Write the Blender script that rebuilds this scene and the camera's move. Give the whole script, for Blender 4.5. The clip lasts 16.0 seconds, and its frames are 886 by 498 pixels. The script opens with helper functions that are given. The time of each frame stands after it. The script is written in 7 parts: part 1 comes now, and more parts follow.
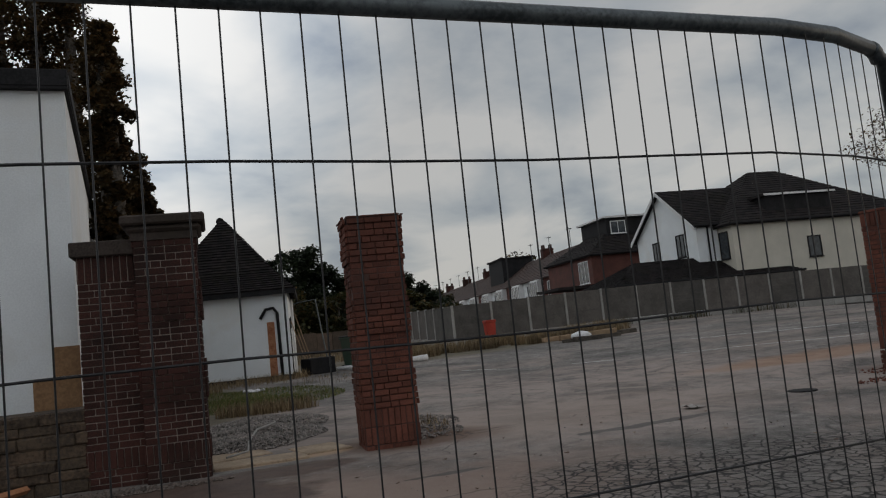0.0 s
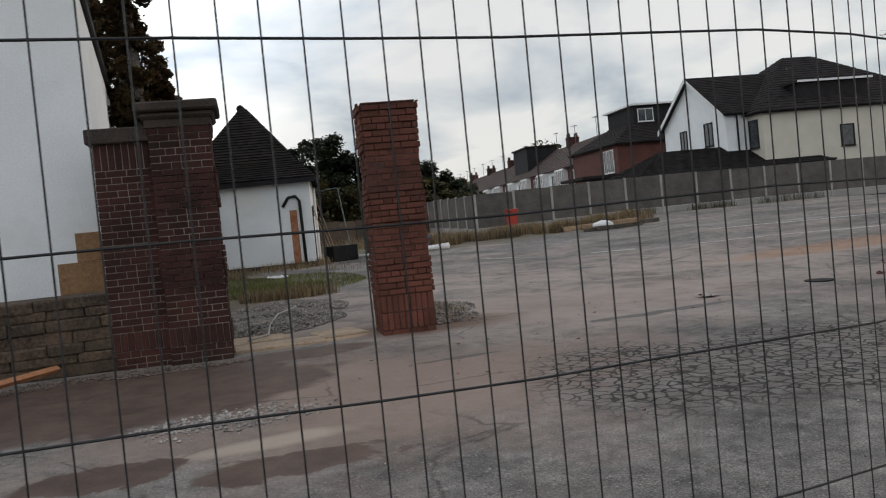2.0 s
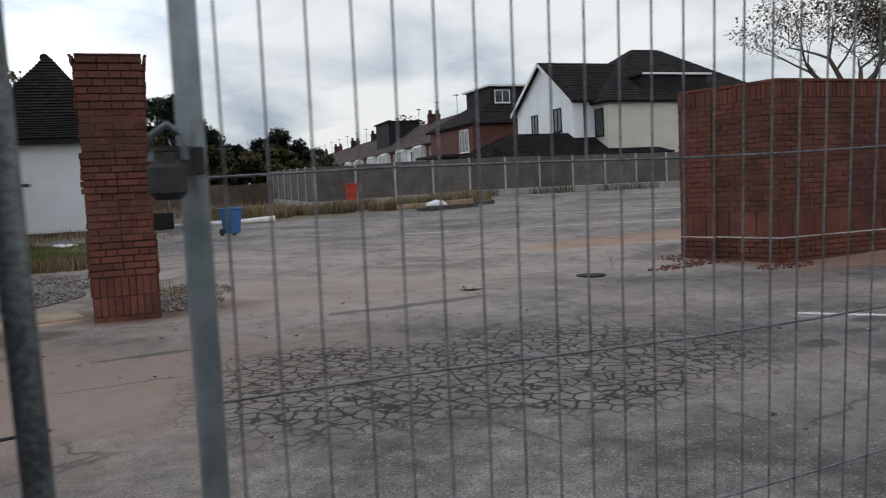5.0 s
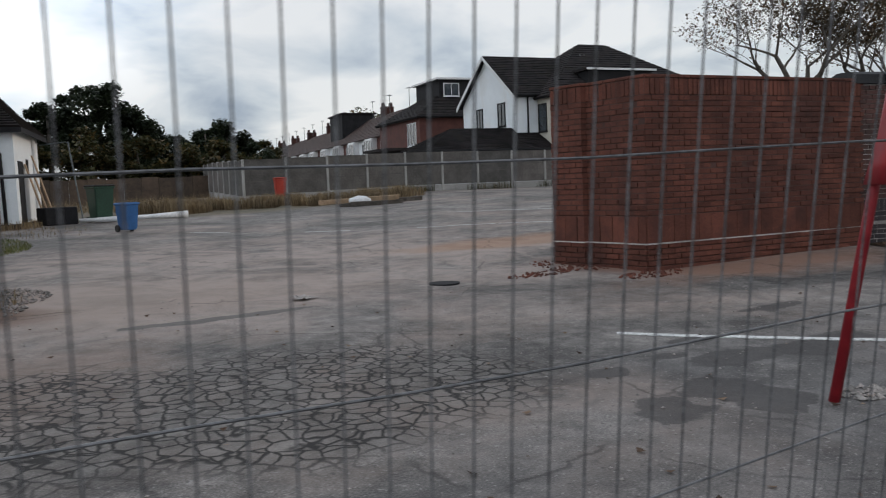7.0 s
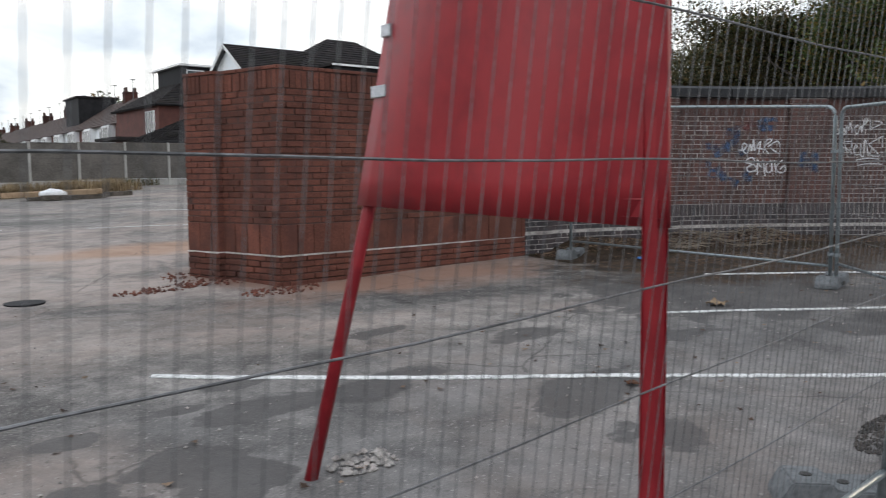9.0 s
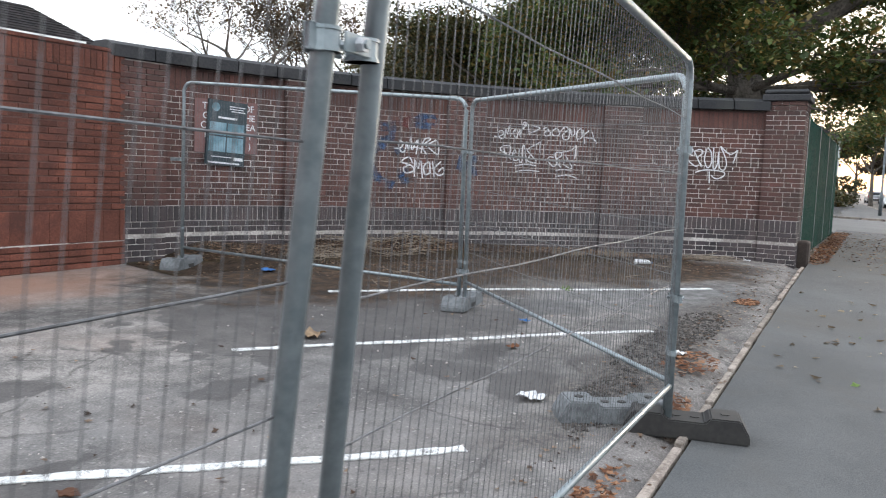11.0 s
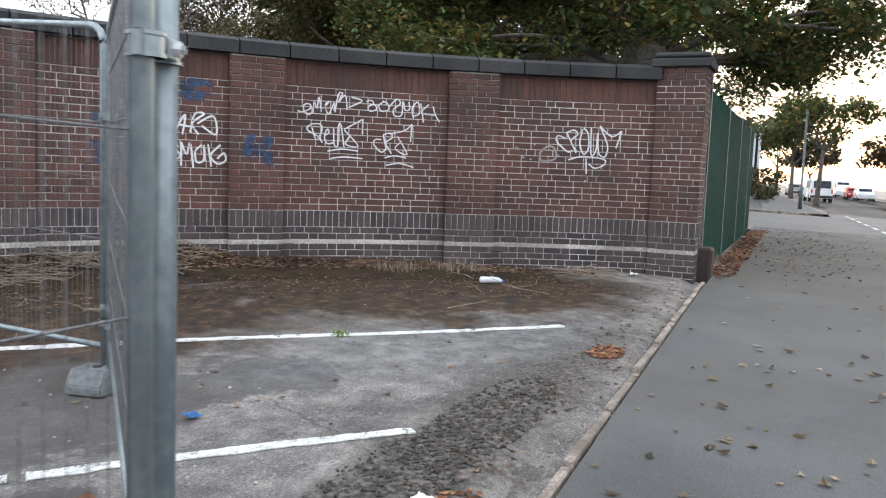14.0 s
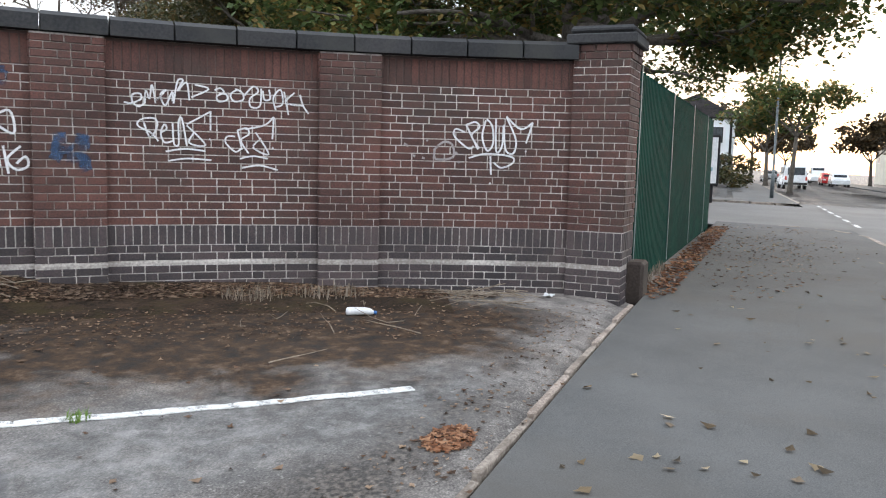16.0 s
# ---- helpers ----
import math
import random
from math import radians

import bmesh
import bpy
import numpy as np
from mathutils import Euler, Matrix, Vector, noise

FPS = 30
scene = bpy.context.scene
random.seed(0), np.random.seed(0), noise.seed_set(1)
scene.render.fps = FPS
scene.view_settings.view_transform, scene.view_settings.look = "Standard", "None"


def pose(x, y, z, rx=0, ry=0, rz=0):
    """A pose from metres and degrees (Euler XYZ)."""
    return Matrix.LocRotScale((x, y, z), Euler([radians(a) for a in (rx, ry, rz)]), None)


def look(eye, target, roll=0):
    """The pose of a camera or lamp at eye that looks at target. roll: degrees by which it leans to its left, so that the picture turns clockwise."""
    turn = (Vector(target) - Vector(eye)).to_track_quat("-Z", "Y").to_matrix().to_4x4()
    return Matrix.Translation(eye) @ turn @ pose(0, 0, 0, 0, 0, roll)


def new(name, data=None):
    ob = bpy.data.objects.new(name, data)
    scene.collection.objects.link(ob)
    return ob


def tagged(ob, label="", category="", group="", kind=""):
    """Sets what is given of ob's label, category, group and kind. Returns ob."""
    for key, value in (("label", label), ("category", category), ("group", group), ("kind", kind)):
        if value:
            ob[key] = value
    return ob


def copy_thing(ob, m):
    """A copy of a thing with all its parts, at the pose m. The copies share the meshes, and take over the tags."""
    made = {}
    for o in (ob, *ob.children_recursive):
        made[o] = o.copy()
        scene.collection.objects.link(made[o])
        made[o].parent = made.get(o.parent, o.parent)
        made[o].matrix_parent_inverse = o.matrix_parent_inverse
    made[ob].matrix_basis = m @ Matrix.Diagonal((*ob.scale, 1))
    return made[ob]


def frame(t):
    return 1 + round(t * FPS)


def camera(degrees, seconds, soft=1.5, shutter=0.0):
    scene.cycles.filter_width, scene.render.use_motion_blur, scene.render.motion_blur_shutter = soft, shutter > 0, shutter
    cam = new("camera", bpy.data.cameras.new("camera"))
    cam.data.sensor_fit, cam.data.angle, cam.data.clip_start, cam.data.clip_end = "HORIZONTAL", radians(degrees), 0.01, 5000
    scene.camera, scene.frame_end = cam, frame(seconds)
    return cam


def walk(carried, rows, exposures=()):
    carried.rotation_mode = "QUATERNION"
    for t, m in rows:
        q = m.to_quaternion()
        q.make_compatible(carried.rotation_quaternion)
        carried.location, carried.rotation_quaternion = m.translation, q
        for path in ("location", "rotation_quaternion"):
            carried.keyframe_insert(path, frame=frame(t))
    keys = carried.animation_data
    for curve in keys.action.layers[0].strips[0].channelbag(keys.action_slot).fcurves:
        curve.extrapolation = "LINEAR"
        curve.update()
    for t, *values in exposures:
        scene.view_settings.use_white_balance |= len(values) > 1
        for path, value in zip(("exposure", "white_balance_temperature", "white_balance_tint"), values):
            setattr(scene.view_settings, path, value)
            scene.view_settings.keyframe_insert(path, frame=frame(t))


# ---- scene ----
cam = camera(56.9, 16.0, soft=1.1, shutter=0.22)
PATH = [
    (0, (0.052, -0.004, 1.469), (0.79, 1.842, 1.679), -6.0),
    (0.5, (0.055, -0.026, 1.476), (0.763, 1.841, 1.592), -6.2),
    (1, (0.085, -0.003, 1.478), (0.768, 1.877, 1.463), -6.0),
    (1.5, (0.077, -0.028, 1.472), (0.754, 1.854, 1.44), -5.9),
    (2, (0.168, -0.022, 1.448), (0.828, 1.866, 1.395), -5.7),
    (2.5, (0.418, -0.001, 1.44), (0.948, 1.926, 1.378), -5.7),
    (3, (0.63, 0.048, 1.444), (1.084, 1.995, 1.373), -5.7),
    (3.5, (0.872, 0.122, 1.443), (1.297, 2.074, 1.363), -5.5),
    (4, (1.125, 0.294, 1.449), (1.7, 2.207, 1.35), -4.8),
    (4.5, (1.491, 0.276, 1.42), (2.389, 2.058, 1.292), -3.2),
    (7, (3.688, 0.217, 1.448), (4.697, 1.936, 1.287), -2.3),
    (7.5, (4.193, 0.147, 1.445), (5.308, 1.8, 1.277), -1.9),
    (8, (4.728, 0.158, 1.423), (5.884, 1.781, 1.252), -1.9),
    (8.5, (5.278, 0.135, 1.471), (6.529, 1.685, 1.293), -1.5),
    (9, (5.841, 0.134, 1.486), (7.279, 1.513, 1.302), -0.5),
    (9.5, (6.43, 0.159, 1.478), (7.983, 1.406, 1.296), 0.2),
    (10, (7.091, 0.16, 1.455), (8.871, 1.055, 1.283), 1.8),
    (10.2, (7.326, 0.183, 1.475), (9.118, 1.053, 1.301), 2.0),
    (12.3, (9.776, 0.152, 1.436), (11.618, 0.909, 1.251), 2.5),
    (12.5, (10.027, 0.135, 1.454), (11.872, 0.887, 1.268), 2.5),
    (13, (10.638, 0.116, 1.428), (12.49, 0.847, 1.241), 2.4),
    (13.5, (11.215, 0.047, 1.442), (13.077, 0.753, 1.253), 2.3),
    (14, (11.811, -0.026, 1.471), (13.68, 0.662, 1.28), 2.2),
    (14.5, (12.342, -0.141, 1.552), (14.215, 0.533, 1.353), 2.0),
    (15, (12.889, -0.258, 1.578), (14.765, 0.405, 1.376), 1.8),
    (15.5, (13.401, -0.353, 1.598), (15.28, 0.298, 1.388), 1.6),
    (16, (13.844, -0.419, 1.629), (15.725, 0.225, 1.414), 1.5),
]
EXPOSURES = [(0.0, -1.04, 6850, 12), (0.5, -0.88, 6850, 12), (1.0, -0.54, 6850, 12), (2.0, -0.32, 6800, 12), (4.5, -0.20, 6600, 12), (7.0, -0.28, 6500, 12), (8.0, -0.14, 6550, 12), (9.0, 0.36, 6650, 12),
             (9.5, 0.72, 6600, 12), (10.2, 1.08, 6550, 12), (12.5, 1.12, 6550, 12), (16.0, 1.12, 6550, 12)]
walk(cam, [(t, look(eye, target, roll)) for t, eye, target, roll in PATH], EXPOSURES)

# ---------------------------------------------------------------- sky and sun
SUN_AZ, SUN_EL = radians(-7), radians(7)
world = bpy.data.worlds.new("overcast_dusk")
scene.world = world
world.use_nodes = True
wn, wl = world.node_tree.nodes, world.node_tree.links
wn.clear()
w_out = wn.new("ShaderNodeOutputWorld")
w_bg = wn.new("ShaderNodeBackground")
w_bg.inputs["Strength"].default_value = 1.38
wl.new(w_bg.outputs[0], w_out.inputs[0])
sky = wn.new("ShaderNodeTexSky")
sky.sky_type = "NISHITA"
sky.sun_disc = False
sky.sun_elevation = SUN_EL
sky.sun_rotation = radians(90) - SUN_AZ
sky_dim = wn.new("ShaderNodeMix")
sky_dim.data_type, sky_dim.blend_type = "RGBA", "MULTIPLY"
sky_dim.inputs[0].default_value = 1.0
wl.new(sky.outputs[0], sky_dim.inputs[6])
sky_dim.inputs[7].default_value = (0.11, 0.11, 0.11, 1)
tc = wn.new("ShaderNodeTexCoord")
sep = wn.new("ShaderNodeSeparateXYZ")
wl.new(tc.outputs["Generated"], sep.inputs[0])
addz = wn.new("ShaderNodeMath")
addz.operation = "ADD"
wl.new(sep.outputs[2], addz.inputs[0])
addz.inputs[1].default_value = 0.28
divv = wn.new("ShaderNodeVectorMath")
divv.operation = "DIVIDE"
comb = wn.new("ShaderNodeCombineXYZ")
for i in range(3):
    wl.new(addz.outputs[0], comb.inputs[i])
wl.new(tc.outputs["Generated"], divv.inputs[0])
wl.new(comb.outputs[0], divv.inputs[1])
cn = wn.new("ShaderNodeTexNoise")
cn.inputs["Scale"].default_value = 2.1
cn.inputs["Detail"].default_value = 7
cn.inputs["Roughness"].default_value = 0.5
cn.inputs["Distortion"].default_value = 0.25
wl.new(divv.outputs[0], cn.inputs["Vector"])
cr = wn.new("ShaderNodeValToRGB")
cr.color_ramp.elements[0].position, cr.color_ramp.elements[0].color = 0.30, (0.27, 0.345, 0.47, 1)
cr.color_ramp.elements[1].position, cr.color_ramp.elements[1].color = 0.60, (0.86, 0.89, 0.91, 1)
mid = cr.color_ramp.elements.new(0.45)
mid.color = (0.59, 0.66, 0.73, 1)
wl.new(cn.outputs[0], cr.inputs[0])
w_mix = wn.new("ShaderNodeMix")
w_mix.data_type = "RGBA"
w_mix.inputs[0].default_value = 0.80
wl.new(sky_dim.outputs[2], w_mix.inputs[6])
wl.new(cr.outputs[0], w_mix.inputs[7])
# unseen sky away from the low sun, brightened to light the walls facing it
side = wn.new("ShaderNodeVectorMath")
side.operation = "DOT_PRODUCT"
side.inputs[1].default_value = (-0.85, -0.45, 0.0)
wl.new(tc.outputs["Generated"], side.inputs[0])
thin = wn.new("ShaderNodeMapRange")
for key, val in (("From Min", -0.75), ("From Max", 0.35), ("To Min", 0.93), ("To Max", 1.34)):
    thin.inputs[key].default_value = val
thin.interpolation_type = "SMOOTHSTEP"
wl.new(side.outputs["Value"], thin.inputs["Value"])
w_bright = wn.new("ShaderNodeVectorMath")
w_bright.operation = "SCALE"
wl.new(w_mix.outputs[2], w_bright.inputs[0])
# and a wide bright break high over the cottage
brk = wn.new("ShaderNodeVectorMath")
brk.operation = "DOT_PRODUCT"
brk.inputs[1].default_value = (-0.10, 0.888, 0.448)
wl.new(tc.outputs["Generated"], brk.inputs[0])
brk_r = wn.new("ShaderNodeMapRange")
for key, val in (("From Min", 0.88), ("From Max", 0.995), ("To Min", 1.0), ("To Max", 1.9)):
    brk_r.inputs[key].default_value = val
brk_r.interpolation_type = "SMOOTHSTEP"
wl.new(brk.outputs["Value"], brk_r.inputs["Value"])
both = wn.new("ShaderNodeMath")
both.operation = "MULTIPLY"
wl.new(thin.outputs[0], both.inputs[0])
wl.new(brk_r.outputs[0], both.inputs[1])
wl.new(both.outputs[0], w_bright.inputs["Scale"])
wl.new(w_bright.outputs[0], w_bg.inputs[0])

sun = new("sun", bpy.data.lights.new("sun", "SUN"))
sun.data.energy, sun.data.angle, sun.data.color = 0.8, radians(14), (1.0, 0.86, 0.70)
sun.matrix_world = look((0, 0, 30), (-math.cos(SUN_AZ) * math.cos(SUN_EL), -math.sin(SUN_AZ) * math.cos(SUN_EL), 30 - math.sin(SUN_EL)))


# ---------------------------------------------------------------- materials
def ramp(nt, fac, stops):
    r = nt.nodes.new("ShaderNodeValToRGB")
    els = r.color_ramp.elements
    while len(els) < len(stops):
        els.new(0.5)
    for e, (p, c) in zip(els, stops):
        e.position, e.color = p, (*c, 1) if len(c) == 3 else c
    nt.links.new(fac, r.inputs[0])
    return r.outputs[0]


def noise_tex(nt, vec, scale, detail=5, rough=0.55, distort=0.0):
    n = nt.nodes.new("ShaderNodeTexNoise")
    n.inputs["Scale"].default_value, n.inputs["Detail"].default_value = scale, detail
    n.inputs["Roughness"].default_value, n.inputs["Distortion"].default_value = rough, distort
    nt.links.new(vec, n.inputs["Vector"])
    return n.outputs[0]


def mixc(nt, fac, a, b, mode="MIX"):
    m = nt.nodes.new("ShaderNodeMix")
    m.data_type, m.blend_type = "RGBA", mode
    for i, v in ((0, fac), (6, a), (7, b)):
        if isinstance(v, (int, float)):
            m.inputs[i].default_value = v
        elif isinstance(v, tuple):
            m.inputs[i].default_value = (*v, 1)
        else:
            nt.links.new(v, m.inputs[i])
    return m.outputs[2]


def mathn(nt, op, a, b=0.0, clamp=False):
    m = nt.nodes.new("ShaderNodeMath")
    m.operation, m.use_clamp = op, clamp
    for i, v in ((0, a), (1, b)):
        if isinstance(v, (int, float)):
            m.inputs[i].default_value = v
        else:
            nt.links.new(v, m.inputs[i])
    return m.outputs[0]


def shader(name):
    m = bpy.data.materials.new(name)
    m.use_nodes = True
    nt = m.node_tree
    return m, nt, nt.nodes["Principled BSDF"]


def bump(nt, b, height, strength=0.4, dist=0.01):
    n = nt.nodes.new("ShaderNodeBump")
    n.inputs["Strength"].default_value, n.inputs["Distance"].default_value = strength, dist
    nt.links.new(height, n.inputs["Height"])
    nt.links.new(n.outputs[0], b.inputs["Normal"])


def coords(nt, kind="Object"):
    if kind == "World":
        return nt.nodes.new("ShaderNodeNewGeometry").outputs["Position"]
    return nt.nodes.new("ShaderNodeTexCoord").outputs[kind]


def mat(name, dark, light, fine=60, coarse=2.0, rough=0.8, metal=0.0, strength=0.3, dist=0.004, per_piece=0.0, stain=None, space="World", spec=0.5):
    """Two scales of variation between two colours, with a stain colour in patches and a tint that changes from piece to piece."""
    m, nt, b = shader(name)
    v = coords(nt, space)
    f1, f2 = noise_tex(nt, v, fine, 4), noise_tex(nt, v, coarse, 5, 0.6)
    f = mathn(nt, "ADD", mathn(nt, "MULTIPLY", f1, 0.5), mathn(nt, "MULTIPLY", f2, 0.5))
    col = ramp(nt, f, [(0.41, dark), (0.59, light)])
    if stain:
        f3 = noise_tex(nt, v, coarse * 0.7, 6, 0.65, 0.4)
        col = mixc(nt, ramp(nt, f3, [(0.5, (0, 0, 0)), (0.68, (0.8, 0.8, 0.8))]), col, stain)
    if per_piece:
        oi = nt.nodes.new("ShaderNodeObjectInfo").outputs["Random"]
        g = nt.nodes.new("ShaderNodeNewGeometry").outputs["Random Per Island"]
        r = mathn(nt, "FRACT", mathn(nt, "ADD", oi, g))
        tint = ramp(nt, r, [(0.0, (1 - per_piece,) * 3), (0.45, (1.0, 0.97, 0.95)), (1.0, (1 + per_piece * 0.6, 1 + per_piece * 0.35, 1 + per_piece * 0.3))])
        col = mixc(nt, 1.0, col, tint, "MULTIPLY")
    nt.links.new(col, b.inputs["Base Color"])
    rr = ramp(nt, f, [(0.3, (max(rough - 0.1, 0.05),) * 3), (0.7, (min(rough + 0.1, 1),) * 3)])
    nt.links.new(rr, b.inputs["Roughness"])
    b.inputs["Metallic"].default_value = metal
    b.inputs["Specular IOR Level"].default_value = spec
    bump(nt, b, f1, strength, dist)
    return m


M = {}
M["brick_old"] = mat("brown_brick", (0.045, 0.021, 0.018), (0.122, 0.054, 0.044), 70, 1.2, 0.85, per_piece=0.26, stain=(0.05, 0.035, 0.03))
M["brick_blue"] = mat("blue_brick", (0.026, 0.022, 0.026), (0.072, 0.055, 0.056), 70, 1.5, 0.75, per_piece=0.35)
M["brick_new"] = mat("red_brick", (0.084, 0.033, 0.024), (0.178, 0.068, 0.048), 70, 1.6, 0.9, per_piece=0.24, stain=(0.075, 0.036, 0.03), strength=0.6, dist=0.006, spec=0.25)
M["brick_dark"] = mat("dark_brown_brick", (0.024, 0.012, 0.010), (0.076, 0.031, 0.025), 70, 1.2, 0.9, spec=0.25, per_piece=0.28, stain=(0.035, 0.024, 0.02))
M["brick_far"] = mat("dull_red_brick", (0.075, 0.028, 0.022), (0.13, 0.05, 0.04), 30, 1.6, 0.9)
M["mortar"] = mat("lime_mortar", (0.16, 0.125, 0.11), (0.29, 0.24, 0.21), 90, 3, 0.95)
M["mortar_pale"] = mat("pale_mortar", (0.28, 0.25, 0.23), (0.60, 0.56, 0.53), 40, 1.1, 0.95, stain=(0.17, 0.145, 0.135))
M["mortar_soot"] = mat("sooty_mortar", (0.045, 0.030, 0.027), (0.095, 0.062, 0.055), 60, 2, 0.95)
M["mortar_red"] = mat("red_mortar", (0.048, 0.023, 0.018), (0.10, 0.050, 0.040), 60, 1.4, 0.95)
M["coping"] = mat("blue_coping", (0.014, 0.015, 0.018), (0.036, 0.037, 0.040), 40, 1.5, 0.7, per_piece=0.25, stain=(0.05, 0.05, 0.047), spec=0.3)
M["capstone"] = mat("dark_capstone", (0.030, 0.023, 0.020), (0.068, 0.053, 0.046), 40, 2, 0.9, stain=(0.045, 0.036, 0.028), spec=0.25)
M["plinth_stone"] = mat("rough_stone", (0.034, 0.024, 0.017), (0.115, 0.083, 0.056), 25, 2.2, 0.95, strength=0.8, dist=0.02, per_piece=0.3)
M["render_white"] = mat("white_render", (0.70, 0.73, 0.75), (0.80, 0.83, 0.85), 45, 0.8, 0.9, stain=(0.70, 0.70, 0.68))
M["render_cream"] = mat("cream_render", (0.52, 0.49, 0.42), (0.62, 0.58, 0.50), 45, 0.8, 0.9)
M["board_tan"] = mat("tan_board", (0.21, 0.115, 0.055), (0.32, 0.185, 0.095), 30, 3, 0.85)
M["roof_tile"] = mat("dark_roof_tile", (0.011, 0.010, 0.011), (0.030, 0.026, 0.027), 30, 1.5, 0.9, per_piece=0.4, stain=(0.022, 0.020, 0.016), spec=0.2)
M["roof_red"] = mat("brown_roof_tile", (0.036, 0.022, 0.019), (0.075, 0.045, 0.037), 20, 1.0, 0.85, per_piece=0.3)
M["fascia"] = mat("white_fascia", (0.62, 0.62, 0.62), (0.74, 0.74, 0.74), 30, 2, 0.6)
M["black_trim"] = mat("black_trim", (0.010, 0.010, 0.011), (0.024, 0.023, 0.025), 30, 2, 0.8, spec=0.2)
M["glass"] = mat("dark_pane", (0.02, 0.025, 0.03), (0.05, 0.06, 0.07), 5, 1, 0.12)
M["galv"] = mat("galvanised_steel", (0.20, 0.235, 0.25), (0.31, 0.35, 0.365), 30, 3, 0.42, metal=0.55, strength=0.05, stain=(0.24, 0.275, 0.29))
# darker steel than galv, for the first fence panel and some thin posts
M["galv_dark"] = mat("dark_steel", (0.06, 0.07, 0.075), (0.15, 0.17, 0.18), 90, 7, 0.5, metal=0.5, strength=0.1)
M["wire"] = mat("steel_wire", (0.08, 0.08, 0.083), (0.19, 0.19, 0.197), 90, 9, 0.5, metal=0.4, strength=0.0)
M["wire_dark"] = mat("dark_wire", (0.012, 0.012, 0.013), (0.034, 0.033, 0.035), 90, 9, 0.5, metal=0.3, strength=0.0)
M["red_paint"] = mat("red_paint", (0.20, 0.010, 0.016), (0.29, 0.018, 0.024), 8, 1.3, 0.45, spec=0.3, strength=0.15, dist=0.01)
M["tape"] = mat("silver_tape", (0.45, 0.46, 0.48), (0.6, 0.6, 0.62), 50, 8, 0.4, metal=0.3)
M["white_line"] = mat("worn_white_paint", (0.50, 0.50, 0.49), (0.78, 0.78, 0.77), 30, 6, 0.8)
M["kerb"] = mat("concrete_edging", (0.15, 0.125, 0.105), (0.32, 0.285, 0.25), 50, 4, 0.95, per_piece=0.3, stain=(0.09, 0.075, 0.062))
M["concrete"] = mat("concrete", (0.24, 0.23, 0.215), (0.38, 0.37, 0.35), 40, 1.2, 0.9)
M["gravel_panel"] = mat("fence_panel", (0.075, 0.070, 0.064), (0.14, 0.13, 0.12), 20, 1.5, 0.9, per_piece=0.25)
M["plastic_green"] = mat("green_plastic", (0.008, 0.035, 0.022), (0.015, 0.06, 0.035), 20, 2, 0.5)
M["plastic_blue"] = mat("blue_plastic", (0.012, 0.085, 0.24), (0.022, 0.12, 0.33), 20, 2, 0.5)
M["plastic_red"] = mat("red_plastic", (0.36, 0.035, 0.02), (0.5, 0.06, 0.035), 20, 2, 0.5)
M["plastic_grey"] = mat("grey_plastic", (0.085, 0.093, 0.098), (0.17, 0.18, 0.188), 30, 3, 0.8)
M["plastic_black"] = mat("black_rubber", (0.012, 0.011, 0.011), (0.03, 0.028, 0.026), 30, 3, 0.7)
M["green_sheet"] = mat("green_steel_sheet", (0.002, 0.026, 0.019), (0.005, 0.045, 0.033), 14, 1.5, 0.85, spec=0.06)
M["bark"] = mat("grey_bark", (0.040, 0.033, 0.027), (0.11, 0.095, 0.08), 20, 3, 0.95, strength=0.9, dist=0.03)
M["wood"] = mat("raw_timber", (0.22, 0.15, 0.09), (0.38, 0.27, 0.17), 40, 3, 0.85, per_piece=0.2)
M["wood_orange"] = mat("orange_timber", (0.36, 0.15, 0.07), (0.52, 0.24, 0.12), 40, 3, 0.8)
M["rubble"] = mat("broken_stone", (0.20, 0.19, 0.18), (0.42, 0.40, 0.38), 40, 4, 0.95, per_piece=0.35)
M["gravel"] = mat("grey_gravel", (0.115, 0.105, 0.098), (0.31, 0.29, 0.27), 40, 4, 0.95, per_piece=0.4)
M["grit_dark"] = mat("dirty_grit", (0.07, 0.055, 0.046), (0.19, 0.16, 0.14), 40, 4, 0.95, per_piece=0.4)
M["fence_brown"] = mat("brown_fence_board", (0.06, 0.042, 0.03), (0.12, 0.085, 0.06), 20, 2, 0.9, per_piece=0.25)
M["slab_tan"] = mat("sandy_slab", (0.26, 0.19, 0.13), (0.44, 0.33, 0.23), 30, 3, 0.95)
M["rust"] = mat("rust_stain", (0.25, 0.09, 0.04), (0.42, 0.20, 0.11), 20, 4, 0.95)
M["sheeting"] = mat("white_sheeting", (0.55, 0.56, 0.58), (0.75, 0.75, 0.76), 20, 4, 0.6)


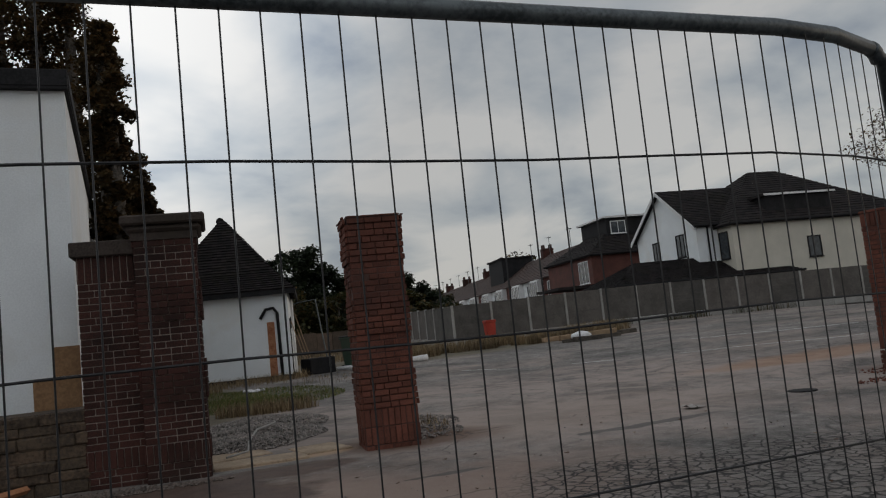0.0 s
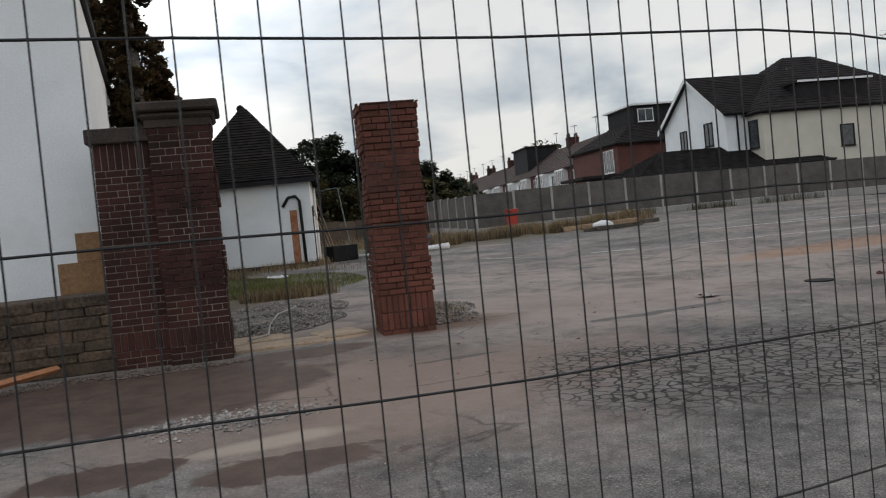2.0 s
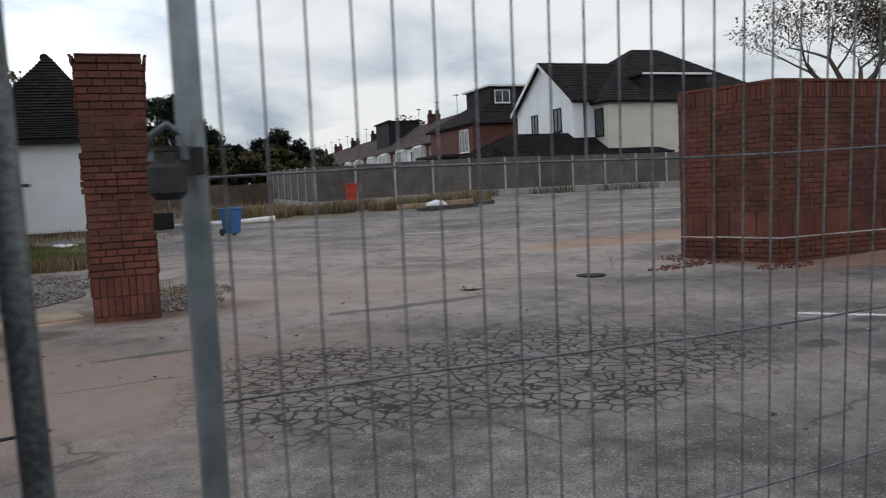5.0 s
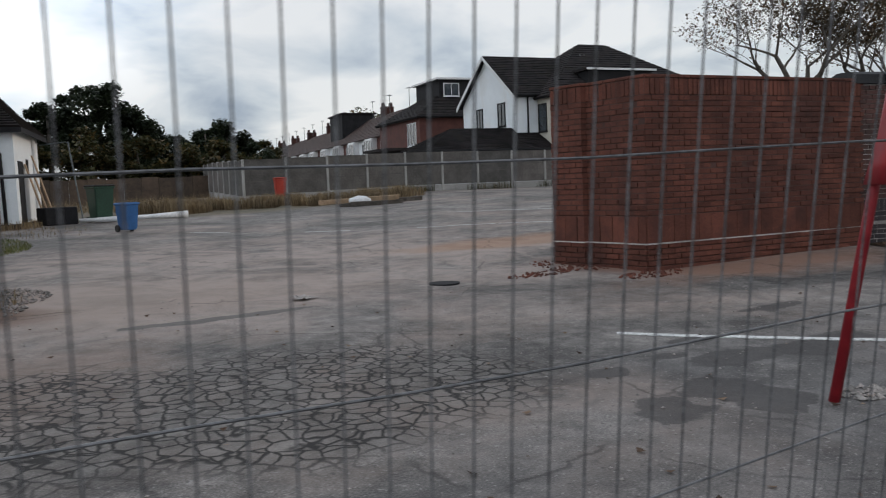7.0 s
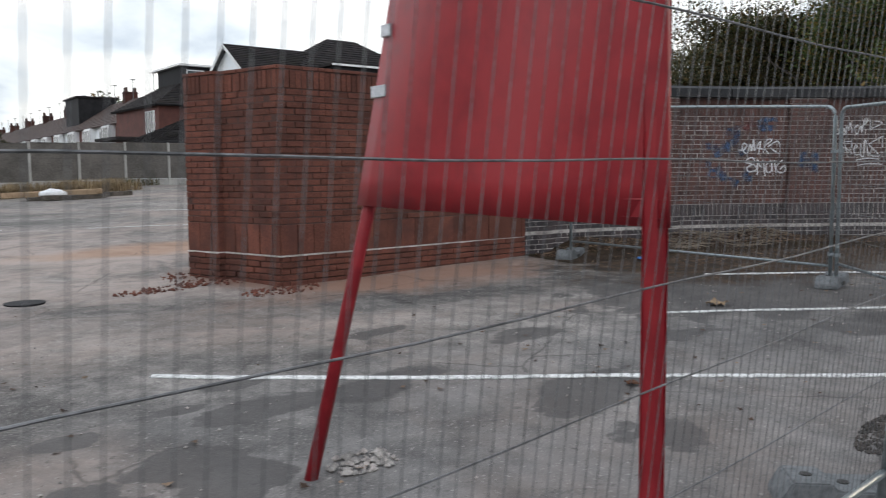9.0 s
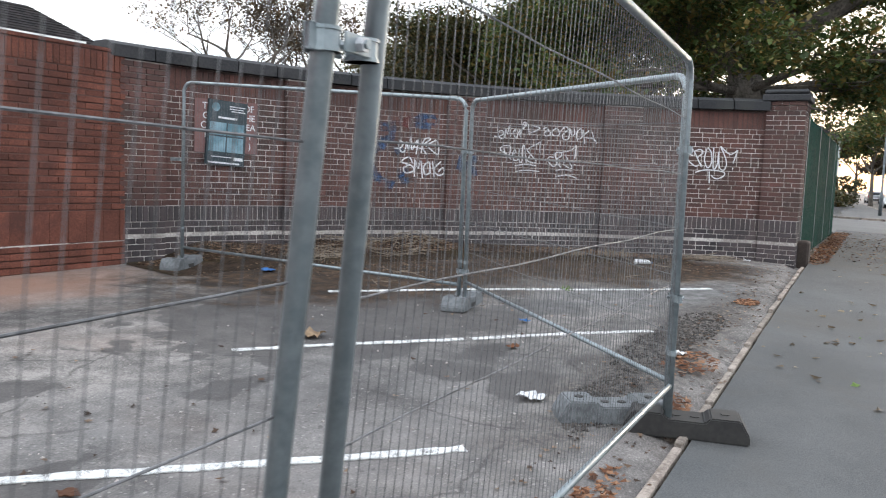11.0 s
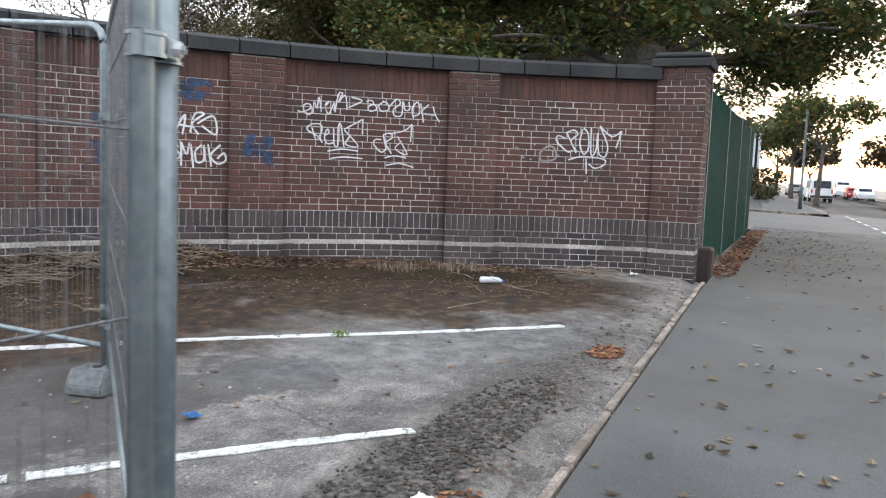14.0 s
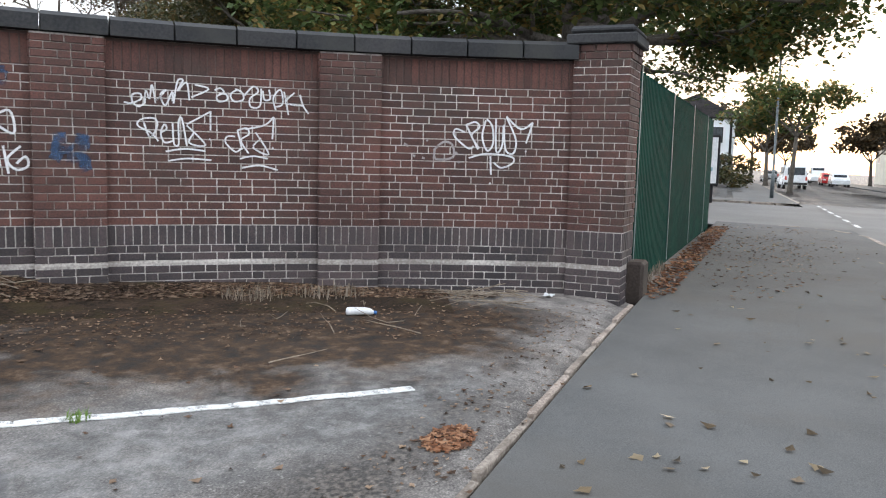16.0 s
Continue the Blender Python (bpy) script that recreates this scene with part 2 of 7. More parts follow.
def leaf_mat(name, dark, light, warm=None, share=0.12):
    m, nt, b = shader(name)
    g = nt.nodes.new("ShaderNodeNewGeometry").outputs["Random Per Island"]
    stops = [(0.0, dark), (0.7, light)]
    if warm:
        stops = [(0.0, dark), (0.75 - share, light), (1.0 - share * 0.6, warm)]
    col = ramp(nt, g, stops)
    f = noise_tex(nt, coords(nt, "World"), 0.7, 3)
    col = mixc(nt, 1.0, col, ramp(nt, f, [(0.3, (0.6, 0.6, 0.6)), (0.7, (1.25, 1.2, 1.1))]), "MULTIPLY")
    nt.links.new(col, b.inputs["Base Color"])
    b.inputs["Roughness"].default_value = 0.6
    b.inputs["Specular IOR Level"].default_value = 0.3
    tr = nt.nodes.new("ShaderNodeBsdfTranslucent")
    nt.links.new(col, tr.inputs[0])
    mx = nt.nodes.new("ShaderNodeMixShader")
    mx.inputs[0].default_value = 0.3
    nt.links.new(b.outputs[0], mx.inputs[1])
    nt.links.new(tr.outputs[0], mx.inputs[2])
    nt.links.new(mx.outputs[0], nt.nodes["Material Output"].inputs[0])
    return m


M["leaf_plane"] = leaf_mat("autumn_green_leaves", (0.030, 0.052, 0.016), (0.085, 0.125, 0.038), (0.20, 0.135, 0.04), 0.15)
M["leaf_dark"] = leaf_mat("dark_evergreen", (0.010, 0.018, 0.010), (0.030, 0.042, 0.022))
M["leaf_olive"] = leaf_mat("olive_leaves", (0.025, 0.03, 0.012), (0.07, 0.072, 0.03), (0.12, 0.08, 0.03))
M["leaf_brown"] = leaf_mat("brown_green_leaves", (0.030, 0.022, 0.012), (0.075, 0.055, 0.028), (0.12, 0.07, 0.03))
M["leaf_fallen"] = leaf_mat("fallen_leaves", (0.032, 0.019, 0.013), (0.120, 0.070, 0.046), (0.28, 0.20, 0.145), 0.22)
M["leaf_pale"] = leaf_mat("dry_curled_leaves", (0.04, 0.030, 0.020), (0.15, 0.108, 0.066), (0.36, 0.30, 0.21), 0.2)
M["leaf_orange"] = leaf_mat("orange_fallen_leaves", (0.08, 0.036, 0.02), (0.22, 0.095, 0.05), (0.36, 0.20, 0.12), 0.2)
M["leaf_green"] = leaf_mat("green_leaf", (0.09, 0.16, 0.04), (0.16, 0.26, 0.06))
M["dry_grass"] = leaf_mat("dry_grass", (0.09, 0.063, 0.036), (0.24, 0.175, 0.105), (0.34, 0.27, 0.17), 0.18)
M["green_grass"] = leaf_mat("green_grass", (0.05, 0.075, 0.02), (0.13, 0.16, 0.045), (0.22, 0.19, 0.08), 0.15)
M["twig"] = mat("dry_twigs", (0.13, 0.10, 0.075), (0.27, 0.22, 0.17), 30, 5, 0.9)
M["spray_white"] = mat("white_spray_paint", (0.62, 0.62, 0.64), (0.80, 0.80, 0.82), 60, 9, 0.6)
M["spray_blue"] = mat("blue_spray_paint", (0.025, 0.055, 0.12), (0.05, 0.10, 0.20), 40, 6, 0.7)
def thin_spray(m, low, high, scale=9.0):
    """Paint sprayed thinly: the wall shows through in specks and at the fading parts."""
    nt = m.node_tree
    b = nt.nodes["Principled BSDF"]
    v = coords(nt, "World")
    f = mathn(nt, "ADD", scaled(nt, noise_tex(nt, v, scale, 4, 0.6), 0.6), scaled(nt, noise_tex(nt, v, 90, 2, 0.5), 0.4))
    nt.links.new(ramp(nt, f, [(low, (0, 0, 0)), (high, (0.9, 0.9, 0.9))]), b.inputs["Alpha"])


def scaled(nt, f, k):
    return mathn(nt, "MULTIPLY", f, k)


M["spray_red"] = mat("red_spray_paint", (0.14, 0.03, 0.03), (0.24, 0.05, 0.05), 40, 6, 0.7)
thin_spray(M["spray_blue"], 0.44, 0.62)
thin_spray(M["spray_red"], 0.46, 0.64)
thin_spray(M["spray_white"], 0.30, 0.44, 5.0)
thin_spray(M["white_line"], 0.38, 0.47, 16.0)
M["spray_grey"] = mat("faded_spray_paint", (0.22, 0.20, 0.20), (0.36, 0.33, 0.33), 60, 9, 0.8)


# ---------------------------------------------------------------- mesh helpers
def step(u):
    u = min(max(u, 0.0), 1.0)
    return u * u * (3 - 2 * u)


def ground_z(x, y):
    """The site rises gently from the street and towards the curved wall."""
    return -0.03 + 0.3 * step((x - 8) / 16) + 0.0232 * min(y, 45)


def link(name, bm, material, smooth=False):
    me = bpy.data.meshes.new(name)
    bm.to_mesh(me)
    bm.free()
    for mm in (material if isinstance(material, (list, tuple)) else (material,)):
        me.materials.append(mm)
    if smooth:
        me.polygons.foreach_set("use_smooth", [True] * len(me.polygons))
    return new(name, me)


def part(name, bm, material, parent, label="", smooth=False):
    ob = link(name, bm, material, smooth)
    ob.parent = parent
    if label:
        tagged(ob, label)
    return ob


def thing(name, m, label, category, group="", kind=""):
    ob = new(name)
    ob.empty_display_size = 0.2
    ob.matrix_world = m
    return tagged(ob, label, category, group, kind)


def add_box(bm, x0, y0, z0, x1, y1, z1, m=None, bevel=0.0):
    vs = bmesh.ops.create_cube(bm, size=1.0)["verts"]
    for v in vs:
        v.co = Vector(((x0 + x1) / 2 + v.co.x * (x1 - x0), (y0 + y1) / 2 + v.co.y * (y1 - y0), (z0 + z1) / 2 + v.co.z * (z1 - z0)))
        if m is not None:
            v.co = m @ v.co
    if bevel:
        es = list({e for v in vs for e in v.link_edges})
        bmesh.ops.bevel(bm, geom=es, offset=bevel, segments=1, affect="EDGES")


def box(x0, y0, z0, x1, y1, z1, m=None, bevel=0.0):
    bm = bmesh.new()
    add_box(bm, x0, y0, z0, x1, y1, z1, m, bevel)
    return bm


def add_tube(bm, pts, radii, sides=8, caps=True):
    """A tube along points; radii: one number or one for each point."""
    pts = [Vector(p) for p in pts]
    if isinstance(radii, (int, float)):
        radii = [radii] * len(pts)
    rings = []
    for i, p in enumerate(pts):
        d = (pts[min(i + 1, len(pts) - 1)] - pts[max(i - 1, 0)]).normalized()
        up = Vector((0, 0, 1)) if abs(d.z) < 0.95 else Vector((1, 0, 0))
        a = d.cross(up).normalized()
        b = d.cross(a)
        rings.append([bm.verts.new(p + (a * math.cos(k * math.tau / sides) + b * math.sin(k * math.tau / sides)) * radii[i]) for k in range(sides)])
    for r0, r1 in zip(rings, rings[1:]):
        for k in range(sides):
            bm.faces.new((r0[k], r0[(k + 1) % sides], r1[(k + 1) % sides], r1[k]))
    if caps and sides > 2:
        bm.faces.new(rings[0][::-1])
        bm.faces.new(rings[-1])


def tube(pts, radii, sides=8):
    bm = bmesh.new()
    add_tube(bm, pts, radii, sides)
    return bm


def add_prism(bm, outline, z0, z1, m=None):
    """An upright prism over a plan outline."""
    lo = [bm.verts.new((x, y, z0)) for x, y in outline]
    hi = [bm.verts.new((x, y, z1)) for x, y in outline]
    n = len(lo)
    bm.faces.new(lo[::-1])
    bm.faces.new(hi)
    for i in range(n):
        bm.faces.new((lo[i], lo[(i + 1) % n], hi[(i + 1) % n], hi[i]))
    if m is not None:
        for v in lo + hi:
            v.co = m @ v.co


def soup(name, verts, faces, material, smooth=False):
    me = bpy.data.meshes.new(name)
    me.from_pydata(verts, [], faces)
    me.materials.append(material)
    if smooth:
        me.polygons.foreach_set("use_smooth", [True] * len(me.polygons))
    return me


# ---------------------------------------------------------------- ground
def mask(nt, v, cx, cy, rx, ry, edge=0.35, wob=0.5, turn=0.0, scale=0.9):
    """1 inside an uneven patch of the ground round (cx, cy), 0 outside."""
    mp = nt.nodes.new("ShaderNodeMapping")
    mp.vector_type = "TEXTURE"
    mp.inputs["Location"].default_value = (cx, cy, 0)
    mp.inputs["Rotation"].default_value = (0, 0, radians(turn))
    mp.inputs["Scale"].default_value = (rx, ry, 1000)
    nt.links.new(v, mp.inputs[0])
    ln = nt.nodes.new("ShaderNodeVectorMath")
    ln.operation = "LENGTH"
    nt.links.new(mp.outputs[0], ln.inputs[0])
    n = noise_tex(nt, v, scale, 5, 0.6, 0.3)
    d = mathn(nt, "ADD", ln.outputs["Value"], mathn(nt, "MULTIPLY", mathn(nt, "SUBTRACT", n, 0.5), wob * 2.2))
    return ramp(nt, d, [(1 - edge, (1, 1, 1)), (1.0, (0, 0, 0))])


def ground_material():
    m, nt, b = shader("weathered_asphalt")
    v = coords(nt, "World")
    fine, mid_n, big = noise_tex(nt, v, 90, 3), noise_tex(nt, v, 5, 6, 0.65), noise_tex(nt, v, 0.55, 6, 0.6, 0.4)
    f = mathn(nt, "ADD", scaled(nt, fine, 0.35), mathn(nt, "ADD", scaled(nt, mid_n, 0.3), scaled(nt, big, 0.35)))
    col = ramp(nt, f, [(0.42, (0.058, 0.052, 0.049)), (0.48, (0.118, 0.109, 0.103)), (0.53, (0.172, 0.157, 0.147)), (0.59, (0.30, 0.275, 0.255))])
    # dust drifts and reddish brick dust
    dust = ramp(nt, noise_tex(nt, v, 0.35, 6, 0.6, 0.6), [(0.46, (0, 0, 0)), (0.62, (0.75, 0.75, 0.75))])
    streak = noise_tex(nt, v, 1.3, 7, 0.7, 1.2)
    dust = mathn(nt, "MULTIPLY", dust, ramp(nt, streak, [(0.38, (0.2, 0.2, 0.2)), (0.6, (1, 1, 1))]))
    dust = mathn(nt, "MULTIPLY", dust, mathn(nt, "SUBTRACT", 1.0, mask(nt, v, 17.0, 3.0, 6.5, 5.0, 0.4, 0.3)))
    col = mixc(nt, dust, col, (0.33, 0.263, 0.228))
    far_dust = mathn(nt, "MULTIPLY", mask(nt, v, 7.5, 13.0, 9.0, 6.5, 0.5, 0.35, -5, 0.4), ramp(nt, noise_tex(nt, v, 0.9, 7, 0.7, 0.8), [(0.42, (0.1, 0.1, 0.1)), (0.58, (0.75, 0.75, 0.75))]))
    col = mixc(nt, far_dust, col, (0.38, 0.305, 0.27))
    smooth_tar = mask(nt, v, 10.0, 2.6, 5.2, 2.5, 0.5, 0.35, -8, 0.5)
    col = mixc(nt, scaled(nt, smooth_tar, 0.5), col, ramp(nt, noise_tex(nt, v, 1.7, 7, 0.65), [(0.38, (0.078, 0.075, 0.075)), (0.62, (0.215, 0.207, 0.205))]))
    grit = ramp(nt, noise_tex(nt, v, 38, 2, 0.5), [(0.64, (0, 0, 0)), (0.70, (0.55, 0.55, 0.55))])
    col = mixc(nt, grit, col, (0.36, 0.34, 0.32))
    pit = ramp(nt, noise_tex(nt, v, 22, 3, 0.6), [(0.30, (0.6, 0.6, 0.6)), (0.38, (0, 0, 0))])
    col = mixc(nt, pit, col, (0.06, 0.055, 0.052))
    for args, c, k in (((12.6, 12.6, 3.4, 1.0, 0.5, 0.5, -6), (0.36, 0.20, 0.12), 0.6), ((12.9, 7.3, 2.7, 1.0, 0.6, 0.5, -6), (0.27, 0.15, 0.105), 0.8),
                       ((2.2, 6.6, 3.0, 2.4, 0.6, 0.6, 10), (0.275, 0.195, 0.158), 0.8), ((5.5, 10.5, 4.0, 2.2, 0.6, 0.5, -5), (0.34, 0.265, 0.225), 0.6), ((3.4, 10.1, 1.3, 0.95, 0.5, 0.4, 0), (0.135, 0.075, 0.050), 0.85), ((1.75, 10.2, 1.0, 0.45, 0.3, 0.4, 0), (0.44, 0.30, 0.195), 0.9), ((0.75, 5.65, 0.75, 0.2, 0.5, 0.5, 0), (0.40, 0.33, 0.27), 0.8),
                       ((11.4, 8.9, 0.7, 1.4, 0.6, 0.4, 0), (0.20, 0.11, 0.08), 0.8)):
        col = mixc(nt, scaled(nt, mask(nt, v, *args), k), col, c)
    # wet brown mud by the old gate pier
    mud = mathn(nt, "MAXIMUM", mask(nt, v, -0.55, 8.25, 2.35, 1.5, 0.12, 0.35, -4, 1.3), mask(nt, v, 1.5, 9.25, 1.0, 0.42, 0.2, 0.4, 0, 1.5))
    mud2 = mathn(nt, "MAXIMUM", mask(nt, v, 0.85, 5.02, 0.75, 0.27, 0.12, 0.9, -8, 2.6), mask(nt, v, -0.3, 5.5, 0.55, 0.3, 0.12, 0.9, 0, 2.6))
    mudf = mathn(nt, "MAXIMUM", mud, mud2)
    col = mixc(nt, scaled(nt, mudf, 0.9), col, ramp(nt, noise_tex(nt, v, 2.6, 6, 0.65), [(0.36, (0.056, 0.031, 0.023)), (0.64, (0.108, 0.064, 0.047))]))
    # unmade ground behind the piers
    soil = mask(nt, v, -1.2, 19.5, 4.4, 9.6, 0.2, 0.2, -8, 0.5)
    soil2 = mask(nt, v, 10.0, 36.0, 13.0, 8.2, 0.2, 0.12, -18, 0.4)
    col = mixc(nt, mathn(nt, "MAXIMUM", soil, soil2), col, ramp(nt, noise_tex(nt, v, 2.2, 6), [(0.35, (0.07, 0.062, 0.04)), (0.65, (0.16, 0.13, 0.09))]))
    # crazed cracks
    cv = nt.nodes.new("ShaderNodeTexVoronoi")
    cv.feature = "DISTANCE_TO_EDGE"
    cv.inputs["Scale"].default_value = 7.5
    warp = nt.nodes.new("ShaderNodeVectorMath")
    warp.operation = "ADD"
    nt.links.new(v, warp.inputs[0])
    wn3 = nt.nodes.new("ShaderNodeTexNoise")
    wn3.inputs["Scale"].default_value = 5
    nt.links.new(v, wn3.inputs["Vector"])
    ws = nt.nodes.new("ShaderNodeVectorMath")
    ws.operation = "SCALE"
    ws.inputs["Scale"].default_value = 0.14
    nt.links.new(wn3.outputs["Color"], ws.inputs[0])
    nt.links.new(ws.outputs[0], warp.inputs[1])
    nt.links.new(warp.outputs[0], cv.inputs["Vector"])
    crazed = mathn(nt, "MAXIMUM", mask(nt, v, 5.5, 5.35, 1.9, 1.5, 0.25, 0.35, 8, 0.8), mask(nt, v, 4.0, 5.7, 1.4, 1.5, 0.35, 0.4, 0, 0.8))
    crack = mathn(nt, "MULTIPLY", ramp(nt, cv.outputs["Distance"], [(0.03, (1, 1, 1)), (0.10, (0, 0, 0))]), crazed)
    cv2 = nt.nodes.new("ShaderNodeTexVoronoi")
    cv2.feature = "DISTANCE_TO_EDGE"
    cv2.inputs["Scale"].default_value = 0.55
    nt.links.new(warp.outputs[0], cv2.inputs["Vector"])
    long_crack = mathn(nt, "MULTIPLY", ramp(nt, cv2.outputs["Distance"], [(0.003, (0.5, 0.5, 0.5)), (0.009, (0, 0, 0))]), ramp(nt, noise_tex(nt, v, 0.8, 3), [(0.5, (0, 0, 0)), (0.58, (1, 1, 1))]))
    crack = mathn(nt, "MAXIMUM", crack, long_crack)
    col = mixc(nt, scaled(nt, crazed, 0.5), col, ramp(nt, noise_tex(nt, v, 3.1, 5, 0.65), [(0.38, (0.09, 0.075, 0.066)), (0.62, (0.20, 0.185, 0.172))]))
    col = mixc(nt, scaled(nt, crack, 0.95), col, (0.02, 0.018, 0.017))
    # damp patches
    damp = None
    for args in ((13.36, 2.45, 0.24, 0.30), (13.35, 1.88, 0.42, 0.22), (7.2, 3.65, 0.32, 0.22), (7.75, 3.75, 0.34, 0.24), (8.65, 4.3, 0.5, 0.22), (7.9, 3.4, 0.28, 0.22), (8.2, 4.6, 0.2, 0.09), (7.46, 4.52, 0.2, 0.13), (10.4, 5.4, 0.5, 0.14), (2.85, 7.6, 0.45, 0.08), (9.4, 4.2, 0.7, 0.22), (10.3, 3.1, 0.6, 0.3),
                 (14.6, 4.3, 2.0, 1.25), (16.0, 2.6, 0.5, 0.42), (14.9, 3.05, 0.9, 0.55), (13.55, 3.1, 0.5, 0.22), (14.0, 2.42, 0.4, 0.16), (8.75, 4.9, 0.22, 0.12), (9.9, 2.3, 0.35, 0.25), (11.4, 4.4, 0.4, 0.2), (12.1, 3.4, 0.34, 0.18), (5.9, 8.5, 1.1, 0.13)):
        k = mask(nt, v, *args, 0.10, 1.15, 0, 2.0)
        damp = k if damp is None else mathn(nt, "MAXIMUM", damp, k)
    col = mixc(nt, scaled(nt, damp, 0.74), col, (0.052, 0.047, 0.046))
    # leaf mould under the curved wall
    mould = mathn(nt, "MAXIMUM", mask(nt, v, 19.2, 3.0, 3.0, 1.75, 0.4, 0.55, 128, 2.2), mask(nt, v, 16.6, 5.0, 3.0, 1.9, 0.4, 0.55, 152, 2.2))
    mould = mathn(nt, "MAXIMUM", mould, mask(nt, v, 20.3, 2.1, 1.6, 0.8, 0.5, 0.3, 120))
    light_tar = mask(nt, v, 17.6, 1.9, 2.6, 0.9, 0.6, 0.5, -30, 1.2)
    col = mixc(nt, scaled(nt, light_tar, 0.55), col, ramp(nt, noise_tex(nt, v, 7.0, 8, 0.75), [(0.38, (0.060, 0.060, 0.060)), (0.50, (0.125, 0.126, 0.127)), (0.64, (0.25, 0.25, 0.25))]))
    col = mixc(nt, scaled(nt, mould, 0.96), col, ramp(nt, noise_tex(nt, v, 7, 6, 0.7), [(0.36, (0.010, 0.008, 0.006)), (0.47, (0.026, 0.014, 0.007)), (0.57, (0.052, 0.027, 0.011)), (0.68, (0.110, 0.074, 0.050))]))
    # broken black tar along the kerb
    tar = mask(nt, v, 15.2, 1.25, 3.4, 0.42, 0.5, 0.6, -5, 1.5)
    col = mixc(nt, scaled(nt, tar, 0.9), col, ramp(nt, noise_tex(nt, v, 30, 4), [(0.42, (0.022, 0.020, 0.019)), (0.70, (0.17, 0.145, 0.125))]))
    nt.links.new(col, b.inputs["Base Color"])
    wet = mathn(nt, "MAXIMUM", scaled(nt, mudf, 0.35), scaled(nt, damp, 0.4))
    wet = mathn(nt, "MULTIPLY", wet, ramp(nt, noise_tex(nt, v, 3.0, 5), [(0.3, (0.55, 0.55, 0.55)), (0.6, (1, 1, 1))]))
    rough = mathn(nt, "SUBTRACT", 0.88, scaled(nt, wet, 0.50))
    nt.links.new(rough, b.inputs["Roughness"])
    b.inputs["Specular IOR Level"].default_value = 0.34
    h = mathn(nt, "ADD", scaled(nt, fine, 0.5), mathn(nt, "SUBTRACT", scaled(nt, mid_n, 1.2), scaled(nt, crack, 1.6)))
    bump(nt, b, h, 0.5, 0.012)
    return m


M["ground"] = ground_material()
M["pavement"] = mat("grey_tarmac_pavement", (0.066, 0.068, 0.069), (0.112, 0.113, 0.114), 110, 0.7, 0.92, stain=(0.085, 0.080, 0.074), strength=0.5, dist=0.004, spec=0.2)
M["road"] = mat("road_tarmac", (0.105, 0.103, 0.102), (0.165, 0.162, 0.160), 60, 0.3, 0.9, spec=0.2)


def kerb_y(x):
    return 0.86 - 0.043 * (x - 11.2)


def spread(lo, hi, fine_lo, fine_hi, pitch):
    """Even steps in the middle, growing steps outside."""
    vals = list(np.arange(fine_lo, fine_hi + 1e-6, pitch))
    d, v = pitch, fine_hi
    while v < hi:
        d *= 1.35
        v = min(v + d, hi)
        vals.append(v)
    d, v = pitch, fine_lo
    while v > lo:
        d *= 1.35
        v = max(v - d, lo)
        vals.insert(0, v)
    return vals


def make_ground():
    xs, ys = spread(-900, 1500, -4, 24, 0.3), spread(-900, 1500, -2, 14, 0.3)
    verts = []
    for y in ys:
        for x in xs:
            z = ground_z(x, y)
            if y > kerb_y(x) + 0.05 and -6 < x < 30 and y < 40:
                z += 0.025 * (noise.noise(Vector((x * 0.6, y * 0.6, 0.3)))) * step((y - kerb_y(x)) / 1.0)
            else:
                z -= 0.10 if y <= kerb_y(x) + 0.05 and y > -40 else 0.0
            if 34 < x < 54 and y < 42:
                z -= 0.25
            verts.append((x, y, z))
    n = len(xs)
    faces = [(j * n + i, j * n + i + 1, (j + 1) * n + i + 1, (j + 1) * n + i) for j in range(len(ys) - 1) for i in range(n - 1)]
    ob = new("ground", soup("ground", verts, faces, M["ground"], True))
    return tagged(ob, "weathered grey asphalt yard with cracks, mud and damp patches", "ground", kind="structure")


make_ground()


def strip(name, x0, x1, ya, yb, dz, depth, material, nx=40, cross=3):
    """A slab that follows the ground between two edges given as functions of x."""
    bm = bmesh.new()
    rows = []
    for i in range(nx + 1):
        x = x0 + (x1 - x0) * i / nx
        rows.append([bm.verts.new((x, ya(x) + (yb(x) - ya(x)) * j / cross, ground_z(x, ya(x) + (yb(x) - ya(x)) * j / cross) + dz)) for j in range(cross + 1)])
    low = [[bm.verts.new((r[0].co.x, r[0].co.y, r[0].co.z - depth)), bm.verts.new((r[-1].co.x, r[-1].co.y, r[-1].co.z - depth))] for r in rows]
    for i in range(nx):
        for j in range(cross):
            bm.faces.new((rows[i][j], rows[i + 1][j], rows[i + 1][j + 1], rows[i][j + 1]))
        bm.faces.new((low[i][0], low[i + 1][0], rows[i + 1][0], rows[i][0]))
        bm.faces.new((rows[i][-1], rows[i + 1][-1], low[i + 1][1], low[i][1]))
    bmesh.ops.recalc_face_normals(bm, faces=bm.faces)
    return link(name, bm, material)


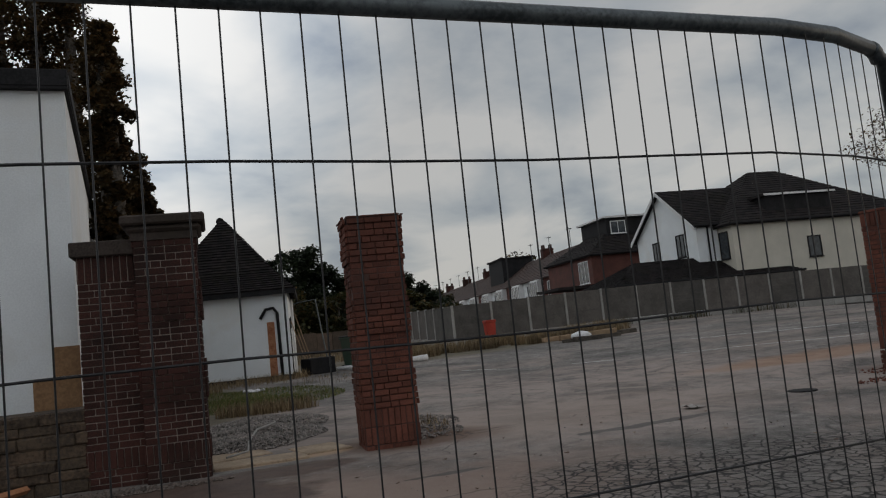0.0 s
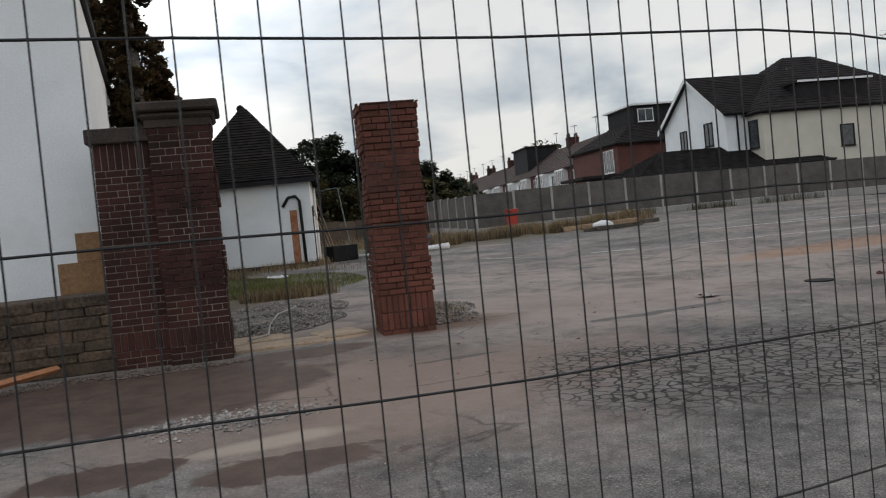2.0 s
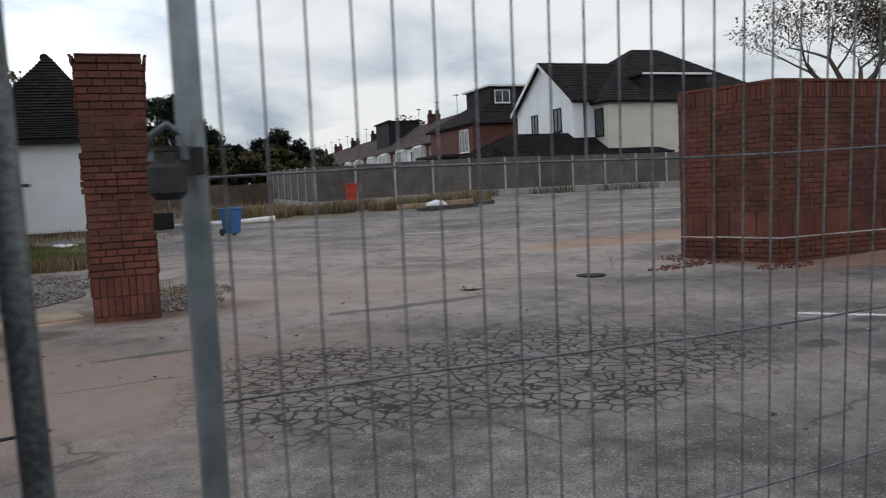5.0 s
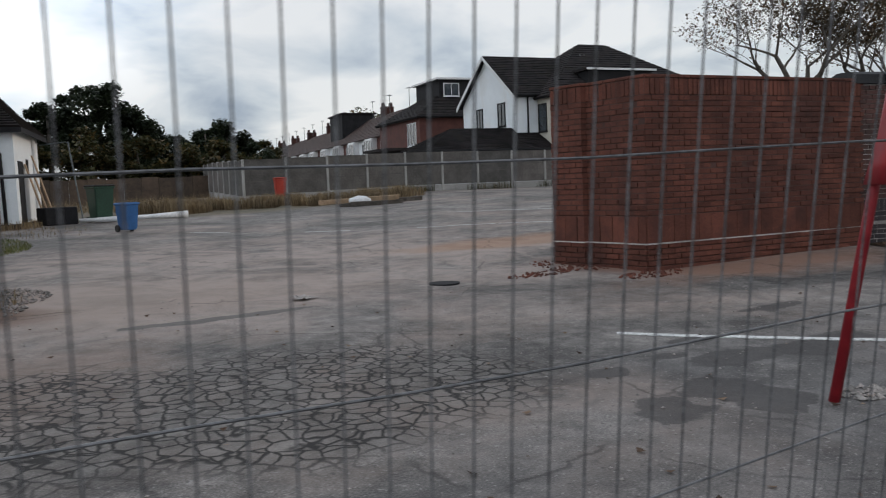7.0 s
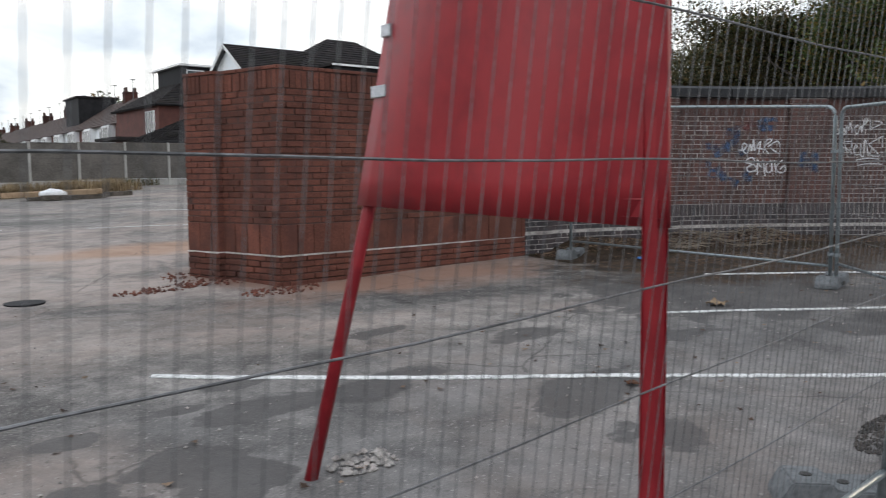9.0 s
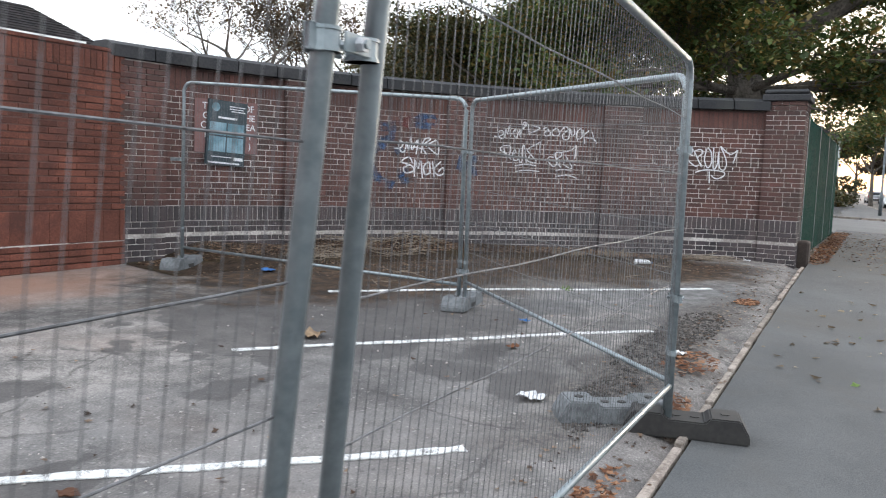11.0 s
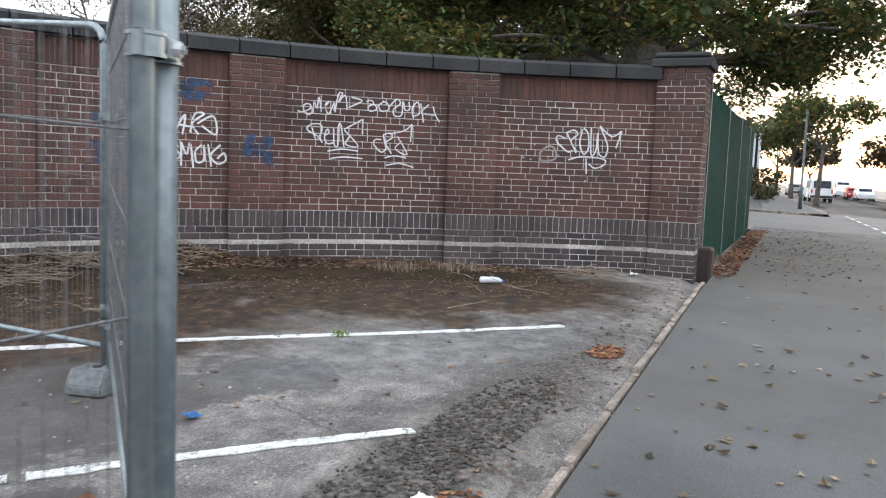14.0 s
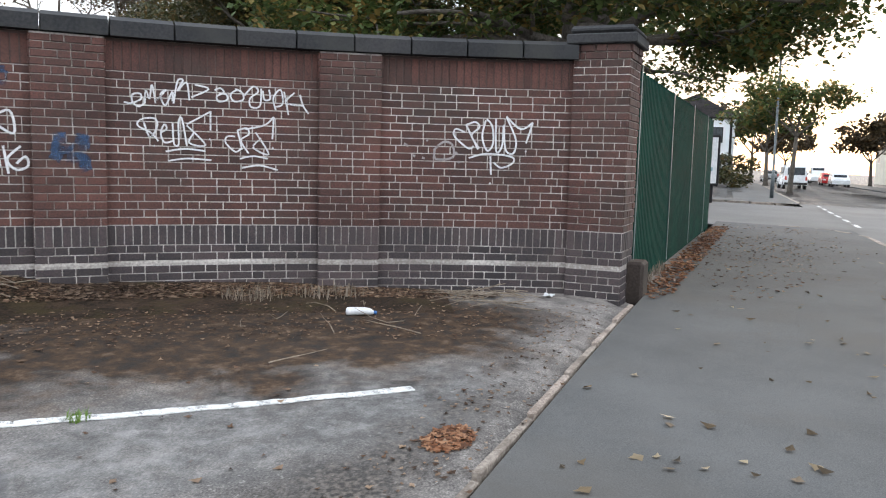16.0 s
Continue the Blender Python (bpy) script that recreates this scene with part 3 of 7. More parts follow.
ROAD_EDGE = -3.4
tagged(strip("pavement", -14, 36.0, lambda x: ROAD_EDGE, lambda x: kerb_y(x) - 0.045, 0.0, 0.3, M["pavement"], 100, 8), "smooth grey tarmac pavement with scattered leaves", "pavement", kind="structure")
tagged(strip("road", -200, 400, lambda x: -13.0, lambda x: ROAD_EDGE - 0.14, -0.10, 0.2, M["road"], 120, 8), "pale worn tarmac road", "road", kind="structure")
tagged(strip("side_road", 36.15, 51.0, lambda x: ROAD_EDGE - 0.14, lambda x: 40.0, -0.096, 0.2, M["road"], 20, 30), "pale tarmac side road mouth", "road", kind="structure")
tagged(strip("far_pavement", 51.15, 101.5, lambda x: ROAD_EDGE, lambda x: 3.5, 0.0, 0.3, M["pavement"], 60, 4), "grey pavement beyond the side road", "pavement", kind="structure")
tagged(strip("opposite_pavement", -200, 400, lambda x: -17.0, lambda x: -13.14, 0.0, 0.3, M["pavement"], 60, 4), "grey pavement across the road", "pavement", kind="structure")


def kerb_run(name, pts, label, width, height, length, material, drop=0.0):
    """A line of kerb stones along plan points."""
    top = thing(name, Matrix(), label, "kerb", kind="structure")
    rng = random.Random(5)
    for (xa, ya), (xb, yb) in zip(pts, pts[1:]):
        d = Vector((xb - xa, yb - ya))
        n = max(1, round(d.length / length))
        ang = math.atan2(d.y, d.x)
        for i in range(n):
            c = Vector((xa, ya)) + d * ((i + 0.5) / n)
            me = KERB_MESH.setdefault((width, height, length), None)
            if me is None:
                bm = box(-length / 2 + 0.006, -width / 2, -0.15, length / 2 - 0.006, width / 2, height, bevel=0.008)
                me = bpy.data.meshes.new("kerb_stone")
                bm.to_mesh(me)
                bm.free()
                me.materials.append(material)
                KERB_MESH[(width, height, length)] = me
            ob = new("kerb_stone", me)
            ob.parent = top
            ob.matrix_world = Matrix.Translation((c.x, c.y, ground_z(c.x, c.y) + drop + rng.uniform(-0.004, 0.006))) @ Matrix.Rotation(ang + rng.uniform(-0.006, 0.006), 4, "Z") @ Matrix.Rotation(rng.uniform(-0.01, 0.01), 4, "Y")
    return top


KERB_MESH = {}
kerb_run("kerb", [(-4, kerb_y(-4)), (22.0, kerb_y(22.0))], "narrow pale concrete edging kerb beside the pavement", 0.05, 0.007, 0.915, M["kerb"])
kerb_run("road_kerb", [(-10, ROAD_EDGE - 0.07), (34.0, ROAD_EDGE - 0.07), (35.6, ROAD_EDGE + 0.5), (36.07, ROAD_EDGE + 2)], "grey concrete road kerb", 0.125, 0.0, 0.915, M["kerb"])
kerb_run("far_kerb", [(51.08, 3.4), (51.08, -2.4), (51.6, -3.2), (53, ROAD_EDGE - 0.07), (90, ROAD_EDGE - 0.07)], "grey concrete road kerb round the far corner", 0.125, 0.0, 0.915, M["kerb"])


# ---------------------------------------------------------------- brickwork
BRICK_MESH = {}


def brick_mesh(material, l, d, h):
    key = (material.name, round(l, 3), round(d, 3), round(h, 3))
    if key not in BRICK_MESH:
        bm = box(-l / 2, -d / 2, -h / 2, l / 2, d / 2, h / 2, bevel=0.004)
        me = bpy.data.meshes.new("brick")
        bm.to_mesh(me)
        bm.free()
        me.materials.append(material)
        BRICK_MESH[key] = me
    return BRICK_MESH[key]


PENDING = []


def lay(parent, bricks, singles):
    """bricks: (material, matrix, l, d, h). The first `singles` become objects of their own; the rest are joined. Done last in the file."""
    PENDING.append((parent, bricks, singles))


def course(L, row, bond, j=0.007):
    """Brick lengths along a course of length L, with upright joints of width j."""
    S, H = 0.215, 0.1025
    out, x, i = [], 0.0, 0
    if bond == "soldier":
        n = max(1, round(L / 0.0755))
        w = L / n
        return [(w * (k + 0.5), w - 0.011) for k in range(n)]
    seq = {"flemish": [S, H], "monk": [S, S, H], "stretcher": [S]}[bond]
    first = [S * 0.5, S, H, S * 0.75][row % 4] if bond != "stretcher" else (S, S / 2 - 0.005)[row % 2]
    out.append(first)
    tot = first
    while True:
        b = seq[(i + row) % len(seq)]
        i += 1
        if tot + j + b > L - 0.05:
            break
        out.append(b)
        tot += j + b
    rest = L - tot - j
    if rest > 0.03:
        out.append(rest)
        tot += rest + j
    k = (L - j * (len(out) - 1)) / sum(out)
    res, x = [], 0.0
    for b in out:
        res.append((x + b * k / 2, b * k))
        x += b * k + j
    return res


def face_bricks(place, L, rows, rng, depth=0.03, proud=0.008):
    """place(s, z) gives a matrix on the face (x along, y out of the face, z up). rows: (z0, height, bond, material, extra) from the bottom."""
    out = []
    for r, (z0, h, bond, material, extra) in enumerate(rows):
        for s, l in course(L, r, bond):
            m = place(s, z0 + h / 2) @ Matrix.Translation((0, proud + extra - depth / 2 + rng.uniform(-0.0025, 0.003) * (3.2 if material is M["brick_new"] else 1.5), 0)) @ Matrix.Rotation(rng.uniform(-0.006, 0.006), 4, "Y") @ Matrix.Rotation(rng.uniform(-0.012, 0.012), 4, "Z")
            out.append((material, m, round(l, 2) if bond != "soldier" else round(l, 3), depth, h - (0.013 if material is M["brick_new"] else 0.010)))
    return out


def straight(ax, ay, bx, by):
    """Placement along a straight face from a to b whose outside lies to the right of the way."""
    d = Vector((bx - ax, by - ay, 0)).normalized()
    out = Vector((d.y, -d.x, 0))
    rot = Matrix((d, out, (0, 0, 1))).transposed().to_4x4()
    if rot.determinant() < 0:
        rot = Matrix((d, out, (0, 0, 1))).transposed().to_4x4()

    def place(s, z):
        return Matrix.Translation((ax + d.x * s, ay + d.y * s, z)) @ rot
    return place, math.hypot(bx - ax, by - ay)


def rows_of(z0, plan):
    """plan: (count, height, bond, material, extra) from the bottom up."""
    out, z = [], z0
    for count, h, bond, material, extra in plan:
        for _ in range(count):
            if bond != "gap":
                out.append((z, h, bond, material, extra))
            z += h
    return out


# ---- the curved old wall
CX, CY, CR = 13.03, -1.61, 9.5
WALL_BASE, C = 0.12, 0.0745


def arc_place(r, a0, sense=-1):
    """Placement along the inner side of the arc, from angle a0 (degrees) downwards; the face looks to the centre."""
    def place(s, z):
        a = radians(a0) - s / r
        d = Vector((math.sin(a), -math.cos(a), 0))
        out = Vector((-math.cos(a), -math.sin(a), 0))
        return Matrix.Translation((CX + r * math.cos(a), CY + r * math.sin(a), z)) @ Matrix((d, out, (0, 0, 1))).transposed().to_4x4()
    return place


def arc_block(bm, r0, r1, a0, a1, z0, z1, n=12, top=0.0):
    """A block between two radii and two angles; top: how much its top is rounded up in the middle."""
    rings = []
    for i in range(n + 1):
        a = radians(a0 + (a1 - a0) * i / n)
        c, s = math.cos(a), math.sin(a)
        prof = [(r0, z0), (r1, z0), (r1, z1)] + ([((r0 * 0.25 + r1 * 0.75), z1 + top), ((r0 * 0.75 + r1 * 0.25), z1 + top)] if top else []) + [(r0, z1)]
        rings.append([bm.verts.new((CX + r * c, CY + r * s, z)) for r, z in prof])
    m = len(rings[0])
    for p, q in zip(rings, rings[1:]):
        for k in range(m):
            bm.faces.new((p[k], p[(k + 1) % m], q[(k + 1) % m], q[k]))
    bm.faces.new(rings[0])
    bm.faces.new(rings[-1][::-1])
    bmesh.ops.recalc_face_normals(bm, faces=bm.faces)


BAY_PLAN = [(6, C, "flemish", M["brick_blue"], 0), (1, 0.045, "gap", None, 0), (2, C, "flemish", M["brick_blue"], 0), (1, 0.19, "soldier", M["brick_blue"], 0.002),
            (19, C, "monk", M["brick_old"], 0), (1, 0.27, "soldier", M["brick_old"], 0.002)]
PIL_PLAN = [(6, C, "flemish", M["brick_blue"], 0), (1, 0.045, "gap", None, 0), (2, C, "flemish", M["brick_blue"], 0), (1, 0.19, "soldier", M["brick_blue"], 0.004),
            (1, C, "flemish", M["brick_old"], 0.0), (6, C, "flemish", M["brick_old"], 0.006), (6, C, "flemish", M["brick_old"], 0.0), (6, C, "flemish", M["brick_old"], 0.006), (4, 0.069, "flemish", M["brick_old"], 0.012)]
wall_curved = thing("wall_curved", Matrix(), "curved brown brick wall with pilasters, dark coping and graffiti", "wall", kind="structure")
PIL_ANGLES = (74.4, 60.6, 45.3, 29.9)
EP_ANGLE = 15.6
HALF = math.degrees(0.30 / CR)
R_BAY, R_PIL = CR + 0.075, CR
bm = bmesh.new()
arc_block(bm, R_BAY, R_BAY + 0.33, EP_ANGLE, 77, -0.1, 2.66, 60)
for a in PIL_ANGLES:
    arc_block(bm, R_PIL, R_BAY + 0.01, a - HALF, a + HALF, -0.1, 2.655, 4)
part("core", bm, M["mortar_pale"], wall_curved, "pale mortar between the bricks")
bm = bmesh.new()
arc_block(bm, R_BAY - 0.004, R_BAY + 0.05, EP_ANGLE, 77, 2.37, 2.657, 60)
part("head_joints", bm, M["mortar_soot"], wall_curved, "sooty mortar of the upright top course")
rng = random.Random(11)
near_bricks, other_bricks = [], []
edges = (77,) + tuple(x for a in PIL_ANGLES for x in (a + HALF, a - HALF)) + (EP_ANGLE + 0.65,)
for i, (a, b) in enumerate(zip(edges, edges[1:])):
    pil = i % 2 == 1
    r = R_PIL if pil else R_BAY
    L = radians(a - b) * r
    if L < 0.1:
        continue
    got = face_bricks(arc_place(r, a), L, rows_of(WALL_BASE, PIL_PLAN if pil else BAY_PLAN), rng)
    (near_bricks if 30 > b and i > 7 else other_bricks).extend(got)
for a in PIL_ANGLES:
    for sgn in (1, -1):
        t_ = radians(a + sgn * HALF)
        pi, po = (CX + R_PIL * math.cos(t_), CY + R_PIL * math.sin(t_)), (CX + R_BAY * math.cos(t_), CY + R_BAY * math.sin(t_))
        pl, L = straight(*(po + pi if sgn > 0 else pi + po))
        other_bricks += face_bricks(pl, L, rows_of(WALL_BASE, PIL_PLAN), rng, proud=0.004)
lay(wall_curved, near_bricks + other_bricks, 300)
bm = bmesh.new()
arc_block(bm, R_BAY - 0.006, R_BAY + 0.05, EP_ANGLE, 77, 0.582, 0.599, 60)
for a in PIL_ANGLES:
    arc_block(bm, R_PIL - 0.006, R_PIL + 0.05, a - HALF, a + HALF, 0.582, 0.599, 4)
part("string_course", bm, M["mortar_pale"], wall_curved, "thin pale mortar band near the foot")
a = 77.0
while a > EP_ANGLE + 0.6:
    stepa = min(math.degrees(0.56 / CR), a - EP_ANGLE - 0.5)
    bm = bmesh.new()
    arc_block(bm, R_PIL - 0.05, R_BAY + 0.36, a - stepa + 0.05, a - 0.05, 2.665, 2.80, 4, 0.05)
    part("coping_stone", bm, M["coping"], wall_curved)
    a -= stepa


def pier(name, x, y, w, d, turn, z0, plan, label, cap, core_mat, brick_mat, group="", singles=250, ends=True):
    """A square brick pier whose centre is (x, y)."""
    top = thing(name, Matrix(), label, "gate pier", group)
    zs = rows_of(z0, plan)
    z1 = zs[-1][0] + zs[-1][1]
    rotm = Matrix.Translation((x, y, 0)) @ Matrix.Rotation(radians(turn), 4, "Z")
    part("core", box(-w / 2, -d / 2, z0 - 0.3, w / 2, d / 2, z1, rotm), core_mat, top, "mortar between the bricks")
    rng = random.Random(name)
    cs = [rotm @ Vector(p) for p in ((-w / 2, -d / 2, 0), (w / 2, -d / 2, 0), (w / 2, d / 2, 0), (-w / 2, d / 2, 0))]
    bricks = []
    for p, q in zip(cs, cs[1:] + cs[:1]):
        pl, L = straight(p.x, p.y, q.x, q.y)
        bricks += face_bricks(pl, L, zs, rng)
    lay(top, bricks, singles)
    for (pname, grow, h, bev, material) in cap:
        part(pname, box(-w / 2 - grow, -d / 2 - grow, z1, w / 2 + grow, d / 2 + grow, z1 + h, rotm, bev), material, top)
        z1 += h
    return top


EP_PLAN = [(6, C, "flemish", M["brick_blue"], 0), (1, 0.045, "gap", None, 0), (2, C, "flemish", M["brick_blue"], 0), (1, 0.19, "soldier", M["brick_blue"], 0.004), (1, C, "flemish", M["brick_old"], 0.0), (6, C, "flemish", M["brick_old"], 0.006), (6, C, "flemish", M["brick_old"], 0.0),
           (6, C, "flemish", M["brick_old"], 0.006), (4, C, "flemish", M["brick_old"], 0.0), (1, C, "flemish", M["brick_old"], 0.014), (1, C, "flemish", M["brick_old"], 0.016)]
pier("end_pier", 22.42, 0.79, 0.56, 0.56, -4, WALL_BASE, EP_PLAN, "brown brick end pier with a dark capstone",
     [("capstone_base", 0.07, 0.10, 0.012, M["coping"]), ("capstone", 0.045, 0.08, 0.03, M["coping"])], M["mortar_pale"], M["brick_old"])

stub = thing("corner_stone", Matrix(), "dark worn stone block at the foot of the end pier", "stone")
part("block", box(-0.17, -0.10, -0.1, 0.17, 0.10, 0.36, Matrix.Translation((22.62, 0.42, ground_z(22.62, 0.42))) @ Matrix.Rotation(radians(-4), 4, "Z"), 0.03), M["capstone"], stub)

# ---- the new red brick wall beside the yard's opening
wall_new = thing("wall_new", Matrix(), "new red brick boundary wall with a stepped return", "wall", kind="structure")
NW = [(11.17, 9.02), (11.32, 7.98), (11.98, 7.90), (15.36, 7.56)]
NEW_PLAN = [(6, C, "stretcher", M["brick_new"], 0.012), (1, 0.364, "stretcher", M["brick_new"], 0.010), (21, C, "stretcher", M["brick_new"], 0), (1, 0.215, "soldier", M["brick_new"], 0.002), (1, 0.05, "stretcher", M["brick_new"], 0.01)]
zN = 0.1
topN = zN + 8 * C + 0.215 + 21 * C + 0.215 + 0.05
bm = bmesh.new()
add_prism(bm, [(11.05, 9.56), (11.14, 9.02), (11.23, 9.02), (11.35, 8.02), (11.98, 7.95), (15.36, 7.60), (15.40, 7.95), (12.0, 8.27), (11.72, 8.30), (11.58, 9.56)], -0.1, topN)
part("core", bm, M["mortar_red"], wall_new, "reddish mortar between the bricks")
rng = random.Random(12)
bricks = []
for (p, q), extra in zip((((11.05, 9.56), (11.14, 9.02)), ((11.23, 9.02), (11.35, 8.02)), ((11.35, 8.02), (11.98, 7.95)), ((11.98, 7.95), (15.36, 7.60)), ((11.6, 9.57), (11.05, 9.57)), ((11.13, 9.02), (11.23, 9.02))), (0,) * 6):
    pl, L = straight(*p, *q)
    bricks += face_bricks(pl, L, rows_of(zN, NEW_PLAN), rng)
lay(wall_new, bricks, 300)
bm = bmesh.new()
add_prism(bm, [(11.025, 9.56), (11.115, 9.00), (11.205, 9.00), (11.325, 7.985), (11.98, 7.915), (15.36, 7.595), (15.36, 7.65), (11.98, 7.97), (11.4, 8.05), (11.3, 9.06), (11.1, 9.56)], 0.535, 0.553)
part("string_course", bm, M["mortar_pale"], wall_new, "thin pale mortar band near the foot")

# ---- gate piers
NP_PLAN = [(2, C, "stretcher", M["brick_new"], 0), (1, 0.215, "soldier", M["brick_new"], 0.004), (1, 0.215, "soldier", M["brick_new"], 0.004), (6, C, "flemish", M["brick_new"], 0.020), (6, C, "flemish", M["brick_new"], 0.0), (6, C, "flemish", M["brick_new"], 0.020),
           (6, C, "flemish", M["brick_new"], 0.0), (6, 0.0805, "flemish", M["brick_new"], 0.020), (1, C, "stretcher", M["brick_new"], 0.034), (1, 0.03, "stretcher", M["brick_new"], 0.045)]
pier("red_gate_pier", 3.06, 9.98, 0.66, 0.66, -8, 0.1, NP_PLAN, "new red brick gate pier standing alone, slightly rough at the edges", [], M["mortar_red"], M["brick_new"], singles=250)
OP_PLAN = [(4, C, "flemish", M["brick_dark"], 0), (1, 0.215, "soldier", M["brick_dark"], 0.014), (6, C, "flemish", M["brick_dark"], 0.0), (6, C, "flemish", M["brick_dark"], 0.024), (6, C, "flemish", M["brick_dark"], 0.0), (6, C, "flemish", M["brick_dark"], 0.024),
           (5, 0.0805, "flemish", M["brick_dark"], 0.0), (1, C, "flemish", M["brick_dark"], 0.01)]
pier("old_gate_pier", 0.58, 10.0, 0.66, 0.66, -6, 0.1, OP_PLAN, "old dark brown brick gate pier with a moulded capstone",
     [("capstone_necking", 0.03, 0.09, 0.0, M["capstone"]), ("capstone_moulding", 0.075, 0.08, 0.03, M["capstone"]), ("capstone", 0.125, 0.11, 0.02, M["capstone"])], M["mortar"], M["brick_dark"])
WING_PLAN = [(4, C, "flemish", M["brick_dark"], 0), (1, 0.215, "soldier", M["brick_dark"], 0.014), (24, 0.0765, "flemish", M["brick_dark"], 0), (1, 0.30, "soldier", M["brick_dark"], 0.002)]
pier("wing_wall", -0.06, 10.1, 0.60, 0.45, -6, 0.1, WING_PLAN, "short old brown brick wall stub with a grey coping slab beside the gate pier",
     [("coping_slab", 0.07, 0.17, 0.012, M["capstone"])], M["mortar"], M["brick_dark"])


# ---------------------------------------------------------------- temporary fence
def gz(x, y):
    """The ground's surface with its small unevenness."""
    z = ground_z(x, y)
    if y > kerb_y(x) + 0.05 and -6 < x < 30 and y < 40:
        z += 0.025 * (noise.noise(Vector((x * 0.6, y * 0.6, 0.3)))) * step((y - kerb_y(x)) / 1.0)
    return z


def fence_panel(p, q, z_top, pitch, rails, dark=False, z_low=0.28, label="galvanised steel mesh fence panel with a tubular frame", lean=(0.0, 0.0), corner=0.11, wire_r=0.0012, phase=0.04, tilt=(0.0, 0.0), bend=0.0):
    """A mesh panel from plan point p to q: posts, top and bottom rail, wires. bend: how far the end at q is pushed back. lean: how far each post's head stands towards q; tilt: how each end leans across the run, in metres a metre."""
    (x0, y0), (x1, y1) = p, q
    L = math.hypot(x1 - x0, y1 - y0)
    ang = math.atan2(y1 - y0, x1 - x0)
    g0, g1 = gz(x0, y0), gz(x1, y1)
    zt0, zt1 = z_top if isinstance(z_top, tuple) else (z_top, z_top)
    top = thing("temporary_fence", Matrix.Translation((x0, y0, 0)) @ Matrix.Rotation(ang, 4, "Z"), label, "fence", "temporary fence lengths")
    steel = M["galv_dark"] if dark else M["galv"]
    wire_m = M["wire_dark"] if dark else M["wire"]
    r = 0.019
    for k, (x, g, zt, s) in enumerate(((0.0, g0, zt0, 1), (L, g1, zt1, -1))):
        pts = [(x, 0, g + 0.03), (x + lean[k] * 0.6, 0, zt - corner)]
        pts += [(x + lean[k] + s * corner * (1 - math.cos(a)), 0, zt - corner * (1 - math.sin(a))) for a in (0.3, 0.7, 1.1, math.pi / 2)]
        part("post", tube(pts, 0.021, 10), steel, top, smooth=True)
        xc = x + lean[k] * 0.6 * 0.44 / (zt - corner - g)
        part("post_collar", tube([(xc, 0, g + 0.45), (xc, 0, g + 0.48)], 0.025, 10), steel, top)
    part("top_rail", tube([Vector((lean[0] + corner, 0, zt0)).lerp(Vector((L + lean[1] - corner, 0, zt1)), k / 16) for k in range(17)], r, 10), steel, top, smooth=True)
    zl0, zl1 = g0 + z_low, g1 + z_low
    part("bottom_rail", tube([(0, 0, zl0), (L, 0, zl1)], r * 0.85, 10), steel, top, smooth=True)
    rng = random.Random(round(x0 * 10))
    n = int((L - phase - 0.02) / pitch) + 1
    wl = (0.0, 0.0) if dark else lean
    for i in range(n):
        u = (phase + i * pitch) / L
        bm = bmesh.new()
        x, w = L * u, rng.uniform(-0.004, 0.004)
        add_tube(bm, [(x, 0, zl0 + (zl1 - zl0) * u), (x + w, 0.004 + w, (zl0 + zt0) / 2), (x + wl[0] * (1 - u) + wl[1] * u, 0, zt0 + (zt1 - zt0) * u)], wire_r, 5)
        part("upright_wire", bm, wire_m, top)
    for h0, h1, sag in rails:
        part("cross_wire", tube([(L * u, 0.006, h0 + (h1 - h0) * u - sag * 4 * u * (1 - u) + 0.004 * math.sin(17 * u)) for u in np.linspace(0, 1, 13)], 0.0026, 6), wire_m, top)
    for child in list(top.children):
        for v in child.data.vertices:
            v.co.y += (tilt[0] + (tilt[1] - tilt[0]) * v.co.x / L) * (v.co.z - 1.35) + bend * step((v.co.x - L + 0.45) / 0.45)
    return top


P0 = fence_panel((-1.5, 1.27), (1.935, 1.339), (2.035, 2.07), 0.06744, [(1.775, 1.782, 0), (1.464, 1.461, 0), (1.215, 1.135, 0), (0.86, 0.82, 0)], True, label="dark steel mesh fence panel beside the pavement", lean=(0.0, -0.07), corner=0.03, wire_r=0.0017, phase=0.0414, bend=0.115)
P1 = fence_panel((2.15, 1.50), (5.74, 1.09), (2.17, 2.15), 0.07, [(1.84, 1.86, 0.01), (1.46, 1.50, 0.005), (1.12, 1.185, 0.02), (0.78, 0.98, 0.06), (0.52, 0.6, 0)], False, wire_r=0.0021, phase=0.0426, tilt=(0.0, -0.14))
P2 = fence_panel((5.90, 1.09), (9.36, 0.955), (2.15, 2.12), 0.045, [(1.80, 1.84, 0), (1.51, 1.51, 0), (1.20, 1.28, 0.01), (0.93, 1.05, 0.01), (0.62, 0.7, 0)], False, tilt=(-0.14, -0.10))
P3 = fence_panel((9.57, 0.955), (12.872, 0.885), (2.10, 2.12), 0.041, [(1.83, 1.82, 0), (1.52, 1.52, 0), (1.22, 1.22, 0), (0.92, 0.92, 0)], False, tilt=(-0.10, 0.0), lean=(-0.10, 0.0))
P4 = fence_panel((12.962, 0.91), (15.36, 3.22), (2.07, 2.16), 0.041, [(1.80, 1.92, 0), (1.55, 1.66, 0), (1.22, 1.34, 0), (0.95, 1.02, 0), (0.62, 0.75, 0)], False)
P5 = fence_panel((15.40, 3.30), (15.62, 6.95), (2.19, 2.40), 0.041, [(1.66, 1.86, 0), (1.36, 1.5, 0), (1.02, 1.2, 0)], False, 0.24)


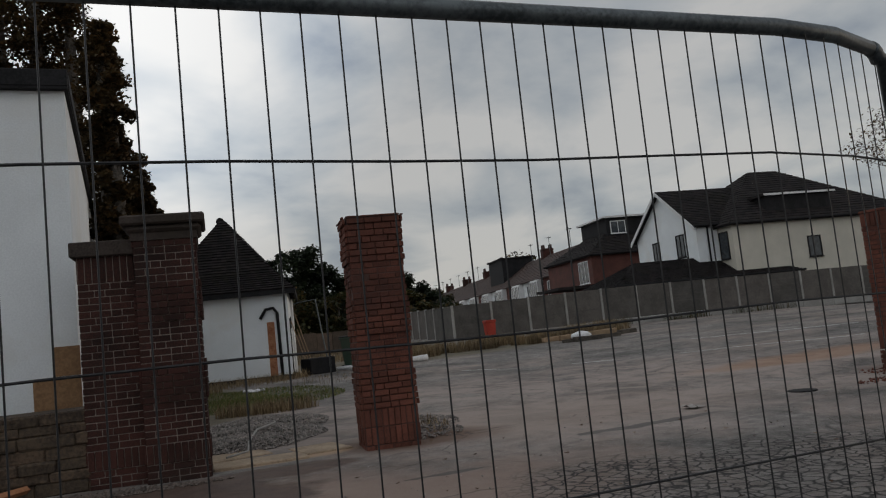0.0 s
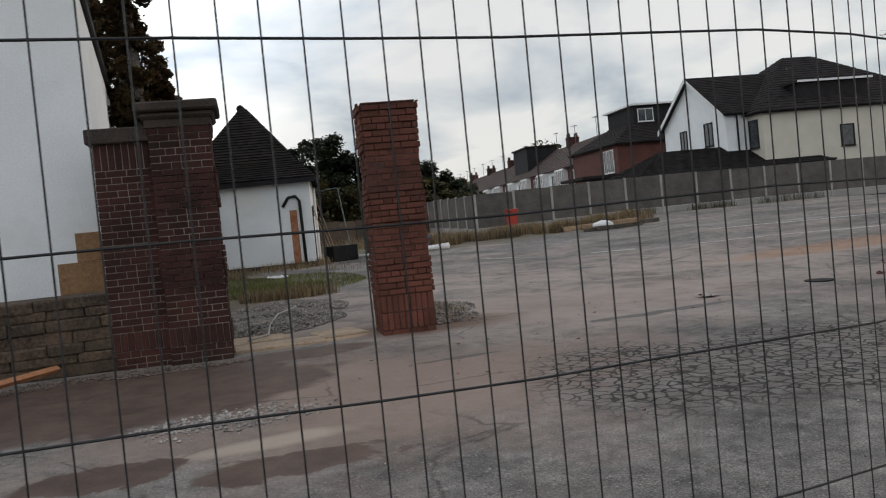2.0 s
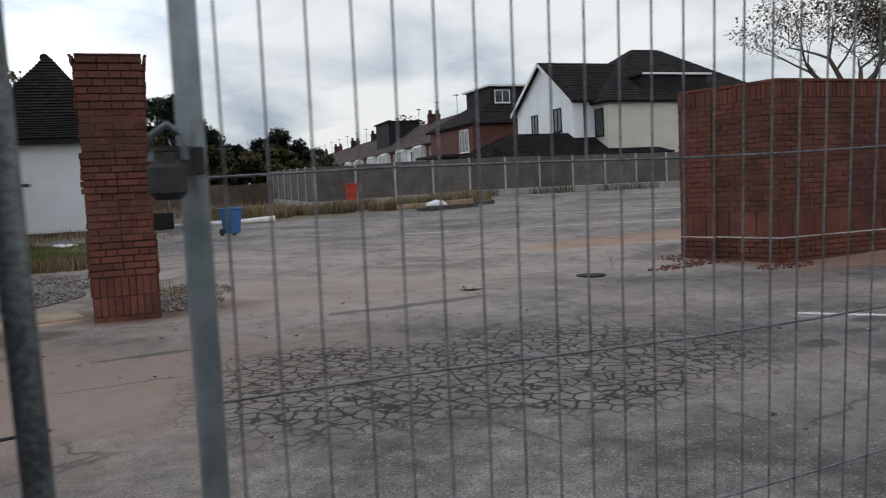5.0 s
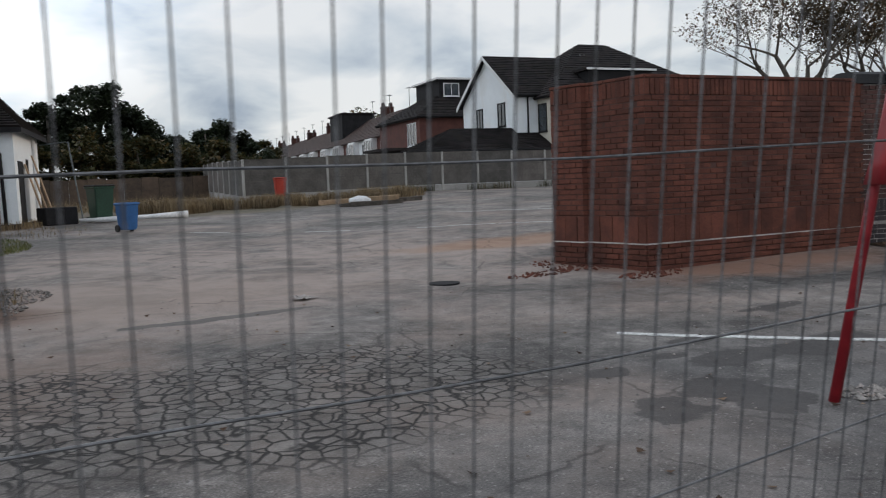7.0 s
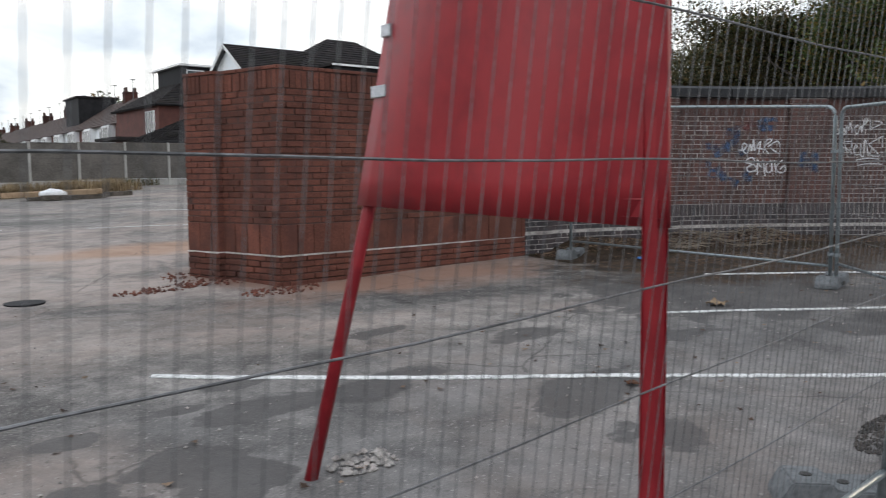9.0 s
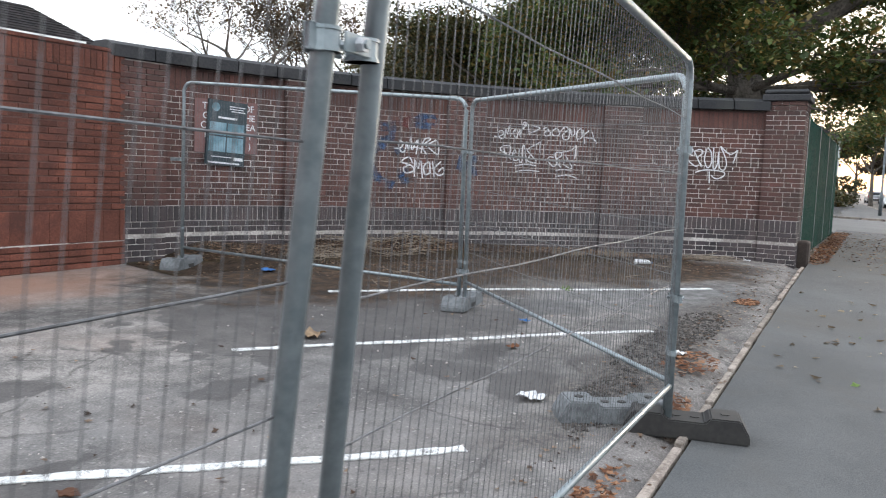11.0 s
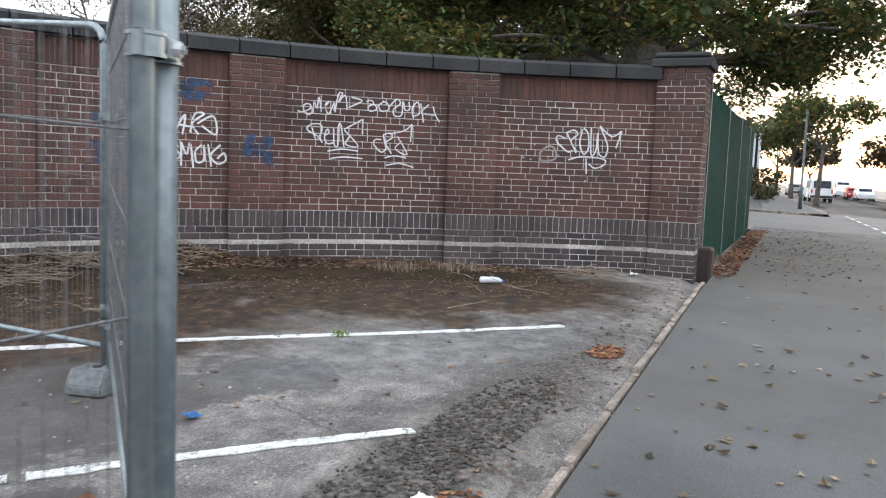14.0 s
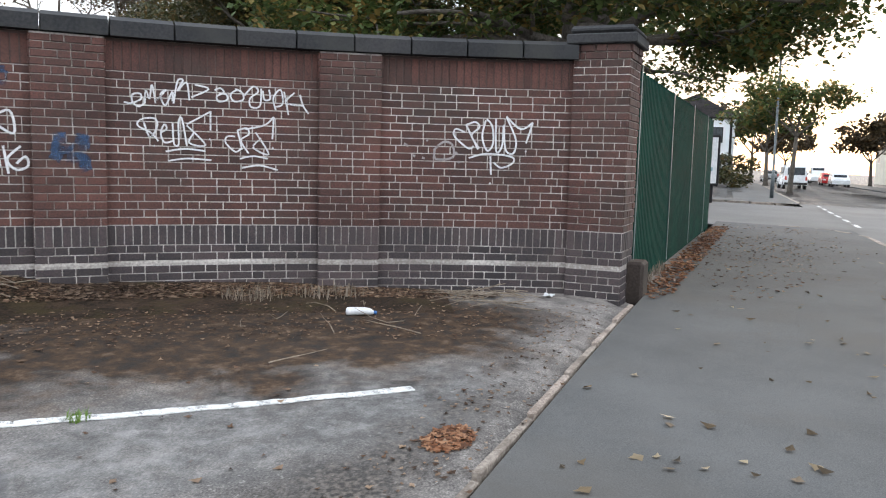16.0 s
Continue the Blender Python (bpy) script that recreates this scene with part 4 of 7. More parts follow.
def fence_clamp(x, y, z, ang, w, black=False):
    top = thing("pipe_coupler", Matrix.Translation((x, y, z)) @ Matrix.Rotation(ang, 4, "Z"), "black fence coupler with a padlock, clamped round two posts" if black else "bright zinc fence clamp round two posts", "coupler", "fence couplers")
    mm = M["plastic_black"] if black else M["galv"]
    bm = bmesh.new()
    for sx in ((-1, 1) if w else (1,)):
        c = sx * w / 2
        for r, z0, z1 in ((0.0285, -0.020, 0.020), (0.0315, -0.020, -0.014), (0.0315, 0.014, 0.020)):
            add_tube(bm, [(c, 0, z0), (c, 0, z1)], r, 14)
        add_box(bm, c + sx * 0.024, -0.006, -0.020, c + sx * 0.045, 0.006, 0.020, bevel=0.002)
    if w:
        add_box(bm, -w / 2 + 0.02, -0.031, -0.017, w / 2 - 0.02, -0.025, 0.017, bevel=0.002)
        add_box(bm, -w / 2 + 0.02, 0.025, -0.017, w / 2 - 0.02, 0.031, 0.017, bevel=0.002)
    part("band", bm, mm, top, smooth=False)
    part("nut", tube([(0, -0.044, 0), (0, -0.030, 0)], 0.013, 6), M["tape"] if not black else mm, top)
    part("bolt", tube([(0, -0.05, 0), (0, 0.045, 0)], 0.008, 6), mm, top)
    if black:
        part("lock_body", box(-0.03, -0.055, -0.055, 0.022, -0.02, 0.0, bevel=0.01), mm, top)
        part("shackle", tube([(-0.025, -0.04, 0), (-0.022, -0.04, 0.035), (0, -0.04, 0.05), (0.02, -0.04, 0.035), (0.022, -0.04, 0)], 0.006, 6), M["galv_dark"], top)
    return top


fence_clamp(2.12, 1.49, 1.485, -0.3, 0.0, True)
fence_clamp(5.82, 1.068, 1.515, 0, 0.16)
fence_clamp(9.42, 0.925, 1.67, 0, 0.12)
fence_clamp(9.45, 1.025, 0.66, 0, 0.17)
fence_clamp(12.917, 0.895, 1.65, 0.4, 0.09)
fence_clamp(12.917, 0.895, 0.83, 0.4, 0.09)
fence_clamp(15.38, 3.26, 1.69, 1.1, 0.09)
fence_clamp(15.38, 3.26, 0.55, 1.1, 0.09)
fence_clamp(15.55, 6.98, 1.52, 1.5, 0.12)


def fence_foot(x, y, ang, dark=False):
    """A moulded foot block with two tapered ends, a raised middle and sockets."""
    top = thing("ballast_block", Matrix.Translation((x, y, gz(x, y) - 0.006)) @ Matrix.Rotation(ang, 4, "Z"), "black rubber fence foot block" if dark else "grey moulded fence foot block with sockets", "ballast block", "fence ballast blocks")
    mm = M["plastic_black"] if dark else M["plastic_grey"]
    bm = bmesh.new()
    prof = [(-0.34, 0), (-0.34, 0.05), (-0.29, 0.135), (-0.13, 0.135), (-0.10, 0.105), (0.10, 0.105), (0.13, 0.135), (0.29, 0.135), (0.34, 0.05), (0.34, 0)]
    lo = [bm.verts.new((px, -0.115, pz)) for px, pz in prof]
    hi = [bm.verts.new((px, 0.115, pz)) for px, pz in prof]
    bm.faces.new(lo)
    bm.faces.new(hi[::-1])
    for i in range(len(prof)):
        j = (i + 1) % len(prof)
        bm.faces.new((lo[j], lo[i], hi[i], hi[j]))
    bmesh.ops.recalc_face_normals(bm, faces=bm.faces)
    bmesh.ops.bevel(bm, geom=bm.edges[:], offset=0.008, segments=2, affect="EDGES")
    part("body", bm, mm, top)
    for sx in (-0.21, -0.05, 0.05, 0.21):
        zt = 0.136 if abs(sx) > 0.12 else 0.106
        part("socket", tube([(sx, 0, zt - 0.004), (sx, 0, zt + 0.004)], 0.026, 12), M["plastic_black"], top, "dark round socket")
    part("slot", box(-0.07, -0.118, 0.02, 0.07, -0.113, 0.06), M["plastic_black"], top, "dark carrying slot")
    return top


for fx, fy, fa, dk in ((2.0, 1.44, 1.4, False), (5.82, 1.25, 1.45, False), (9.62, 1.25, 2.2, False), (12.98, 1.22, 2.1, False), (12.95, 0.80, 1.75, True), (15.55, 3.32, 0.12, False), (15.62, 6.95, 0.3, False), (-1.52, 1.27, 1.5, False)):
    fence_foot(fx, fy, fa, dk)


# ---------------------------------------------------------------- red site board
def red_board():
    top = thing("red_sign_board", Matrix(), "blank glossy red site board on two red posts", "sign board")
    a, b = Vector((8.48, 3.24, 0)), Vector((8.07, 1.36, 0))
    d = (b - a).normalized()
    nrm = Vector((-d.y, d.x, 0)) * -1
    L = (b - a).length
    rot = Matrix.Translation(a) @ Matrix((d, nrm, (0, 0, 1))).transposed().to_4x4()
    bm = bmesh.new()
    n, rows = 14, 12
    z0, z1 = 1.335, 2.95
    grid = []
    for j in range(rows + 1):
        v = j / rows
        row = []
        for i in range(n + 1):
            u = i / n
            xl = 0.62 * v
            x = xl + (L - xl) * u
            row.append((x, 0.018 * math.sin(5 * u + 2 * v) + 0.012 * math.sin(11 * u - 3 * v), z0 + (z1 - z0) * v - 0.02 * u))
        grid.append(row)
    f = [[bm.verts.new((x, y + 0.012, z)) for x, y, z in r] for r in grid]
    k = [[bm.verts.new((x, y - 0.012, z)) for x, y, z in r] for r in grid]
    for j in range(rows):
        for i in range(n):
            bm.faces.new((f[j][i], f[j][i + 1], f[j + 1][i + 1], f[j + 1][i]))
            bm.faces.new((k[j][i], k[j + 1][i], k[j + 1][i + 1], k[j][i + 1]))
    for i in range(n):
        bm.faces.new((f[0][i], k[0][i], k[0][i + 1], f[0][i + 1]))
        bm.faces.new((f[rows][i], f[rows][i + 1], k[rows][i + 1], k[rows][i]))
    for j in range(rows):
        bm.faces.new((f[j][0], f[j + 1][0], k[j + 1][0], k[j][0]))
        bm.faces.new((f[j][n], k[j][n], k[j + 1][n], f[j + 1][n]))
    for v in bm.verts:
        v.co = rot @ v.co
    bmesh.ops.recalc_face_normals(bm, faces=bm.faces)
    part("board", bm, M["red_paint"], top, "wavy glossy red sheet", True)
    g = gz(8.1, 3.2)
    part("post", tube([(8.09, 3.20, g - 0.1), (8.515, 3.19, 1.36), (8.93, 3.18, 2.72)], 0.033, 10), M["red_paint"], top, "leaning red tubular post", True)
    rx = b - d * 0.055
    bm = box(-0.025, -0.025, gz(rx.x, rx.y) - 0.1, 0.025, 0.025, 2.92, Matrix.Translation((rx.x - nrm.x * 0.035, rx.y - nrm.y * 0.035, 0)) @ Matrix.Rotation(math.atan2(d.y, d.x), 4, "Z"), 0.006)
    part("post", bm, M["red_paint"], top, "square red timber post")
    part("bottom_batten", box(0.02, -0.05, 1.345, L - 0.02, -0.014, 1.40, rot, 0.004), M["red_paint"], top)
    for zz, w in ((2.13, 0.07), (1.865, 0.12)):
        x = 0.62 * (zz - z0) / (z1 - z0)
        part("tape_strip", box(x - 0.005, 0.022, zz - 0.024, x + w, 0.030, zz + 0.024, rot, 0.003), M["tape"], top, "silver tape strip")


red_board()

# ---------------------------------------------------------------- painted lines
def painted_line(pts, width, label="worn white painted parking line"):
    rng = random.Random(round(pts[0][0] * 7))
    bm = bmesh.new()
    a, b = Vector(pts[0]), Vector(pts[1])
    d = (b - a).normalized()
    nrm = Vector((-d.y, d.x))
    n = int((b - a).length / 0.07)
    prev = None
    for i in range(n + 1):
        c = a + (b - a) * i / n
        w0, w1 = width / 2 * rng.uniform(0.66, 1.12), width / 2 * rng.uniform(0.66, 1.12)
        cur = []
        for s, w in ((1, w0), (-1, w1)):
            p = c + nrm * s * w
            cur.append(bm.verts.new((p.x, p.y, gz(p.x, p.y) + 0.009)))
        if prev and rng.random() > 0.008:
            bm.faces.new((prev[0], prev[1], cur[1], cur[0]))
        prev = cur
    bmesh.ops.recalc_face_normals(bm, faces=bm.faces)
    ext = bmesh.ops.extrude_face_region(bm, geom=bm.faces[:])["geom"]
    for v in ext:
        if isinstance(v, bmesh.types.BMVert):
            v.co.z -= 0.006
    ob = link("painted_line", bm, M["white_line"])
    return tagged(ob, label, "road marking", "parking lines", kind="structure")


for a_, b_ in (((8.45, 5.45), (12.05, 1.77)), ((12.9, 3.98), (15.59, 1.49)), ((15.4, 4.78), (18.45, 1.33)), ((8.6, 20.9), (9.3, 20.0)), ((10.7, 18.6), (11.5, 17.8)), ((12.8, 16.9), (16.5, 14.6)), ((15.8, 20.5), (19.5, 17.5))):
    painted_line((a_, b_), 0.088)
for k in range(6):
    painted_line(((37.2 + k * 2.4, -3.75 - 0.05 * k), (38.4 + k * 2.4, -3.77 - 0.05 * k)), 0.12, "white painted give way dash")


# ---------------------------------------------------------------- buildings
def poly(bm, pts, m=None):
    vs = [bm.verts.new(m @ Vector(p) if m is not None else p) for p in pts]
    return bm.faces.new(vs)


def slab(bm, pts, t, m=None):
    """A roof plane or board of thickness t under the given corner points."""
    ps = [Vector(p) for p in pts]
    n = (ps[1] - ps[0]).cross(ps[2] - ps[0]).normalized()
    lo = [bm.verts.new(m @ (p - n * t) if m is not None else p - n * t) for p in ps]
    hi = [bm.verts.new(m @ p if m is not None else p) for p in ps]
    bm.faces.new(hi)
    bm.faces.new(lo[::-1])
    k = len(ps)
    for i in range(k):
        bm.faces.new((lo[i], lo[(i + 1) % k], hi[(i + 1) % k], hi[i]))


def tile_plane(parent, a, b, c, d, rows, across, material, m=None, seed=0, name="roof_tiles"):
    """Courses of tiles over the roof plane a-b (eave) d-c (top), joined into one part; each tile a little proud and uneven."""
    rng = random.Random(seed)
    a, b, c, d = (Vector(p) for p in (a, b, c, d))
    n = (b - a).cross(d - a).normalized()
    verts, faces = [], []
    for j in range(rows):
        v0, v1 = j / rows, (j + 1.12) / rows
        e0, e1 = a.lerp(d, v0), b.lerp(c, v0)
        f0, f1 = a.lerp(d, min(v1, 1)), b.lerp(c, min(v1, 1))
        k = max(1, round(across * (e1 - e0).length / (b - a).length))
        off = 0.5 * (j % 2)
        for i in range(-1, k + 1):
            u0, u1 = max((i + off) / k, 0), min((i + off + 0.97) / k, 1)
            if u1 - u0 < 0.1 / k:
                continue
            lift = n * (0.045 + rng.uniform(0, 0.018))
            low = n * 0.012
            p = [e0.lerp(e1, u0) + lift, e0.lerp(e1, u1) + lift, f0.lerp(f1, u1) + low, f0.lerp(f1, u0) + low, e0.lerp(e1, u0), e0.lerp(e1, u1)]
            s = len(verts)
            verts += [tuple(m @ q if m is not None else q) for q in p]
            faces += [(s, s + 1, s + 2, s + 3), (s + 4, s + 5, s + 1, s)]
    ob = new(name, soup(name, verts, faces, material))
    ob.parent = parent
    return tagged(ob, kind="stuff")


def window(parent, x, z, w, h, y, m, bars=1, frame_m=None, name="window"):
    """A framed window in the wall plane y = const of the local frame m, looking to -y."""
    fm = frame_m or M["fascia"]
    wdw = part(name, box(x - w / 2, y - 0.02, z, x + w / 2, y + 0.05, z + h, m), M["glass"], parent, "dark glass pane in a frame")
    t = 0.06
    bm = bmesh.new()
    add_box(bm, x - w / 2 - t, y - 0.05, z - t, x - w / 2 + 0.01, y + 0.02, z + h + t, m)
    add_box(bm, x + w / 2 - 0.01, y - 0.05, z - t, x + w / 2 + t, y + 0.02, z + h + t, m)
    add_box(bm, x - w / 2, y - 0.048, z - t, x + w / 2, y + 0.02, z + 0.01, m)
    add_box(bm, x - w / 2, y - 0.048, z + h - 0.01, x + w / 2, y + 0.02, z + h + t, m)
    for i in range(bars):
        xx = x - w / 2 + w * (i + 1) / (bars + 1)
        add_box(bm, xx - 0.025, y - 0.046, z, xx + 0.025, y + 0.0, z + h, m)
    part("window_frame", bm, fm, wdw)
    part("window_sill", box(x - w / 2 - 0.1, y - 0.1, z - 0.1, x + w / 2 + 0.1, y + 0.0, z - t, m), fm, wdw)
    return wdw


def cottage():
    """The small white outbuilding with a pyramid roof."""
    base = Matrix.Translation((5.15, 27.0, 0)) @ Matrix.Rotation(radians(-12), 4, "Z")
    top = thing("white_cottage", Matrix(), "small white rendered outbuilding with a steep mossy tiled roof", "building")
    w, d, g, e = 4.16, 4.7, 0.55, 3.60
    # local frame: the near corner at the origin, x along the front, y to the back
    part("wall", box(-w, 0, g - 0.3, 0, d, e, base), M["render_white"], top, "flaking white painted walls")
    part("plinth", box(-w - 0.03, -0.03, g - 0.3, 0.03, d + 0.03, g + 0.20, base), M["black_trim"], top, "black painted plinth")
    o, ap = 0.26, 6.30
    c = [(-w - o, -o, e - 0.05), (o, -o, e - 0.05), (o, d + o, e - 0.05), (-w - o, d + o, e - 0.05)]
    r0, r1 = (-w / 2 - 0.08, w / 2, ap), (-w / 2 - 0.08, d - w / 2, ap)
    r0b = (-w / 2 + 0.08, w / 2, ap)
    # the slopes flare out over the lowest quarter
    q = [Vector(p).lerp(Vector(r), 0.26) - Vector((0, 0, 0.10)) for p, r in zip(c, (r0, r0b, r1, r1))]
    slopes = []
    for lo_a, lo_b, hi_b, hi_a in ((c[0], c[1], q[1], q[0]), (c[1], c[2], q[2], q[1]), (c[2], c[3], q[3], q[2]), (c[3], c[0], q[0], q[3]), (q[0], q[1], r0b, r0), (q[1], q[2], r1, r0b), (q[2], q[3], r0, r1), (q[3], q[0], r0, r1)):
        bm = bmesh.new()
        slab(bm, (lo_a, lo_b, hi_b, hi_a), 0.08, base)
        slopes.append(part("roof_slope", bm, M["roof_tile"], top))
    roof = slopes[0]
    for k, (lo_a, lo_b, hi_b, hi_a, rows, across) in enumerate(((c[0], c[1], q[1], q[0], 8, 26), (c[1], c[2], q[2], q[1], 8, 28), (q[0], q[1], r0b, r0, 21, 22), (q[1], q[2], r1, r0b, 21, 24))):
        tile_plane(roof, lo_a, lo_b, hi_b, hi_a, rows, across, M["roof_tile"], base, 3 + k)
    part("ridge_cap", tube([base @ Vector(r0), base @ Vector(r1)], 0.14, 8), M["roof_tile"], top)
    part("fascia", box(-w - o, -o - 0.02, e - 0.22, o, -o + 0.02, e - 0.07, base), M["black_trim"], top)
    part("fascia", box(o - 0.02, -o, e - 0.22, o + 0.02, d + o, e - 0.07, base), M["black_trim"], top)
    pipe = [(-0.92, -0.07, 2.62), (-0.72, -0.07, 2.92), (-0.48, -0.07, 2.95), (-0.36, -0.07, 2.78), (-0.33, -0.07, 0.6)]
    part("drain_pipe", tube([base @ Vector(p) for p in pipe], 0.05, 8), M["black_trim"], top, "bent black drain pipe", True)
    part("rust_patch", box(-0.72, -0.014, 0.5, -0.48, 0.01, 2.5, base), M["rust"], top, "orange brick and rust showing through the paint")
    part("side_door", box(0.0, 0.5, 0.5, 0.02, 1.35, 2.6, base), M["black_trim"], top)
    part("vent", box(0.0, 2.0, 2.3, 0.03, 2.3, 2.7, base), M["black_trim"], top)
    part("drain_pipe", tube([base @ Vector(p) for p in ((0.06, 3.4, e - 0.2), (0.06, 3.4, 0.6))], 0.05, 8), M["fascia"], top)
    for k, (yy, ln) in enumerate(((1.6, 2.0), (1.9, 1.7), (2.2, 2.3))):
        pl_ = thing("leaning_board", Matrix(), "weathered timber board leaning on the cottage wall", "board", "leaning boards")
        part("plank", box(-0.12, -0.015, 0, 0.12, 0.015, ln, base @ Matrix.Translation((0.55 + 0.1 * k, yy, 0.6)) @ Matrix.Rotation(radians(-15), 4, "Y") @ Matrix.Rotation(radians(90), 4, "Z")), M["wood"], pl_)


cottage()


def white_building():
    """The tall white rendered building beside the old gate pier."""
    top = thing("white_building", Matrix(), "tall white rendered building with a dark wooden eave", "building")
    x1, y0, zt = -0.46, 11.0, 5.06
    part("wall", box(-9, y0, 0, x1, 24, zt), M["render_white"], top, "smooth white rendered walls")
    part("fascia", box(-9.1, y0 - 0.12, zt, x1 + 0.05, y0 - 0.02, zt + 0.22, bevel=0.01), M["black_trim"], top, "dark wooden eaves board")
    part("soffit", box(-9.1, y0 - 0.11, zt - 0.03, x1 + 0.045, 24.1, zt), M["black_trim"], top)
    part("fascia", box(x1 + 0.01, y0 - 0.018, zt + 0.002, x1 + 0.06, 24.1, zt + 0.20, bevel=0.01), M["black_trim"], top, "dark wooden eaves board")
    part("flat_roof", box(-9.1, y0 - 0.015, zt + 0.004, x1 + 0.005, 24.05, zt + 0.16), M["roof_tile"], top, "dark felted flat roof")
    part("tan_panel", box(-0.98, y0 - 0.02, 1.0, x1 + 0.01, y0 + 0.02, 1.46), M["board_tan"], top, "bare tan render patch")
    part("tan_panel", box(-0.75, y0 - 0.021, 1.464, x1 + 0.012, y0 + 0.02, 1.82), M["board_tan"], top, "bare tan render patch")


white_building()


def stone_plinth():
    """Low rough stone wall in front of the white building, stone by stone."""
    top = thing("stone_wall", Matrix(), "low rough brown stone wall beside the gate pier", "wall")
    part("core", box(-6.0, 9.96, 0, -0.36, 10.9, 1.08), M["plinth_stone"], top)
    rng = random.Random(8)
    z = 0.1
    while z < 1.0:
        h = min(rng.uniform(0.09, 0.15), 1.08 - z)
        x = -6.0
        while x < -0.37:
            l = min(rng.uniform(0.3, 0.8), -0.36 - x)
            bm = box(x + 0.002, 9.93 - rng.uniform(0, 0.05), z + 0.001, x + l - 0.002, 10.02, z + h - 0.001, bevel=0.016)
            for v in bm.verts:
                v.co += Vector((rng.uniform(-1, 1), rng.uniform(-1, 1), rng.uniform(-1, 1))) * 0.008
            part("stone", bm, M["plinth_stone"], top)
            x += l
        z += h


stone_plinth()


def panel_fence():
    """Concrete posts with dark panels round the back of the yard."""
    k = Vector((14.6, 36.05, 0))
    u, v = Vector((0.9915, -0.13, 0)), Vector((0.13, 0.9915, 0))
    for d, n in ((u, 21), (v, 8)):
        top = thing("panel_fence", Matrix(), "dark panel fence between pale concrete posts", "fence", "panel fences")
        ang = math.atan2(d.y, d.x)
        for i in range(n + 1):
            p = k + d * 1.92 * i
            g = ground_z(p.x, p.y)
            ht = 1.92 - 0.004 * i
            mm = Matrix.Translation((p.x, p.y, g)) @ Matrix.Rotation(ang, 4, "Z")
            if i or d is u:
                part("post", box(-0.055, -0.06, -0.2, 0.055, 0.06, ht, mm, 0.01), M["concrete"], top, "pale concrete post")
            if i < n:
                part("gravel_board", box(0.06, -0.025, -0.1, 1.86, 0.025, 0.30, mm), M["concrete"], top)
                pan = part("panel", box(0.06, -0.02, 0.31, 1.86, 0.02, ht - 0.06, mm), M["gravel_panel"], top)
                part("capping", box(0.06, -0.035, ht - 0.06, 1.86, 0.035, ht - 0.015, mm), M["gravel_panel"], pan)
                for z in (0.62, 0.93, 1.24, 1.55):
                    part("overlap_board", box(0.07, -0.03, z - 0.012, 1.85, -0.02, z + 0.012, mm), M["gravel_panel"], pan)


panel_fence()
bf = thing("brown_fence", Matrix(), "low brown close-boarded timber fence before the trees", "fence")
for i in range(24):
    xx = -6 + i * 0.92
    part("fence_board", box(xx, 47.5 - 0.02 * (i % 2), 0.8, xx + 0.9, 47.55, 2.35 + 0.03 * (i % 3)), M["fence_brown"], bf)


